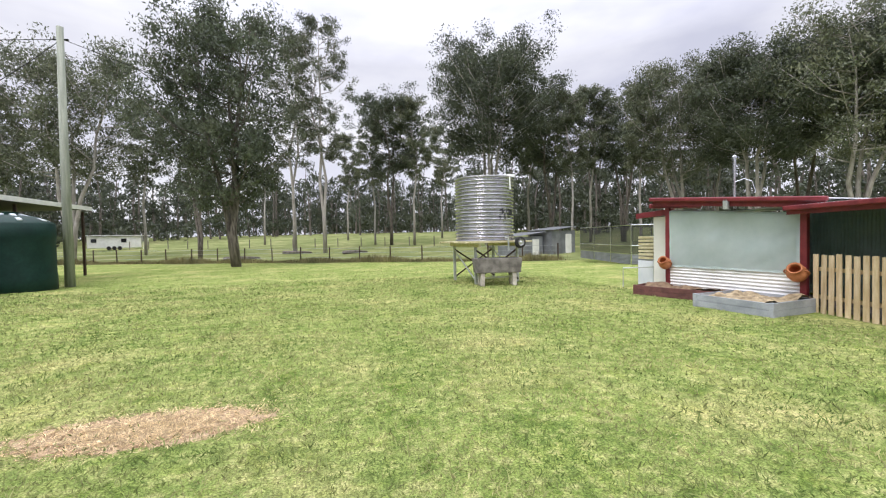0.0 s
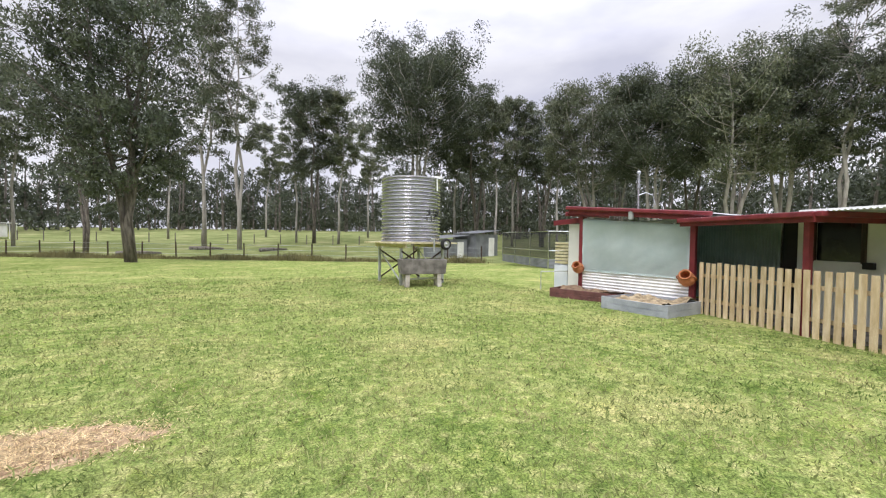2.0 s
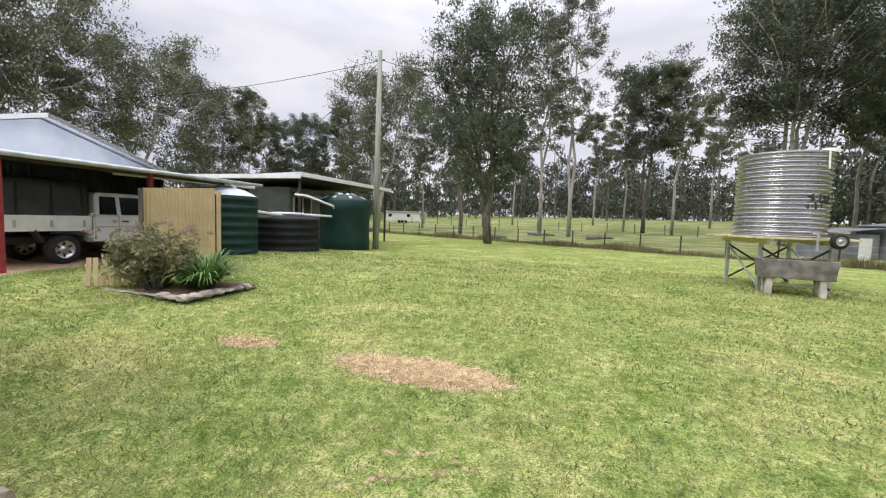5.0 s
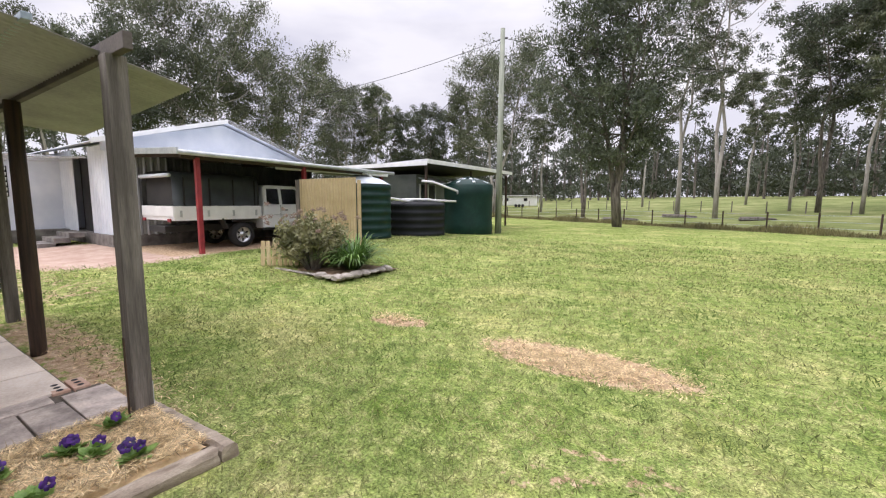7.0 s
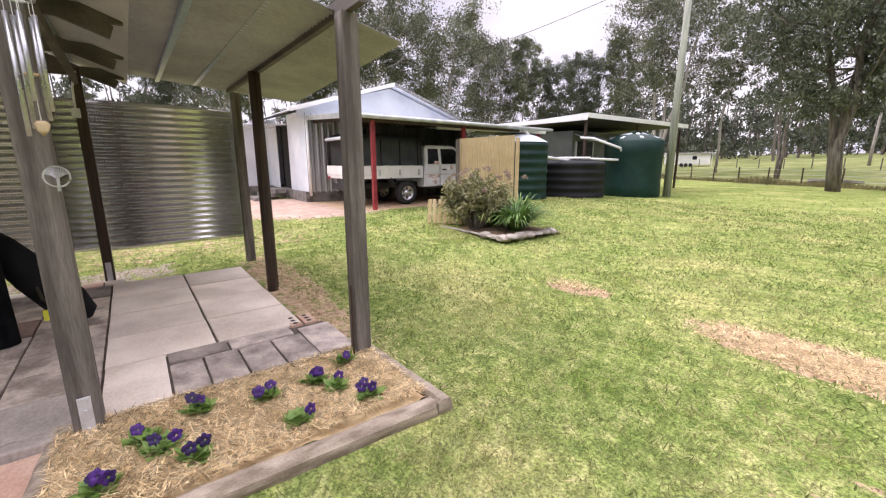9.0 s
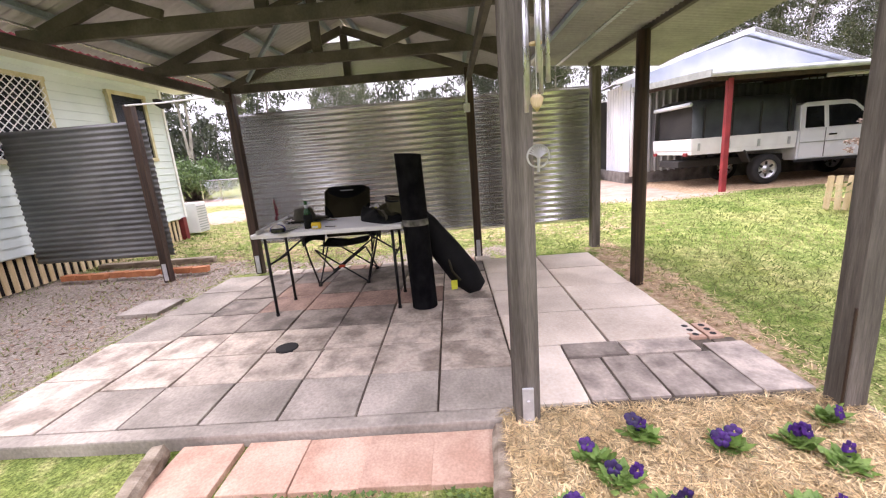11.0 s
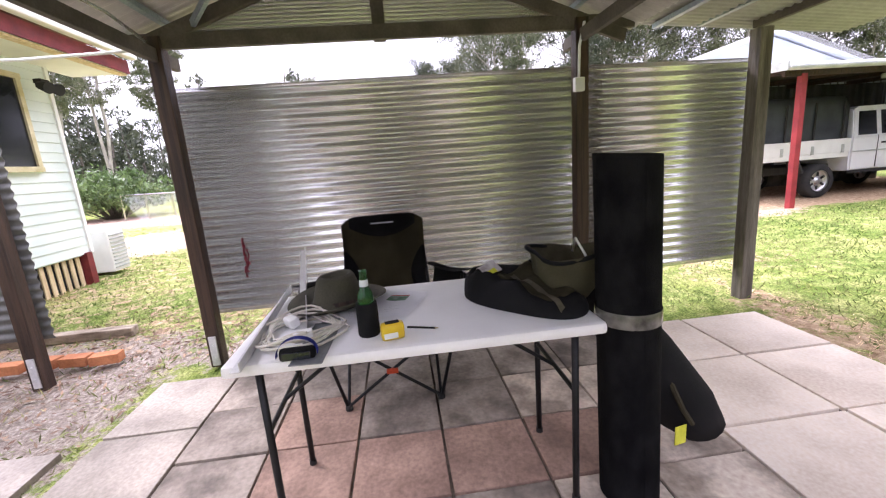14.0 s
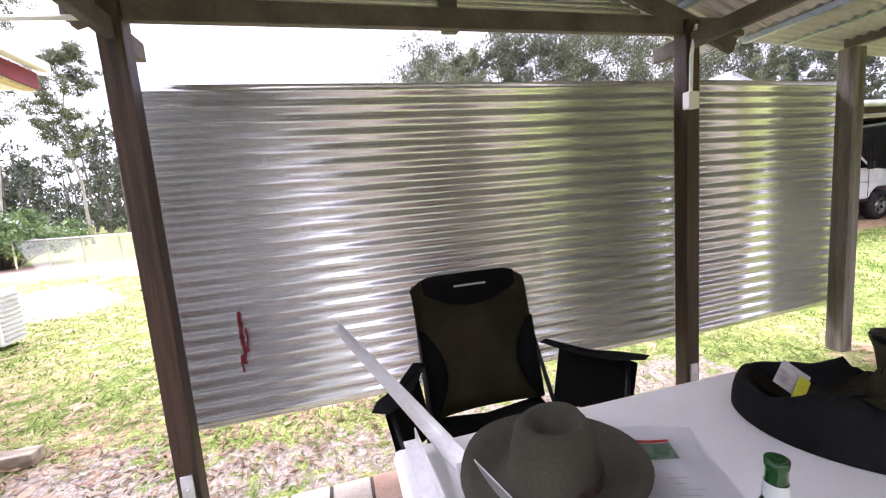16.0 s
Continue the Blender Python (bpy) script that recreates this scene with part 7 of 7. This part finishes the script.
BLUE = material("blue_webbing", (0.01, 0.018, 0.2), (0.02, 0.035, 0.3), 10, 0.7)
part("frame", box((0.05, 0.15, 0.05), (0.0, 0.0, 0.026), 0.018), BLACK_CLOTH, gog, "dark padded goggle frame", True)
part("lens", box((0.01, 0.12, 0.034), (0.026, 0.0, 0.026), 0.004), GLASS, gog, "smoked lens")
part("strap", cloth([[(-0.01 - 0.02 * math.sin(a) + w * 0.034, 0.085 * math.cos(a), 0.03 + 0.062 * math.sin(a)) for w in (0, 0.5, 1)] for a in np.linspace(-0.15, 3.3, 18)], 0.008), BLUE, gog, "bright blue elastic strap", True)

# red paint run on the screen, over its waves
drip = thing("paint_drips", (-7.06, -2.89, 0.85), 0, "dried red paint run on the iron screen", "paint stain")
RED_RUN = material("dried_red_paint", (0.16, 0.008, 0.018), (0.26, 0.025, 0.04), 9, 0.7)


def wave_x(z):
    return -0.0095 * math.cos(2 * math.pi * (z - 0.42) / (1.73 / 23)) + 0.0035


for y0, z0, z1, wide in ((0.0, 0.74, 1.02, 0.016), (0.022, 0.8, 0.93, 0.009), (-0.014, 0.7, 0.79, 0.008)):
    rows_ = []
    for z in np.linspace(z0, z1, 40):
        mid = y0 + 0.012 * noise.noise((z * 14, y0 * 90, 2))
        half_w = wide * (0.45 + 0.9 * abs(noise.noise((z * 30, y0 * 50, 6))))
        rows_.append([(wave_x(z), mid + half_w * q, z - 0.85) for q in (-1, 0, 1)])
    part("drip", cloth(rows_, 0.0012), RED_RUN, drip, smooth=True)

# ---- mown grass: short blades round the path, joined as nobody could count them ----
rg = np.random.default_rng(77)
n = 460000
r = 15.8 * rg.random(n) ** 1.15
r += np.where(rg.random(n) < 0.3, 9.0 * rg.random(n) ** 2 * r / 15.8, 0.0)
an = rg.uniform(0, 2 * math.pi, n)
gx, gy = -0.6 + r * np.cos(an), 0.4 + r * np.sin(an)
behind = rg.random(n) < 0.24
gx, gy = np.where(behind, gx - 8.0, gx), np.where(behind, gy - 1.6, gy)
keep = ~((gx < -3.02) & (gx > -7.0) & (gy > -3.6) & (gy < 1.45)) & ~((gx < -2.4) & (gx > -3.6) & (gy > -0.45) & (gy < 1.55)) & (gx < 8.4) & ~((gx < -10) & (gy > 4.4))
gx, gy, r = gx[keep], gy[keep], r[keep]
thin = np.array([max(bare(x, y) * 0.92, gravel(x, y) * 0.95, pink_earth(x, y)) for x, y in zip(gx, gy)])
keep = rg.random(len(gx)) > thin
gx, gy, r = gx[keep], gy[keep], r[keep]
gz_ = np.array([height(x, y) for x, y in zip(gx, gy)])
n = len(gx)
a = rg.normal(size=(n, 3)) * np.array((0.75, 0.75, 0.25)) + np.array((0, 0, 0.75))
a /= np.linalg.norm(a, axis=1)[:, None]
b = np.cross(a, rg.normal(size=(n, 3)))
b /= np.linalg.norm(b, axis=1)[:, None]
tuft = np.array([0.5 + 0.75 * noise.noise((x * 2.6, y * 2.6, 7)) + 0.5 * noise.noise((x * 9, y * 9, 3)) for x, y in zip(gx, gy)])[:, None]
L = rg.uniform(0.013, 0.03, (n, 1)) * (1 + 0.03 * r[:, None]) * np.clip(0.6 + 0.8 * tuft, 0.45, 1.7)
W = 0.0019 + 0.0005 * r[:, None]
c = np.stack((gx, gy, gz_), 1) + a * L * 0.75
grass = new("lawn_grass", quads_mesh("lawn_grass", c, a * L, b * W, GRASS))
tagged(grass, "short mown green and straw-coloured grass blades", "grass", kind="stuff")
# rank grass along the paddock fence
n = 16000
t_ = rg.random(n)
fx, fy = -40 + 56 * t_ + rg.normal(size=n) * 0.25, 53 - 27 * t_ + rg.normal(size=n) * 0.45
hgt = rg.uniform(0.1, 0.3, (n, 1)) * (0.5 + np.abs(np.sin(t_ * 34) * np.sin(t_ * 13 + 1)))[:, None]
fz = np.array([height(x, y) for x, y in zip(fx, fy)])
a = rg.normal(size=(n, 3)) * 0.3 + np.array((0, 0, 1.0))
a /= np.linalg.norm(a, axis=1)[:, None]
b = np.cross(a, rg.normal(size=(n, 3)))
b /= np.linalg.norm(b, axis=1)[:, None]
RANK = material("rank_brown_grass", (0.12, 0.11, 0.045), (0.26, 0.23, 0.1), 0.8, 0.8, bump=0, leaf=0.2)
rank = new("fence_grass", quads_mesh("fence_grass", np.stack((fx, fy, fz), 1) + a * hgt * 0.8, a * hgt, b * 0.02, RANK))
tagged(rank, "tall brownish grass along the paddock fence", "grass", kind="stuff")
# straw and dead grass lying on the bare patches
n = 9000
pick = rg.random(n)
px = np.where(pick < 0.7, -1.22 + 0.98 * rg.normal(size=n) * 0.55, np.where(pick < 0.8, -3.6 + 0.2 * rg.normal(size=n), -5.3 + 1.1 * rg.normal(size=n)))
py = np.where(pick < 0.7, 4.13 + 0.36 * rg.normal(size=n) * 0.55, np.where(pick < 0.8, 4.3 + 0.1 * rg.normal(size=n), 1.58 + 0.13 * rg.normal(size=n)))
a = rg.normal(size=(n, 3)) * np.array((1, 1, 0.2))
a /= np.linalg.norm(a, axis=1)[:, None]
b = np.cross(a, np.array((0, 0, 1.0)))
pz = np.array([height(x, y) for x, y in zip(px, py)]) + np.where(py > 3, -0.012, 0.012) + rg.random(n) * 0.015
straw = new("dead_grass", quads_mesh("dead_grass", np.stack((px, py, pz), 1), a * rg.uniform(0.015, 0.05, (n, 1)), b * 0.003, STRAW))
tagged(straw, "dry grass lying over the bare earth", "straw", kind="stuff")

# fallen gum leaves on the gravel and round the posts
n = 3200
lx = np.where(rg.random(n) < 0.6, -7.7 + 0.5 * rg.normal(size=n), -5.6 + 1.4 * rg.normal(size=n))
ly = np.where(lx < -7.0, -3.2 + 1.3 * rg.normal(size=n), -4.6 + 0.6 * rg.normal(size=n))
keep = (ly < -3.6) | (lx < -7.05)
lx, ly = lx[keep], ly[keep]
n = len(lx)
a = rg.normal(size=(n, 3)) * np.array((1, 1, 0.15))
a /= np.linalg.norm(a, axis=1)[:, None]
b = np.cross(a, np.array((0, 0, 1.0)) + 0.3 * rg.normal(size=(n, 3)))
b /= np.linalg.norm(b, axis=1)[:, None]
lz = np.array([height(x, y) for x, y in zip(lx, ly)]) + 0.018
DEAD = material("dead_gum_leaves", (0.14, 0.07, 0.04), (0.36, 0.24, 0.15), 6, 0.8, bump=0)
vary_islands(DEAD, 0.5, 1.3)
litter = new("leaf_litter", quads_mesh("leaf_litter", np.stack((lx, ly, lz), 1), a * rg.uniform(0.02, 0.045, (n, 1)), b * 0.009, DEAD))
tagged(litter, "fallen brown gum leaves on the gravel", "leaves", kind="stuff")

# clover and low weeds between the clay pavers and the flower bed
n = 5200
cx_, cy_ = rg.uniform(-3.0, -2.2, n), rg.uniform(-1.95, -0.4, n)
thick_ = np.array([noise.noise((x * 3.4, y * 3.4, 11)) + 0.35 * noise.noise((x * 9, y * 9, 2)) for x, y in zip(cx_, cy_)])
keep = thick_ > -0.02
cx_, cy_ = cx_[keep], cy_[keep]
n = len(cx_)
a = rg.normal(size=(n, 3)) * np.array((1, 1, 0.35)) + np.array((0, 0, 0.25))
a /= np.linalg.norm(a, axis=1)[:, None]
b = np.cross(a, np.array((0, 0, 1.0)) + 0.4 * rg.normal(size=(n, 3)))
b /= np.linalg.norm(b, axis=1)[:, None]
size_ = rg.uniform(0.008, 0.019, (n, 1))
CLOVER = material("clover_leaves", (0.1, 0.18, 0.04), (0.22, 0.31, 0.09), 9, 0.6, bump=0, leaf=0.25)
vary_islands(CLOVER, 0.55, 1.3)
weeds = new("clover", quads_mesh("clover", np.stack((cx_, cy_, 0.022 + 0.03 * rg.random(n)), 1), a * size_, b * size_ * 0.8, CLOVER))
tagged(weeds, "low green clover and weeds on bare soil", "weeds", kind="stuff")
